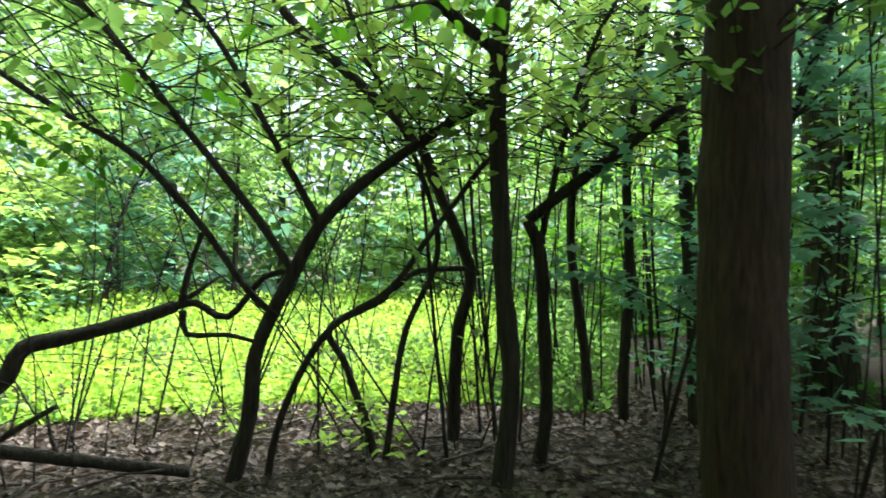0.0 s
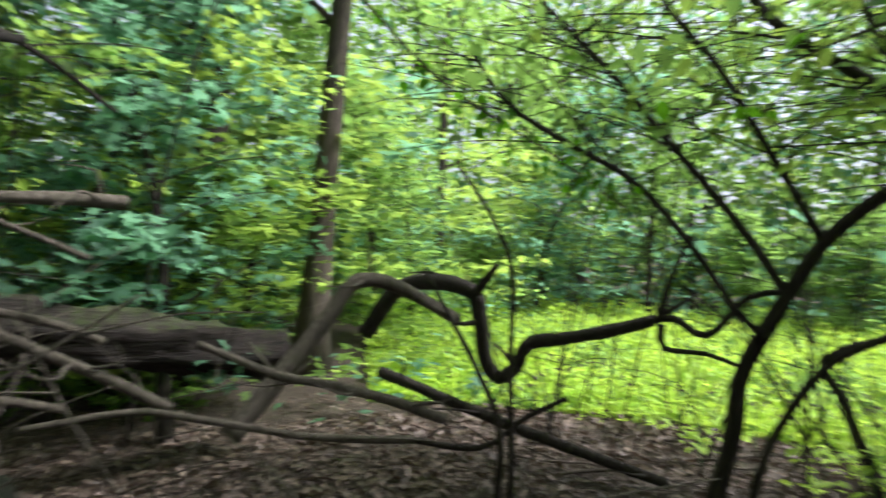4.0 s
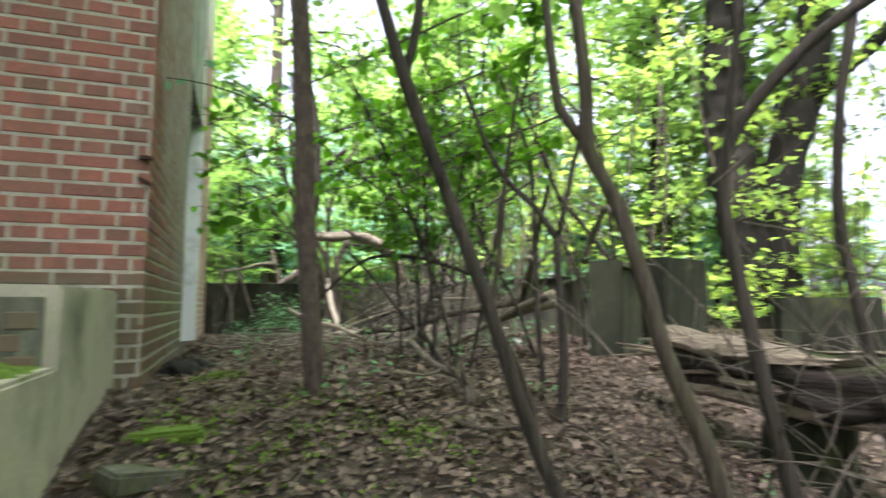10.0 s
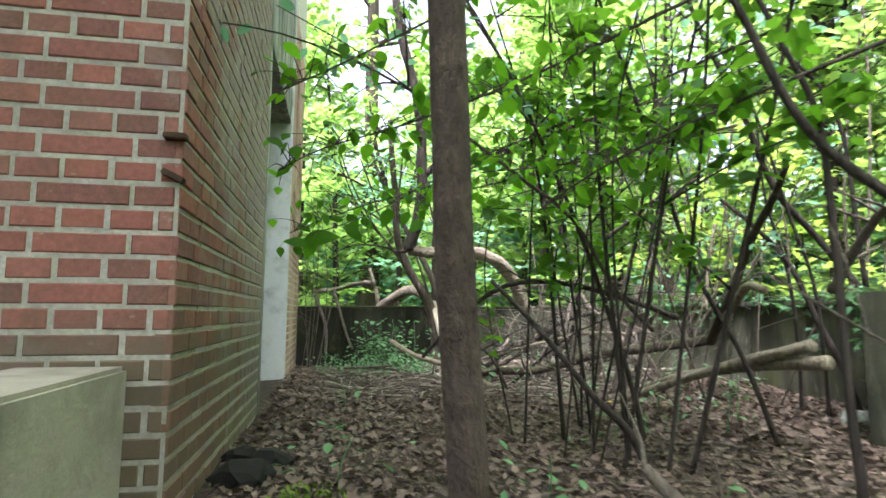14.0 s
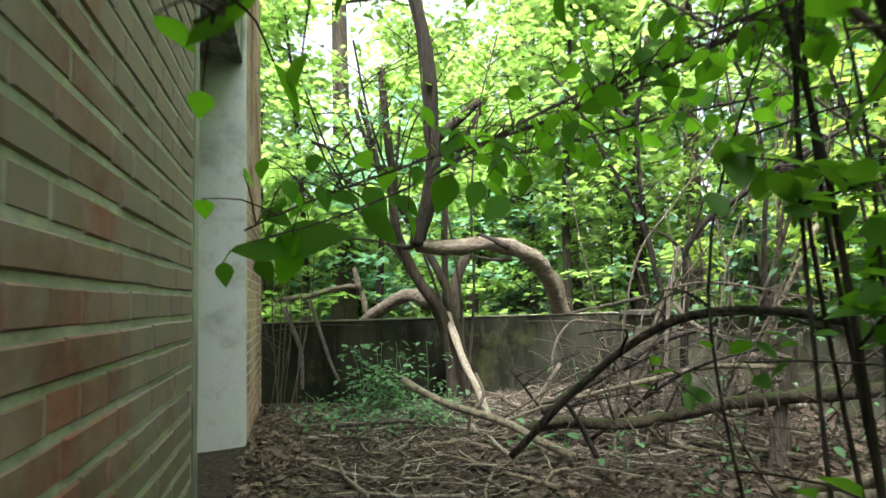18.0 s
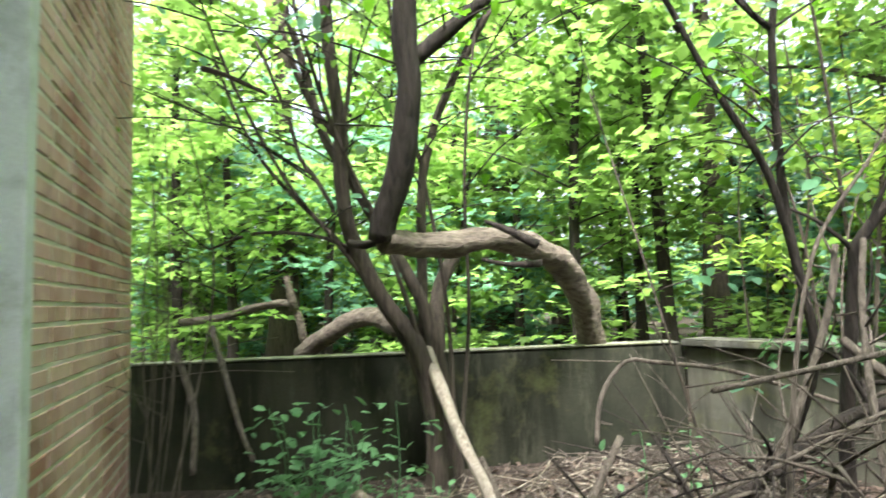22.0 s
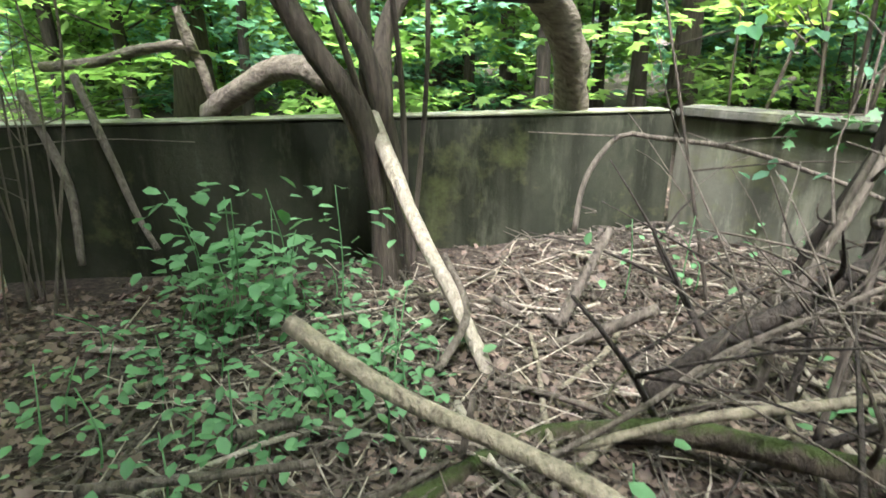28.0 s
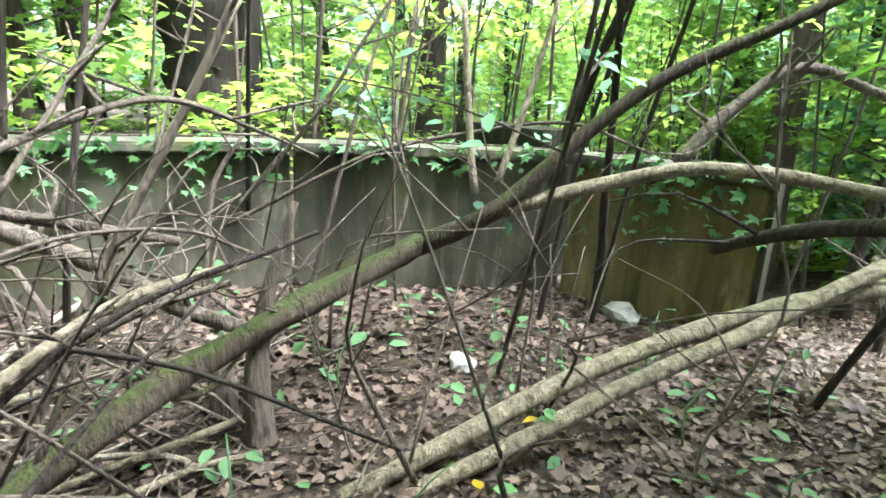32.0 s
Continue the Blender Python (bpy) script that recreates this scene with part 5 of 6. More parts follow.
grow("dead_branch", 0.021, 0.013, [(3.44, -5.54, 0.33), (3.41, -4.99, 0.41), (3.37, -4.47, 0.55), (3.38, -4.23, 0.59), (3.38, -3.86, 0.55)])
grow("dead_branch", 0.026, 0.015, [(3.46, -4.39, 0.57), (3.51, -4.11, 0.72), (3.54, -3.69, 0.93), (3.56, -3.25, 1.16), (3.57, -2.69, 1.28)])
grow("dead_branch", 0.017, 0.011, [(3.16, -3.67, 0.27), (3.27, -3.82, 0.48), (3.33, -3.63, 0.72), (3.40, -3.45, 0.83), (3.42, -2.88, 0.79)])
grow("dead_branch", 0.032, 0.021, [(3.58, -5.79, 0.38), (3.65, -5.46, 0.50), (3.73, -5.15, 0.58), (3.81, -4.89, 0.63), (3.87, -4.51, 0.79)])
grow("brush", 0.063, 0.041, [(4.13, -4.72, 0.23), (4.16, -4.99, 0.55), (4.19, -5.26, 0.88), (4.21, -5.44, 1.11), (4.25, -5.75, 1.08), (4.34, -6.25, 0.85)])
grow("brush", 0.008, 0.006, [(1.46, 3.48, 0.94), (1.73, 3.39, 1.10), (1.92, 3.35, 1.21), (2.20, 3.24, 1.34), (2.42, 3.17, 1.44), (2.62, 3.10, 1.52)])
grow("brush", 0.014, 0.011, [(2.24, 2.88, 0.41), (2.36, 2.98, 0.75), (2.47, 3.10, 1.13), (2.55, 3.19, 1.38), (2.69, 3.30, 1.77), (2.82, 3.36, 2.04)])
grow("brush", 0.017, 0.012, [(2.37, 3.56, 0.86), (2.48, 3.58, 1.12), (2.67, 3.56, 1.43), (2.86, 3.56, 1.76), (2.97, 3.58, 2.04)])
grow("brush", 0.008, 0.006, [(1.85, 3.40, 1.11), (2.08, 3.37, 1.20), (2.24, 3.34, 1.22), (2.45, 3.24, 1.14)])
grow("brush", 0.020, 0.015, [(2.84, 3.49, 1.66), (2.83, 3.38, 1.58), (2.86, 3.23, 1.48), (2.99, 3.03, 1.40), (3.14, 2.80, 1.31)])

# ---- leaves on the placed stems ----
def twigs_and_leaves(ob, ctrl, r0, seed, mat, per_metre=16, leaf=0.075, low=1.5, reach=0.7, spread=None):
    rng = np.random.default_rng(seed)
    line = curve_points(ctrl, 0.05)
    o = np.array(ob.location)
    tv, tf, lc = [], [], []
    seg = np.linalg.norm(np.diff(line, axis=0), axis=1).sum()
    count = int(seg * per_metre / 4)
    for _ in range(count):
        p = line[rng.integers(len(line) // 6, len(line))]
        if p[2] - height(p[0], p[1]) < low:
            continue
        a = rng.uniform(0, 2 * math.pi)
        ln = rng.uniform(0.3, 1.0) * reach
        d = np.array([math.cos(a), math.sin(a), rng.uniform(-0.1, 0.7)])
        c = [p, p + d * ln * 0.5 + np.array([0, 0, 0.04]), p + d * ln]
        tl = curve_points(c, 0.12)
        v, f = tube_data(tl - o, 0.006, 0.002, 4, 0.1, 0, 0, len(tv))
        tv += v
        tf += f
        for k in range(rng.integers(4, 9)):
            lc.append(tl[rng.integers(1, len(tl))] - o + rng.normal(0, 0.03, 3))
    if not lc:
        return
    tagged(link_mesh("twig_mass", tv, tf, M_BARK_DARK, ob), kind="stuff")
    me = leaves_mesh("leaves", lc, rng.uniform(0.7, 1.25, len(lc)) * leaf, rng, mat)
    new("leaves", me).parent = ob


for i, (ob, ctrl, r0) in enumerate(LIVING):
    y = ctrl[0][1]
    if ob.name.startswith("dead") or ob.name.startswith("bent_limb") or ob.name.startswith("stump") or ob.name.startswith("fallen"):
        continue
    if ob.name.startswith("leafy"):
        continue
    if y < -5.5:
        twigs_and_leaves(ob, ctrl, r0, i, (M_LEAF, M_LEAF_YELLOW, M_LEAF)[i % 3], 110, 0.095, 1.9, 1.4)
    else:
        twigs_and_leaves(ob, ctrl, r0, i, (M_LEAF, M_LEAF_DARK, M_LEAF_BLUE)[i % 3] if y > 0 else M_LEAF, 20, 0.07 if y > 0 else 0.085, 1.45 if y > 0 else 1.9, 0.9)

# ---- woodland: saplings and tall trees ----
def make_sapling(seed, tall, mat, leaves, leaf, low):
    rng = np.random.default_rng(seed)
    bend = rng.normal(0, 0.35, 2)
    stem = [np.array([0, 0, -0.1]), np.array([bend[0] * 0.2, bend[1] * 0.2, tall * 0.33]), np.array([bend[0] * 0.9, bend[1] * 0.7, tall * 0.66]), np.array([bend[0] * 1.5, bend[1] * 1.6, tall])]
    r = 0.012 * tall
    ob = empty("sapling", (0, 0, 0))
    line = curve_points(stem, 0.35)
    v, f = tube_data(line, r, 0.008, 6, 0.15, seed, 0.5)
    link_mesh("trunk", v, f, M_BARK_DARK, ob, smooth_shade=True)
    tv, tf, lc = [], [], []
    n = 34
    for i in range(n):
        k = low + (1 - low) * (i + rng.uniform()) / n
        p = line[min(len(line) - 1, int(k * (len(line) - 1)))]
        a = i * 2.4 + rng.uniform(-0.4, 0.4)
        ln = rng.uniform(0.6, 1.5) * (1.15 - 0.6 * k) * min(tall, 4.5) * 0.24
        d = np.array([math.cos(a), math.sin(a), rng.uniform(0.05, 0.6)])
        side = np.array([-d[1], d[0], 0])
        bl = curve_points([p, p + d * ln * 0.5 + [0, 0, 0.08], p + d * ln + side * rng.normal(0, 0.12)], 0.25)
        vv, ff = tube_data(bl, 0.012, 0.003, 4, 0.1, i, 0, len(tv))
        tv += vv
        tf += ff
        for _ in range(leaves // n):
            q = bl[rng.integers(1, len(bl))]
            lc.append(q + rng.normal(0, 1, 3) * np.array([0.17, 0.17, 0.07]))
    tagged(link_mesh("twig_mass", tv, tf, M_BARK_DARK, ob), kind="stuff")
    new("crown", leaves_mesh("crown", lc, rng.uniform(0.7, 1.3, len(lc)) * leaf, rng, mat, 0.3, 0.75, True)).parent = ob
    return tagged(ob, "slender young broadleaf tree in full leaf", "sapling", "woodland saplings")


def make_tall_tree(seed, tall, mat):
    rng = np.random.default_rng(seed)
    ob = empty("tall_tree", (0, 0, 0))
    b = rng.normal(0, 0.5, 2)
    line = curve_points([np.array([0, 0, -0.2]), np.array([b[0] * 0.3, b[1] * 0.3, tall * 0.4]), np.array([b[0], b[1], tall * 0.95])], 0.8)
    v, f = tube_data(line, 0.0135 * tall, 0.03, 9, 0.15, seed, 0.6)
    link_mesh("trunk", v, f, M_BARK, ob, smooth_shade=True)
    lc = []
    for i in range(20):
        k = rng.uniform(0.38, 0.98)
        p = line[int(k * (len(line) - 1))]
        a = i * 2.4
        ln = rng.uniform(1.5, 4.0) * (1.2 - 0.7 * k)
        d = np.array([math.cos(a), math.sin(a), rng.uniform(0.1, 0.6)])
        bl = curve_points([p, p + d * ln * 0.5 + [0, 0, 0.2], p + d * ln], 0.5)
        vv, ff = tube_data(bl, 0.05, 0.012, 5, 0.1, i)
        link_mesh("limb", vv, ff, M_BARK, ob)
        for _ in range(80):
            q = bl[rng.integers(1, len(bl))]
            lc.append(q + rng.normal(0, 1, 3) * np.array([0.55, 0.55, 0.28]))
    new("crown", leaves_mesh("crown", lc, rng.uniform(0.7, 1.3, len(lc)) * 0.22, rng, mat, 0.3, 0.75)).parent = ob
    return tagged(ob, "tall broadleaf tree with a high open crown", "tree", "tall woodland trees")


def wide_crown(ob, origin, z0, z1, reach, limbs, per, seed, mat):
    """Spreading limbs with leaves, as parts of the tree ob whose trunk passes through origin."""
    rng = np.random.default_rng(seed)
    lc = []
    for i in range(limbs):
        z = z0 + (z1 - z0) * (i + rng.random()) / limbs
        a = i * 2.4 + rng.uniform(-0.3, 0.3)
        ln = reach * rng.uniform(0.6, 1.0) * (1.15 - 0.5 * (z - z0) / (z1 - z0))
        d = np.array([math.cos(a), math.sin(a), rng.uniform(0.05, 0.35)])
        p = np.array([origin[0], origin[1], z])
        bl = curve_points([p, p + d * ln * 0.5 + [0, 0, 0.35], p + d * ln], 0.5)
        v, f = tube_data(bl, 0.075, 0.012, 6, 0.15, i)
        link_mesh("limb", v, f, M_BARK_DARK, ob, smooth_shade=True)
        for _ in range(per):
            q = bl[rng.integers(len(bl) // 4, len(bl))]
            lc.append(q + rng.normal(0, 1, 3) * np.array([0.6, 0.6, 0.22]))
    new("crown", leaves_mesh("crown", lc, rng.uniform(0.7, 1.3, len(lc)) * 0.19, rng, mat, 0.25, 0.8, True)).parent = ob


def make_wide_tree(x, y, tall, reach, seed, mat):
    ob = empty("tall_tree", (x, y, height(x, y)))
    line = curve_points([np.array([0, 0, -0.2]), np.array([0.15, -0.1, tall * 0.5]), np.array([0.1, 0.2, tall])], 0.6)
    v, f = tube_data(line, 0.21, 0.05, 12, 0.12, seed, 0.5)
    link_mesh("trunk", v, f, M_BARK_DARK, ob, smooth_shade=True)
    wide_crown(ob, (0.1, 0.0), tall * 0.45, tall * 0.97, reach, 22, 170, seed, mat)
    tagged(ob, "tall broadleaf tree with wide spreading crown", "tree", "tall woodland trees")


# the two western trees are unseen, added to shade the path
make_wide_tree(-1.7, -2.4, 11.0, 6.0, 71, M_LEAF)
make_wide_tree(-2.4, -6.3, 12.0, 6.5, 72, M_LEAF)
make_wide_tree(7.2, -4.69, 12.0, 6.0, 73, M_LEAF)
make_wide_tree(10.2, 0.4, 12.5, 4.8, 75, M_LEAF)
wide_crown(THINGS["twin"], (0.2, -0.3), 5.0, 11.0, 5.5, 24, 190, 74, M_LEAF)

SAPLINGS = [make_sapling(11, 4.6, M_LEAF, 2500, 0.115, 0.12), make_sapling(12, 5.4, M_LEAF, 2500, 0.11, 0.16), make_sapling(13, 5.0, M_LEAF_BLUE, 2500, 0.115, 0.12), make_sapling(14, 6.4, M_LEAF, 2500, 0.12, 0.24), make_sapling(15, 5.8, M_LEAF, 2500, 0.115, 0.3)]
BUSHES = [make_sapling(31, 2.2, M_LEAF_BLUE, 2300, 0.095, 0.04), make_sapling(32, 1.9, M_LEAF, 2200, 0.09, 0.04), make_sapling(33, 2.6, M_LEAF, 2300, 0.095, 0.05)]
for b in BUSHES:
    b.name = "bush"
    tagged(b, "leafy green bush in the undergrowth", "bush", "undergrowth bushes")
TALLS = [make_tall_tree(21, 13, M_LEAF), make_tall_tree(22, 15, M_LEAF), make_tall_tree(23, 11, M_LEAF)]
SPOTS = [(0.5, -4.6), (0.7, -3.8), (0.45, -2.5), (0.4, -1.0), (0.5, 0.6), (0.75, 2.2), (1.1, 2.5)]


def heading(x, y):
    """Angle seen from where the walk begins, left positive, 0 along +y."""
    return math.degrees(math.atan2(-(x - 0.7), y + 4.5))


def beyond(x, y):
    """Metres outside the low garden walls (negative inside)."""
    return max(y - (5.85 - 0.305 * x), x - 3.85, 0.0) if x > -0.2 and y > 0.3 else 9.0


def free(x, y, gap, wall_gap=1.0, clear=13.5):
    if min(math.hypot(x - a, y - b) for a, b in SPOTS) < gap:
        return False
    if -8.4 < x < 1.0 and -1.0 < y < 6.4:
        return False
    if -0.5 < x < 5.2 and -4.8 < y < 0.6:
        return False
    if -1.5 < x < 2.4 and 5.5 < y < 9.2 or beyond(x, y) < wall_gap:
        return False
    gap_h = math.degrees(math.atan2(-(x - 0.8), y + 3.9))
    if -63 < gap_h < -47 and x > 5.0 and noise.noise((x * 3, y * 3, 1)) < 0.25:
        return False
    h = heading(x, y)
    r = math.hypot(x - 0.7, y + 4.5)
    for ax, ay, bx, by in ((0.8, -3.8, 7.75, 3.2), (0.56, -3.0, 7.75, 3.2), (0.5, -2.3, 7.75, 3.2), (0.85, 2.4, 7.9, 3.3), (1.15, 2.43, 7.9, 3.3)):
        ux, uy = bx - ax, by - ay
        k = ((x - ax) * ux + (y - ay) * uy) / (ux * ux + uy * uy)
        if 0 < k < 1.08 and abs((x - ax) * uy - (y - ay) * ux) / math.hypot(ux, uy) < 1.3:
            return False
    if 4.0 < x < 11.0 and -2.5 < y < 5.5 and noise.noise((x * 3.3, y * 3.3, 5)) < 0.3:
        return False
    if -168 < h < -92 and r < (clear if h < -116 else 6.8) or -205 < h <= -168 and r < 9.5:
        return False
    return True


def plant_woods():
    rng = random.Random(77)
    used = set()
    spots = []

    def put(kind, x, y, s):
        m = Matrix.Translation((x, y, height(x, y))) @ Matrix.Rotation(rng.uniform(0, 6.28), 4, "Z") @ Matrix.Scale(s, 4)
        if kind.name not in used:
            used.add(kind.name)
            kind.matrix_basis = m
        else:
            copy_thing(kind, m).matrix_basis = m

    def scatter(kinds, count, r0, r1, power, gap, wall_gap, apart, s0, s1, clear=13.5, west=0.07):
        n = tries = 0
        while n < count and tries < 9000:
            tries += 1
            r = r0 + (r1 - r0) * rng.random() ** power
            a = radians(rng.uniform(-125, 110)) if rng.random() > west else rng.uniform(0, 6.283)
            cx, cy = ((0.8, -4.0), (1.6, 2.6), (1.0, -0.5))[rng.randrange(3)]
            x, y = cx + r * math.cos(a), cy + r * math.sin(a)
            if not free(x, y, gap, wall_gap, clear) or any(math.hypot(x - p, y - q) < apart for p, q in spots):
                continue
            spots.append((x, y))
            put(kinds[rng.randrange(len(kinds))], x, y, rng.uniform(s0, s1))
            n += 1

    # trees at negative x, mostly out of view, are added to shade start and wall
    for x, y, s in ((-3.4, -4.2, 1.0), (-1.2, -7.0, 1.0), (-5.0, -5.2, 1.1), (-3.6, -6.2, 1.1), (-1.6, -8.6, 1.0), (-4.5, -1.8, 1.0), (-0.6, -11.5, 1.1), (-5.5, -9.0, 1.2), (6.4, -2.6, 0.9), (7.6, -6.0, 1.0), (4.66, 10.8, 1.25), (1.2, 11.0, 1.1), (7.6, 5.3, 0.9), (9.0, 6.6, 1.0), (10.2, 5.2, 1.0), (6.4, 7.8, 0.9)):
        spots.append((x, y))
        put(TALLS[rng.randrange(3)], x, y, s)
    scatter(SAPLINGS, 85, 3.8, 17, 1.1, 3.7, 1.1, 0.95, 0.8, 1.25)
    scatter(BUSHES, 62, 4.5, 20, 1.0, 4.2, 0.7, 0.7, 0.75, 1.3, 12.5)
    scatter(TALLS, 40, 9, 30, 0.9, 6.0, 2.5, 1.2, 0.8, 1.2, 15)


plant_woods()


def far_woods():
    rng = np.random.default_rng(5)
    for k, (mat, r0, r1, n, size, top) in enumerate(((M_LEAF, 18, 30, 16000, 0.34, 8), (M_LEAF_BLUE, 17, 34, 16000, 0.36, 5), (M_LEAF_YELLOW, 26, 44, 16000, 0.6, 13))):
        a, r = rng.uniform(0, 2 * math.pi, n), rng.uniform(r0, r1, n)
        x, y = 1 + r * np.cos(a), -2 + r * np.sin(a)
        keep = ~((np.degrees(np.arctan2(-(x - 0.8), y + 3.9)) > -62) & (np.degrees(np.arctan2(-(x - 0.8), y + 3.9)) < -49) & (rng.random(n) < 0.8))
        a, x, y = a[keep], x[keep], y[keep]
        n = len(x)
        lump = np.array([0.55 + 0.45 * noise.noise((p * 0.22, q * 0.22, k)) + 0.25 * noise.noise((p * 0.7, q * 0.7, k)) for p, q in zip(x, y)])
        z = np.array([height(p, q) for p, q in zip(x, y)]) + rng.uniform(0.0, 1, n) ** 0.8 * top * np.clip(lump, 0.15, 1)
        ob = new("far_woods", leaves_mesh("far_woods", np.stack([x, y, z], 1), rng.uniform(0.7, 1.4, n) * size, rng, mat, 0.2, 0.5))
        tagged(ob, "distant wall of green woodland foliage", "woods", kind="stuff")

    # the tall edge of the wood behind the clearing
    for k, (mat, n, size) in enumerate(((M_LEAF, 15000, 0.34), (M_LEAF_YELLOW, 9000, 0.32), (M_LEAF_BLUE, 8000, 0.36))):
        h, r = np.radians(rng.uniform(-185, -100, n)), rng.uniform(20, 32, n)
        x, y = 0.7 - r * np.sin(h), -4.5 + r * np.cos(h)
        lump = np.array([0.7 + 0.4 * noise.noise((p * 0.25, q * 0.25, k + 3)) for p, q in zip(x, y)])
        z = rng.uniform(0.0, 1, n) * 20 * np.clip(lump, 0.2, 1.1)
        ob = new("far_woods", leaves_mesh("far_woods", np.stack([x, y, z], 1), rng.uniform(0.7, 1.4, n) * size, rng, mat, 0.2, 0.5))
        tagged(ob, "tall green wood edge behind the clearing", "woods", kind="stuff")


far_woods()

def undergrowth():
    """Flat sprays of broad leaves, layer over layer, in the wood beyond the garden walls."""
    rng = np.random.default_rng(91)
    heaps = {0: [], 1: [], 2: []}
    n = tries = 0
    while n < 1500 and tries < 90000:
        tries += 1
        a, r = math.radians(rng.uniform(-50, 135)), 5.5 + 14.5 * rng.random()
        x, y = 1.0 + r * math.cos(a), 1.0 + r * math.sin(a) - 2.0
        if -8.4 < x < 0.6 and y < 6.6 or beyond(x, y) < 1.0 or x < 5.4 and y < 0.6:
            continue
        g = height(x, y)
        z = g + 0.25 + 3.6 * rng.random() ** 1.25
        az = math.degrees(math.atan2(x - 0.7, y + 3.4))
        if 48 < az < 64 and (z > g + 1.7 or rng.random() < 0.4):
            continue
        if abs(az - 46) < 5 and math.hypot(x - 0.7, y + 3.4) < 10 and z > g + 0.9:
            continue
        az = math.degrees(math.atan2(x - 1.1, y - 2.4))
        if abs(az - 82) < 6 and math.hypot(x - 1.1, y - 2.4) < 6.6 and z > g + 0.8:
            continue
        # eastern sprays take the lit leaf colour, to look sunlit
        kind = 1 if y < 5 and x > 4 and noise.noise((x * 0.35, y * 0.35, 2)) > -0.12 else 2 if noise.noise((x * 0.3, y * 0.3, 9)) > 0.05 else 0
        w = rng.uniform(0.35, 0.75)
        tilt = rng.normal(0, 0.12, 2)
        for _ in range(46):
            u, v = rng.normal(0, w * 0.55, 2)
            heaps[kind].append((x + u, y + v, z + tilt[0] * u + tilt[1] * v + rng.normal(0, 0.035)))
        n += 1
    for kind, mat in ((0, M_LEAF), (1, M_LEAF_YELLOW), (2, M_LEAF_BLUE)):
        lc = np.array(heaps[kind])
        ob = new("undergrowth", leaves_mesh("undergrowth", lc, rng.uniform(0.08, 0.15, len(lc)), rng, mat, 0.12, 0.86, True))
        tagged(ob, "layered green maple undergrowth in the wood", "undergrowth", kind="stuff")
    # dense dark growth beside the clearing
    lc = []
    for _ in range(260):
        h, r = math.radians(rng.uniform(-205, -163)), rng.uniform(6.2, 11.5)
        x, y = 0.7 - r * math.sin(h), -4.5 + r * math.cos(h)
        z, w = height(x, y) + 0.1 + 3.2 * rng.random(), rng.uniform(0.3, 0.6)
        for _ in range(40):
            u, v = rng.normal(0, w * 0.55, 2)
            lc.append((x + u, y + v, z + rng.normal(0, 0.05)))
    ob = new("undergrowth", leaves_mesh("undergrowth", lc, rng.uniform(0.06, 0.12, len(lc)), rng, M_LEAF_DARK, 0.2, 0.8, True))
    tagged(ob, "dense green thicket beside the clearing", "undergrowth", kind="stuff")


undergrowth()

# ---- clearing ----
def clearing():
    rng = np.random.default_rng(9)
    lc, sz = [], []
    while len(lc) < 38000:
        h = math.radians(rng.uniform(-174, -108))
        r = 5.4 + 11 * rng.random() ** 1.2
        x, y = 0.7 - r * math.sin(h), -4.5 + r * math.cos(h)
        lc.append((x, y, height(x, y) + rng.random() ** 1.3 * (0.06 + 0.75 * min(1.0, max(0.0, (r - 5.4) / 2.0)) * (0.4 + 0.9 * max(0.0, noise.noise((x * 0.9, y * 0.9, 0)))))))
        sz.append(0.05 + 0.004 * r)
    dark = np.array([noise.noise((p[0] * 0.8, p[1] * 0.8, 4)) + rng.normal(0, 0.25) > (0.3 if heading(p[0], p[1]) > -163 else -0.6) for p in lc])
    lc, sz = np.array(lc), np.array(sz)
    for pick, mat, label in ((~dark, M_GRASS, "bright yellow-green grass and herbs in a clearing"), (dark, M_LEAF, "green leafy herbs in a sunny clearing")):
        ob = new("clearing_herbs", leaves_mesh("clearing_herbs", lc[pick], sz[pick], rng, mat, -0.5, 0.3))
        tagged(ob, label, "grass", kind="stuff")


clearing()

# ---- leaf litter ----
def litter():
    rng = np.random.default_rng(3)
    lc, sz = [], []
    while len(lc) < 95000:
        if rng.random() < 0.6:
            x, y = rng.uniform(-0.6, 4.0) + rng.normal(0, 0.4), rng.uniform(-4.0, 5.6) + rng.normal(0, 0.4)
            if y > 5.6 - 0.3 * x or x < -0.3:
                continue
        else:
            x, y = rng.uniform(-2.5, 6.5), rng.uniform(-11.0, 5.6)
        if x < 0.02 and y > 0.0:
            continue
        lc.append((x, y, height(x, y) + 0.002 + 0.014 * rng.random()))
        sz.append(0.014 + 0.036 * rng.random() ** 1.6)
    for k, lobed in ((0, False), (1, True)):
        ob = new("leaf_litter", leaves_mesh("leaf_litter", lc[k::2], np.array(sz[k::2]) * (1.25 if lobed else 1.0), rng, M_LITTER, 0.0, 0.62, lobed))
        tagged(ob, ("dead brown leaves lying on the ground", "dry lobed maple leaves lying on the ground")[k], "leaf litter", kind="stuff")

    lc, sz = [], []
    while len(lc) < 36000:
        x, y = rng.uniform(-1.2, 5.5), rng.uniform(-11.0, -1.0)
        if y > -6.5 and x < 1.8:
            continue
        lc.append((x, y, height(x, y) + 0.002 + 0.03 * rng.random()))
        sz.append(0.03 + 0.05 * rng.random() ** 1.5)
    ob = new("leaf_litter", leaves_mesh("leaf_litter", lc, sz, rng, M_LITTER, 0.0, 0.5))
    tagged(ob, "curled dead leaves at the edge of the clearing", "leaf litter", kind="stuff")


litter()


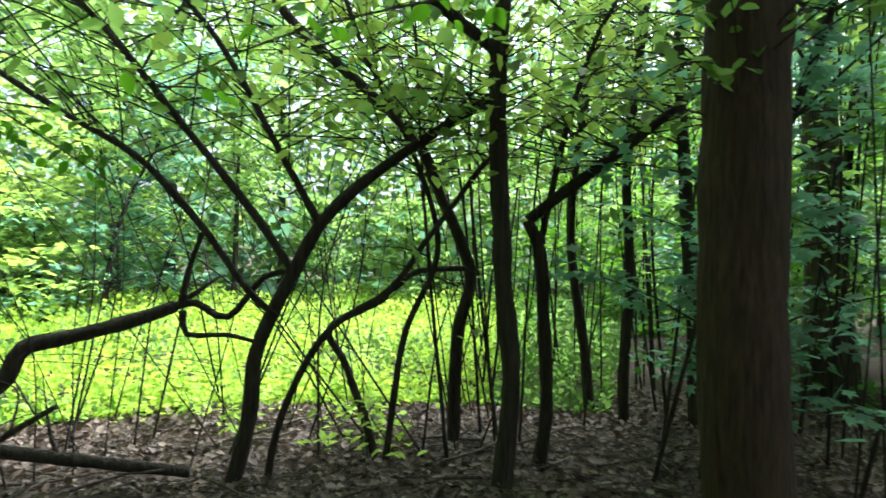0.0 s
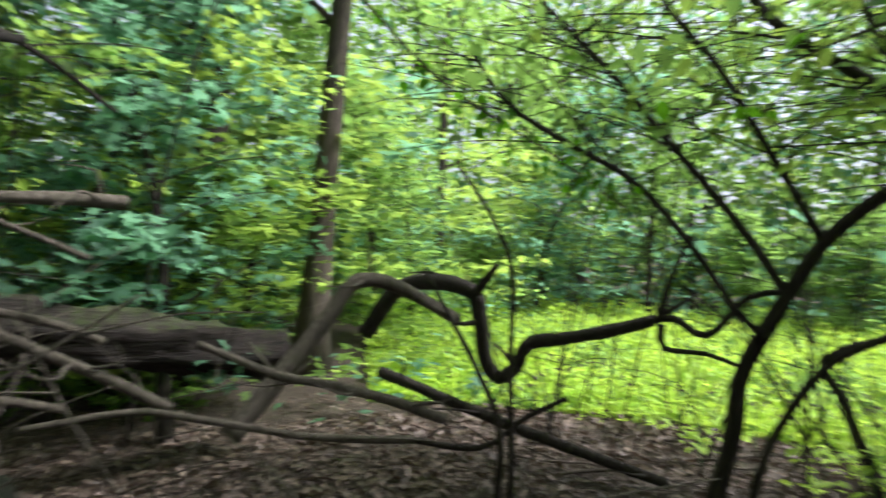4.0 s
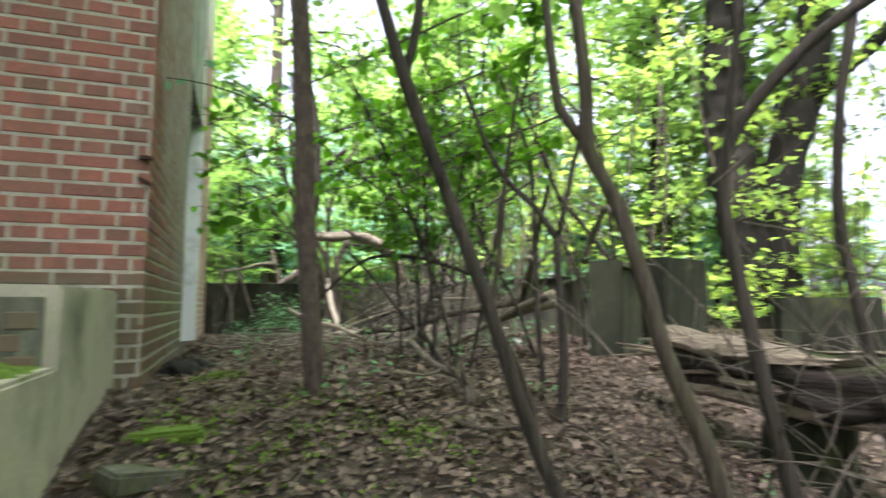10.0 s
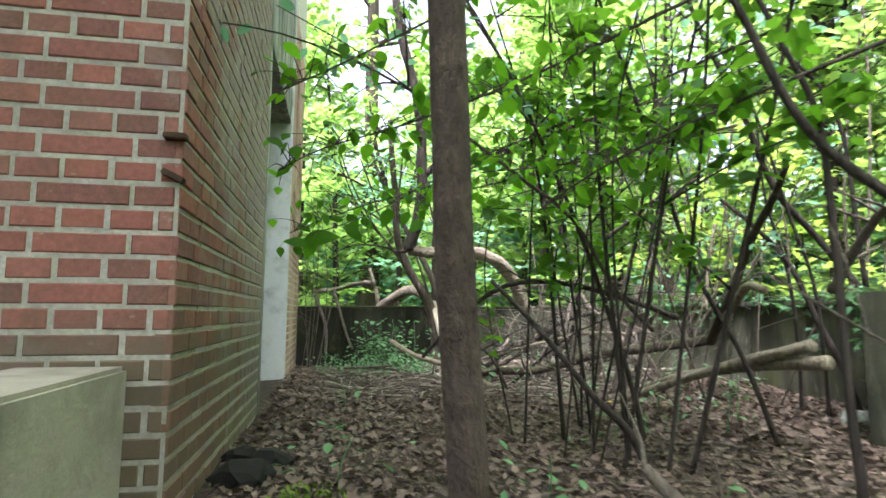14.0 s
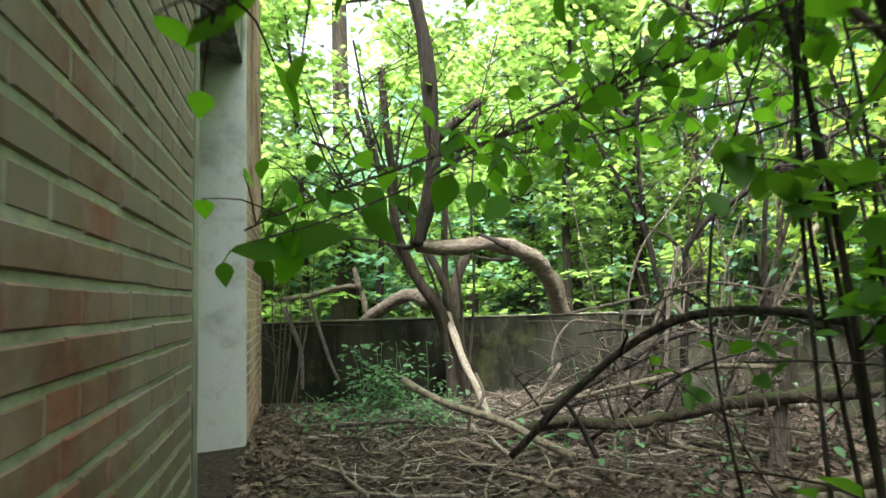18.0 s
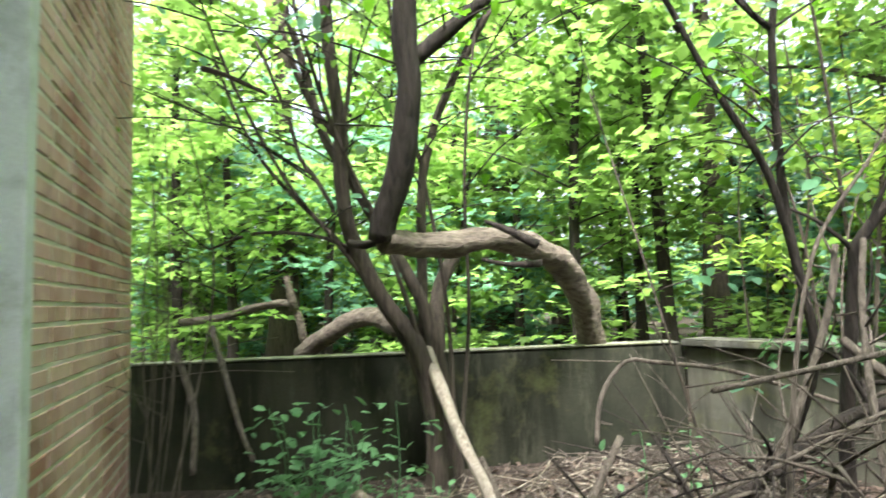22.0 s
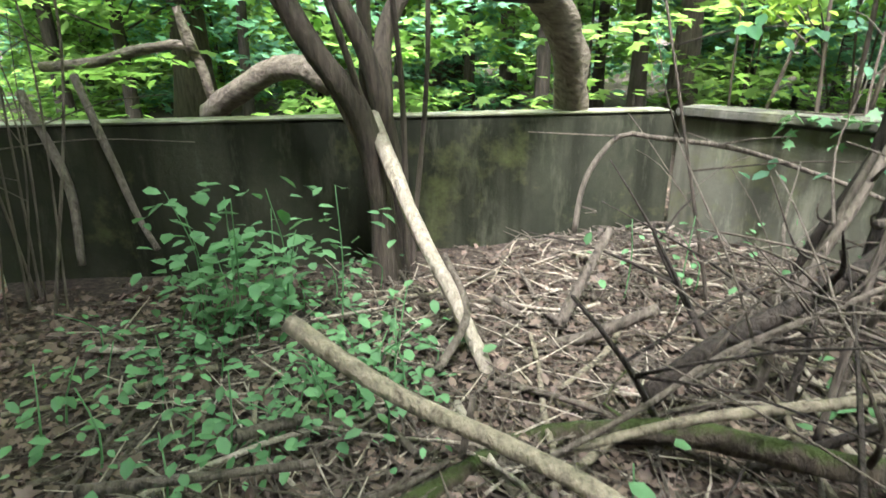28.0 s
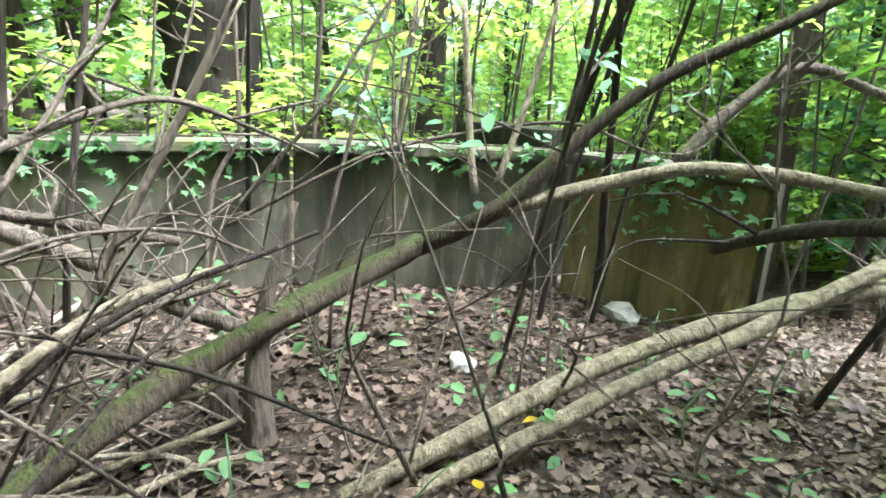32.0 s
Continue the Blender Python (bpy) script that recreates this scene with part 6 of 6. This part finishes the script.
def ground_sticks():
    """Loose dry sticks; the largest are things, the small ones one heap."""
    rng = np.random.default_rng(14)
    zones = ((0.5, 3.3, 2.6, 5.0, 85), (1.6, 4.4, -4.2, -0.8, 34), (0.2, 4.5, -9.2, -6.4, 60), (0.4, 2.4, -2.4, 1.5, 6))
    for x0, x1, y0, y1, n in zones:
        for _ in range(n):
            x, y, a, ln = rng.uniform(x0, x1), rng.uniform(y0, y1), rng.uniform(0, 6.28), rng.uniform(0.25, 0.9)
            pts = []
            for k in (-0.5, -0.1, 0.25, 0.5):
                px, py = x + math.cos(a) * ln * k + rng.normal(0, 0.02), y + math.sin(a) * ln * k + rng.normal(0, 0.02)
                pts.append((px, py, height(px, py) + 0.012 + rng.random() * 0.05))
            r = rng.uniform(0.005, 0.014)
            ob = tube("stick", pts, r, r * 0.6, (M_STICK, M_WOOD_PALE, M_POLE)[rng.integers(3)] if y > 2 else (M_STICK, M_BARK)[rng.integers(2)], None, None, 6, 0.09, 0.2)
            tagged(ob, "dry bare stick lying on dead leaves", "stick", "sticks on the ground")
    heaps = {False: ([], []), True: ([], [])}
    for x0, x1, y0, y1, n in zones:
        for i in range(n * 26):
            x, y, a, ln = rng.uniform(x0, x1), rng.uniform(y0, y1), rng.uniform(0, 6.28), rng.uniform(0.1, 0.4)
            v, f = heaps[y > 2.3 and i % 5 == 0]
            p = np.array([x, y, height(x, y) + 0.012])
            d = np.array([math.cos(a) * ln, math.sin(a) * ln, rng.uniform(-0.02, 0.07)])
            vv, ff = tube_data(np.array([p, p + d * 0.5 + rng.normal(0, 0.012, 3), p + d]), rng.uniform(0.002, 0.005) * (1.35 if y > 2.3 else 1.0), 0.0015, 4, 0.2, 0, 0, len(v))
            v += vv
            f += ff
    for pale, (v, f) in heaps.items():
        tagged(link_mesh("twig_litter", v, f, M_WOOD_PALE if pale else M_STICK), ("small dry twigs strewn over the leaves", "bleached thin twigs strewn over the leaves")[pale], "twigs", kind="stuff")


ground_sticks()


def thicket(name, label, count, spot, seed, mat, r=(0.006, 0.016), tall=(1.6, 3.4), lean=0.7, leaf=None, leaf_size=0.07, per=16, low=0.9):
    """Thin crossing stems, each a thing, on ground given by spot(rng)."""
    rng = np.random.default_rng(seed)
    for _ in range(count):
        x, y = spot(rng)
        g = height(x, y)
        t = rng.uniform(*tall)
        a = rng.uniform(0, 6.28)
        k = rng.uniform(0.1, 1.0) * lean
        top = np.array([x + math.cos(a) * k * t, y + math.sin(a) * k * t, g + t])
        mid = np.array([x, y, g]) * 0.5 + top * 0.5 + np.array([rng.normal(0, 0.12), rng.normal(0, 0.12), 0.12])
        rr = rng.uniform(*r)
        ctrl = [(x, y, g - 0.05), tuple(mid), tuple(top)]
        ob = tube(name, ctrl, rr, rr * 0.4, mat, None, None, 6, 0.12, 0.18)
        tagged(ob, label, name.replace("_", " "), "thicket stems")
        line = curve_points(ctrl, 0.1)
        for _ in range(3):
            p = line[rng.integers(len(line) // 4, len(line) - 1)] - np.array(ctrl[0])
            d = np.array([rng.normal(), rng.normal(), abs(rng.normal()) * 0.7])
            d = d / np.linalg.norm(d) * rng.uniform(0.3, 0.9)
            v, f = tube_data(curve_points([p, p + d * 0.5 + [0, 0, 0.03], p + d], 0.12), rr * 0.5, 0.002, 4, 0.1)
            link_mesh("twig", v, f, mat, ob, smooth_shade=True)
            if leaf:
                lc = [p + d * rng.uniform(0.2, 1.05) + rng.normal(0, 0.05, 3) for _ in range(per)]
                new("leaves", leaves_mesh("leaves", lc, rng.uniform(0.7, 1.3, per) * leaf_size, rng, leaf)).parent = ob


def ring(cx, cy, r0, r1, h0, h1):
    def spot(rng):
        h, r = math.radians(rng.uniform(h0, h1)), rng.uniform(r0, r1)
        return cx - r * math.sin(h), cy + r * math.cos(h)
    return spot


def patch(x0, x1, y0, y1):
    return lambda rng: (rng.uniform(x0, x1), rng.uniform(y0, y1))


thicket("thicket_stem", "thin dark stem in a dense thicket", 62, ring(0.7, -4.5, 3.9, 7.5, -196, -160), 41, M_BARK_DARK, (0.006, 0.018), (3.0, 5.2), 0.25, M_LEAF, 0.08, 12)
thicket("thicket_stem", "thin dark stem in a dense thicket", 44, ring(0.7, -4.5, 3.9, 5.6, -166, -122), 42, M_BARK_DARK, (0.004, 0.010), (1.2, 3.6), 0.9)
thicket("thicket_stem", "thin grey stem by the garden wall", 8, patch(2.7, 3.6, 1.4, 4.4), 43, M_BARK, (0.005, 0.012), (1.2, 2.8), 0.6, M_LEAF_BLUE, 0.06, 10)
thicket("thicket_stem", "thin dark stem behind the fallen trunk", 40, patch(4.6, 9.0, -4.5, 1.0), 44, M_BARK_DARK, (0.008, 0.02), (2.4, 4.6), 0.3, M_LEAF_YELLOW, 0.075, 22)
# lit leaf colour brightens the growth behind the wall
thicket("thicket_stem", "thin stem behind the garden wall", 40, patch(4.3, 9.0, 0.5, 7.5), 45, M_BARK, (0.008, 0.02), (2.4, 4.8), 0.25, M_LEAF_YELLOW, 0.09, 26)
thicket("shrub_stem", "thin dark crossing stem of a leafy shrub", 7, patch(1.3, 1.9, 0.5, 1.3), 57, M_BARK_DARK, (0.004, 0.009), (1.5, 2.7), 0.22, M_LEAF_DARK, 0.06, 7)
thicket("climbing_vine", "thin pale vine stem climbing by the brick wall", 8, patch(0.06, 0.4, 5.2, 5.6), 54, M_STICK, (0.005, 0.011), (1.2, 2.6), 0.12)
thicket("dead_twig", "grey dead twig tangled by the fallen trunk", 40, patch(2.3, 4.0, -3.6, -1.2), 47, M_STICK, (0.004, 0.011), (0.5, 1.5), 1.1)
thicket("brushwood_branch", "dark dead branch in a heap of brushwood", 6, patch(1.9, 3.2, 1.8, 4.0), 51, M_STICK, (0.006, 0.016), (0.25, 0.62), 2.4)
thicket("brushwood_branch", "grey-brown dead branch in a heap of brushwood", 5, patch(1.8, 3.3, 1.4, 4.0), 52, M_STICK, (0.005, 0.012), (0.25, 0.6), 2.2)
thicket("brushwood_branch", "dark dead branch in a heap of brushwood", 5, patch(1.9, 2.6, 2.9, 3.9), 55, M_BARK_DARK, (0.008, 0.018), (0.3, 0.65), 2.2)
thicket("leafy_shrub", "slender shrub with dense dark leaves by the path", 9, patch(1.45, 1.95, 0.4, 1.4), 56, M_BARK_DARK, (0.007, 0.014), (2.2, 3.4), 0.3, M_LEAF_DARK, 0.085, 46)
thicket("brushwood_branch", "grey dead branch heaped over the fallen trunk", 34, patch(2.2, 4.2, -4.6, -1.0), 53, M_STICK, (0.005, 0.012), (0.4, 1.3), 1.3)
thicket("dead_twig", "grey dead twig tangled in the brushwood", 16, patch(2.4, 3.5, 1.6, 3.8), 48, M_STICK, (0.004, 0.009), (0.3, 0.8), 1.2)


# ---- herbs ----
def herb(x, y, tall, n, seed, leaf=0.06, mat=None):
    rng = np.random.default_rng(seed)
    g = height(x, y)
    ob = tube("herb", [(x, y, g - 0.02), (x + 0.02, y, g + tall * 0.5), (x + rng.normal(0, 0.05), y + rng.normal(0, 0.05), g + tall)], 0.004, 0.002, M_HERB, None, None, 5, 0.06, 0.05)
    lc = [np.array([rng.normal(0, 0.10), rng.normal(0, 0.10), tall * rng.uniform(0.3, 1.05)]) for _ in range(n)]
    new("leaves", leaves_mesh("leaves", lc, rng.uniform(0.6, 1.3, n) * leaf, rng, mat or M_HERB, 0.1, 0.85)).parent = ob
    tagged(ob, "pale green woodland herb with soft leaves", "herb", "woodland herbs")


def herbs():
    rng = random.Random(6)
    for i in range(44):
        herb(rng.uniform(0.35, 1.6), rng.uniform(3.8, 5.0), rng.uniform(0.10, 0.26), 18, i, 0.042)
    for i in range(12):
        herb(rng.gauss(1.05, 0.15), rng.gauss(4.75, 0.12), rng.uniform(0.3, 0.6), 22, 100 + i, 0.07)
    for i in range(20):
        herb(rng.uniform(2.4, 3.7), rng.uniform(0.7, 4.3), rng.uniform(0.1, 0.45), 9, 200 + i, 0.045)
    for i in range(15):
        herb(rng.uniform(0.4, 3.0), rng.uniform(-2.0, 2.4), rng.uniform(0.06, 0.2), 8, 300 + i, 0.05)
    for i in range(40):
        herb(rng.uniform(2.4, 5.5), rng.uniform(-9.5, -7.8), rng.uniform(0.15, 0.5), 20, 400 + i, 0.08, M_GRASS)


herbs()
for i, (x, y) in enumerate(((1.75, 3.05), (1.95, 2.75), (1.6, 3.3), (2.2, 2.2), (2.6, 1.9), (2.9, 2.3), (3.1, 1.7), (3.3, 2.0), (2.75, 2.9), (3.4, 2.7))):
    herb(x, y, 0.22, 8, 500 + i, 0.058)


# ---- ivy over the wall copings ----
def ivy(a, b, drop, n, seed):
    rng = np.random.default_rng(seed)
    a, b = np.array(a), np.array(b)
    ctrl = [tuple(a + (b - a) * k + np.array([rng.normal(0, 0.02), rng.normal(0, 0.02), 0.018 + 0.012 * rng.random()])) for k in np.linspace(0, 1, 6)]
    ob = tube("ivy", ctrl, 0.005, 0.003, M_STICK, None, None, 5, 0.08, 0.1)
    side = np.array([b[1] - a[1], a[0] - b[0], 0.0])
    side = side / np.linalg.norm(side)
    lc = []
    for _ in range(n):
        k, hang = rng.random(), rng.random() ** 2 * drop
        lc.append(a + (b - a) * k - side * -(0.02 + 0.05 * rng.random()) + np.array([0, 0, 0.05 * rng.random() - hang]) - np.array(ctrl[0]))
    new("leaves", leaves_mesh("leaves", lc, rng.uniform(0.035, 0.075, n), rng, M_HERB, 0.5, 0.6, True)).parent = ob
    tagged(ob, "green ivy trailing over the wall coping", "ivy", "ivy on the wall")


for i, (a, b, drop, n) in enumerate((((3.36, 4.3, 1.58), (3.56, 3.5, 1.58), 0.12, 60), ((3.56, 3.4, 1.58), (3.78, 2.5, 1.58), 0.22, 110), ((3.80, 2.3, 1.58), (3.72, 1.3, 1.58), 0.12, 60), ((3.64, 1.10, 1.58), (3.05, 0.60, 1.58), 0.35, 120))):
    ivy(a, b, drop, n, 80 + i)


# ---- moss patches ----
def moss_patch(x, y, r, seed):
    rng = random.Random(seed)
    bm = bmesh.new()
    bmesh.ops.create_circle(bm, cap_ends=True, segments=18, radius=1.0)
    bmesh.ops.inset_region(bm, faces=bm.faces[:], thickness=0.35)
    bmesh.ops.inset_region(bm, faces=[f for f in bm.faces if len(f.verts) == 18], thickness=0.3)
    for v in bm.verts:
        k = math.hypot(v.co.x, v.co.y)
        a = math.atan2(v.co.y, v.co.x)
        s = r * (1 + 0.35 * noise.noise((math.cos(a) * 1.4 + seed, math.sin(a) * 1.4, 0)))
        px, py = v.co.x * s, v.co.y * s * 0.7
        v.co = Vector((px, py, height(x + px, y + py) - height(x, y) + 0.04 * (1 - k) + (0.016 if k < 0.95 else -0.012) + 0.012 * noise.noise((px * 25, py * 25, seed))))
    ob = part("moss_patch", bm, M_MOSS, None, "", (x, y, height(x, y)))
    tagged(ob, "green moss patch on the woodland floor", "moss", "moss patches")


for i, (x, y, r) in enumerate(((0.75, -0.72, 0.22), (0.55, -1.0, 0.28), (0.25, -1.2, 0.2), (0.95, -1.35, 0.18), (1.25, -1.05, 0.16), (0.3, -0.5, 0.25), (0.6, -1.6, 0.16), (0.18, 0.1, 0.2), (1.5, -0.6, 0.15), (0.85, -0.5, 0.12), (0.62, -1.25, 0.14), (0.4, -0.85, 0.16), (1.05, -0.8, 0.1), (0.8, -1.7, 0.1), (1.1, 4.2, 0.1), (2.0, 4.0, 0.12), (1.7, 3.6, 0.09), (2.4, 3.9, 0.1))):
    moss_patch(x, y, r, i)

def moss_cover():
    rng = np.random.default_rng(61)
    lc = []
    for x, y, r in ((0.75, -0.75, 0.28), (0.5, -1.15, 0.3), (1.15, -0.9, 0.22), (0.3, -0.7, 0.2), (0.55, -1.7, 0.18), (1.0, -1.5, 0.2), (0.35, 0.2, 0.15)):
        for _ in range(330):
            a, b = rng.normal(0, r * 0.6), rng.normal(0, r * 0.6)
            if noise.noise(((x + a) * 5, (y + b) * 5, 2)) > -0.12:
                lc.append((x + a, y + b, height(x + a, y + b) + 0.008 + 0.02 * rng.random()))
    ob = new("moss_cover", leaves_mesh("moss_cover", lc, rng.uniform(0.012, 0.028, len(lc)), rng, M_MOSS, -0.4, 0.4))
    tagged(ob, "thin green moss growing through dead leaves", "moss", kind="stuff")


moss_cover()

# loose stones and debris
def stone(x, y, s, mat, label, seed, name="stone"):
    bm = bmesh.new()
    bmesh.ops.create_icosphere(bm, subdivisions=2, radius=1.0)
    for v in bm.verts:
        v.co *= 1 + 0.35 * noise.noise(v.co * 1.3 + Vector((seed, 0, 0)))
        v.co = Vector((v.co.x * s, v.co.y * s * 0.8, v.co.z * s * 0.55))
    ob = part(name, bm, mat, None, "", (x, y, height(x, y) + s * 0.25))
    tagged(ob, label, "stone")


stone(3.0, 1.85, 0.06, M_STONE, "small white stone on dead leaves", 1)
stone(3.35, 1.0, 0.10, M_CONC, "grey stone lump near the wall", 2)
block("flat mossy slab lying by the stair", (0.16, -1.0, height(0.16, -1.0) - 0.04), (0.26, 0.18, 0.07), 30, M_CONC_DARK, 8)
block("flat mossy slab lying by the stair", (0.22, -0.72, height(0.22, -0.72) - 0.04), (0.3, 0.16, 0.06), -20, M_MOSS, -5)
block("narrow broken slab sunk in the leaves", (1.42, -1.45, height(1.42, -1.45) - 0.03), (0.12, 0.34, 0.08), 35, M_CONC_DARK, 4)
for i, (x, y, s) in enumerate(((0.14, 0.52, 0.11), (0.22, 0.72, 0.09), (0.1, 0.8, 0.08))):
    stone(x, y, s, M_VOID, "charred dark lump against the brick wall", 5 + i, "charred_lump")


# ---- the leafy branches over the path ----
def big_leaf(seed):
    rng = random.Random(seed)
    n = 17
    left, right, mid = [], [], []
    for i in range(n + 1):
        t = i / n
        w = 0.36 * math.sin(math.pi * min(1, t ** 0.8)) * (1 - 0.25 * t) * (1 + (0.05 if i % 2 else -0.03))
        zc = -0.16 * t * t
        mid.append((t, 0, zc))
        left.append((t, w, zc + 0.10 * w))
        right.append((t, -w, zc + 0.10 * w))
    v = mid + left + right
    f = []
    m = n + 1
    for i in range(n):
        f.append((i, i + 1, m + i + 1, m + i))
        f.append((i + 1, i, 2 * m + i, 2 * m + i + 1))
    me = bpy.data.meshes.new("leaf")
    me.from_pydata(v, [], f)
    me.polygons.foreach_set("use_smooth", [True] * len(me.polygons))
    me.materials.append(M_LEAF_BIG)
    return me


BIG_LEAVES = [big_leaf(i) for i in range(4)]
FALLEN_LEAF = big_leaf(9)
FALLEN_LEAF.materials[0] = M_LEAF_FALLEN
for i, (x, y) in enumerate(((2.34, 1.99), (2.62, 1.72), (2.1, 3.2), (0.62, -2.1), (0.75, -2.3), (0.5, -2.45))):
    lf = new("fallen_leaf", FALLEN_LEAF)
    lf.matrix_basis = Matrix.Translation((x, y, height(x, y) + 0.03)) @ Matrix.Rotation(i * 1.7, 4, "Z") @ Matrix.Rotation(0.12, 4, "X") @ Matrix.Scale(0.05, 4)
    tagged(lf, "small yellow leaf lying on brown dead leaves", "leaf", "yellow fallen leaves")


def leafy_branch(ctrl, count, seed, size=(0.06, 0.10), low=0.0):
    rng = random.Random(seed)
    ob = tube("leafy_branch", ctrl, 0.008, 0.003, M_BARK, None, None, 6, 0.06, 0.1)
    tagged(ob, "drooping branch with large green leaves", "branch", "branches over the path")
    line = curve_points(ctrl, 0.03) - np.array(ctrl[0])
    for _ in range(count):
        k = rng.uniform(0.15, 1.0)
        p = Vector(line[min(len(line) - 1, int(k * (len(line) - 1)))])
        off = Vector((rng.gauss(0, 0.09), rng.gauss(0, 0.09), rng.gauss(0.02, 0.06)))
        q = p + off
        if q.z + ctrl[0][2] < low:
            continue
        v, f = tube_data(curve_points([np.array(p), np.array(p + off * 0.5 + Vector((0, 0, 0.02))), np.array(q)], 0.05), 0.003, 0.0015, 4, 0.0)
        tw = link_mesh("twig", v, f, M_BARK, ob)
        lf = new("leaf", BIG_LEAVES[rng.randrange(4)])
        s = rng.uniform(*size)
        lf.matrix_basis = Matrix.Translation(q) @ Euler((rng.gauss(0, 0.5), rng.uniform(0.2, 1.1), rng.uniform(0, 6.28))).to_matrix().to_4x4() @ Matrix.Scale(s, 4)
        lf.parent = tw


leafy_branch([(2.1, 1.0, 2.65), (1.5, 1.25, 2.42), (1.0, 1.5, 2.22), (0.65, 1.62, 2.12), (0.35, 1.6, 2.0), (0.2, 1.55, 1.92)], 110, 3, (0.055, 0.09), 1.9)
leafy_branch([(1.9, 0.1, 2.75), (1.3, 0.45, 2.5), (0.8, 0.65, 2.32), (0.4, 0.75, 2.2), (0.2, 0.8, 2.1)], 110, 5, (0.06, 0.10), 2.0)
leafy_branch([(1.6, -0.3, 2.9), (1.0, 0.1, 2.65), (0.5, 0.3, 2.42), (0.25, 0.35, 2.3)], 80, 7, (0.05, 0.09), 2.05)
leafy_branch([(2.6, 1.9, 2.6), (1.9, 1.9, 2.45), (1.3, 1.95, 2.3), (0.9, 1.9, 2.2)], 80, 9, (0.07, 0.11), 2.05)
leafy_branch([(2.6, 0.9, 2.5), (2.0, 0.7, 2.3), (1.5, 0.6, 2.15), (1.1, 0.65, 2.1)], 80, 11, (0.06, 0.10), 1.9)
leafy_branch([(2.4, 0.3, 2.75), (1.9, 0.6, 2.55), (1.5, 0.9, 2.4), (1.2, 1.1, 2.3)], 90, 17, (0.05, 0.085), 2.0)
leafy_branch([(2.8, 1.4, 2.95), (2.2, 1.5, 2.75), (1.7, 1.5, 2.55), (1.4, 1.6, 2.45)], 90, 19, (0.05, 0.085), 2.1)
leafy_branch([(2.2, -0.4, 2.35), (1.8, 0.0, 2.2), (1.5, 0.3, 2.05), (1.3, 0.5, 1.9)], 80, 21, (0.045, 0.08), 1.7)
leafy_branch([(-0.4, -7.0, 2.4), (0.6, -6.6, 2.2), (1.8, -6.4, 2.1), (2.5, -6.3, 1.9)], 60, 13, (0.06, 0.10))
leafy_branch([(3.2, -5.0, 2.5), (3.4, -5.6, 2.2), (3.3, -6.2, 1.9), (3.1, -6.6, 1.6)], 70, 15, (0.06, 0.10))

# large leaves hanging closest to the path
def hanging_spray():
    ctrl = [(1.55, 1.75, 2.55), (1.05, 1.72, 2.30), (0.72, 1.68, 2.10), (0.52, 1.62, 2.00), (0.38, 1.56, 1.94), (0.18, 1.55, 1.88)]
    ob = tube("leafy_branch", ctrl, 0.008, 0.002, M_BARK, None, None, 6, 0.05, 0.1)
    tagged(ob, "drooping branch tip with broad toothed leaves", "branch", "branches over the path")
    o = Vector(ctrl[0])
    line = [Vector(p) for p in curve_points(ctrl, 0.03)]
    for i, (a, b) in enumerate(HANGING_LEAVES):
        a, b = Vector(a), Vector(b)
        root = min(line, key=lambda p: (p - a).length)
        v, f = tube_data(np.array([root - o, (root + a) / 2 - o + Vector((0, 0, 0.006)), a - o]), 0.0022, 0.0013, 5, 0.0)
        stalk = link_mesh("stalk", v, f, M_LEAF_BIG, ob)
        ax = (b - a).normalized()
        up = (Vector((0.1 * (i % 3 - 1), -0.75, 0.65)) - ax * ax.dot(Vector((0.1 * (i % 3 - 1), -0.75, 0.65)))).normalized()
        rot = Matrix((ax, up.cross(ax), up)).transposed().to_4x4()
        lf = new("leaf", BIG_LEAVES[i % 4])
        lf.matrix_basis = Matrix.Translation(a - o) @ rot @ Matrix.Scale((b - a).length, 4)
        lf.parent = stalk


HANGING_LEAVES = [((0.26, 1.76, 1.90), (0.48, 1.69, 1.95)),
                  ((0.33, 1.73, 1.91), (0.275, 1.725, 1.785)),
                  ((0.51, 1.69, 2.00), (0.635, 1.70, 1.905)),
                  ((0.53, 1.76, 2.08), (0.60, 1.73, 1.99)),
                  ((0.61, 1.68, 2.04), (0.68, 1.65, 1.98)),
                  ((0.50, 1.64, 2.02), (0.41, 1.61, 2.03)),
                  ((0.79, 1.70, 2.11), (0.73, 1.67, 1.99)),
                  ((0.24, 1.59, 1.98), (0.32, 1.56, 1.94)),
                  ((0.30, 1.59, 1.87), (0.20, 1.56, 1.87)),
                  ((0.29, 1.54, 1.86), (0.17, 1.52, 1.88)),
                  ((0.23, 1.58, 1.85), (0.27, 1.55, 1.79)),
                  ((0.15, 1.55, 1.84), (0.16, 1.52, 1.78)),
                  ((0.91, 1.78, 2.11), (0.86, 1.75, 2.02)),
                  ((1.00, 1.78, 2.06), (0.91, 1.75, 1.98))]
hanging_spray()

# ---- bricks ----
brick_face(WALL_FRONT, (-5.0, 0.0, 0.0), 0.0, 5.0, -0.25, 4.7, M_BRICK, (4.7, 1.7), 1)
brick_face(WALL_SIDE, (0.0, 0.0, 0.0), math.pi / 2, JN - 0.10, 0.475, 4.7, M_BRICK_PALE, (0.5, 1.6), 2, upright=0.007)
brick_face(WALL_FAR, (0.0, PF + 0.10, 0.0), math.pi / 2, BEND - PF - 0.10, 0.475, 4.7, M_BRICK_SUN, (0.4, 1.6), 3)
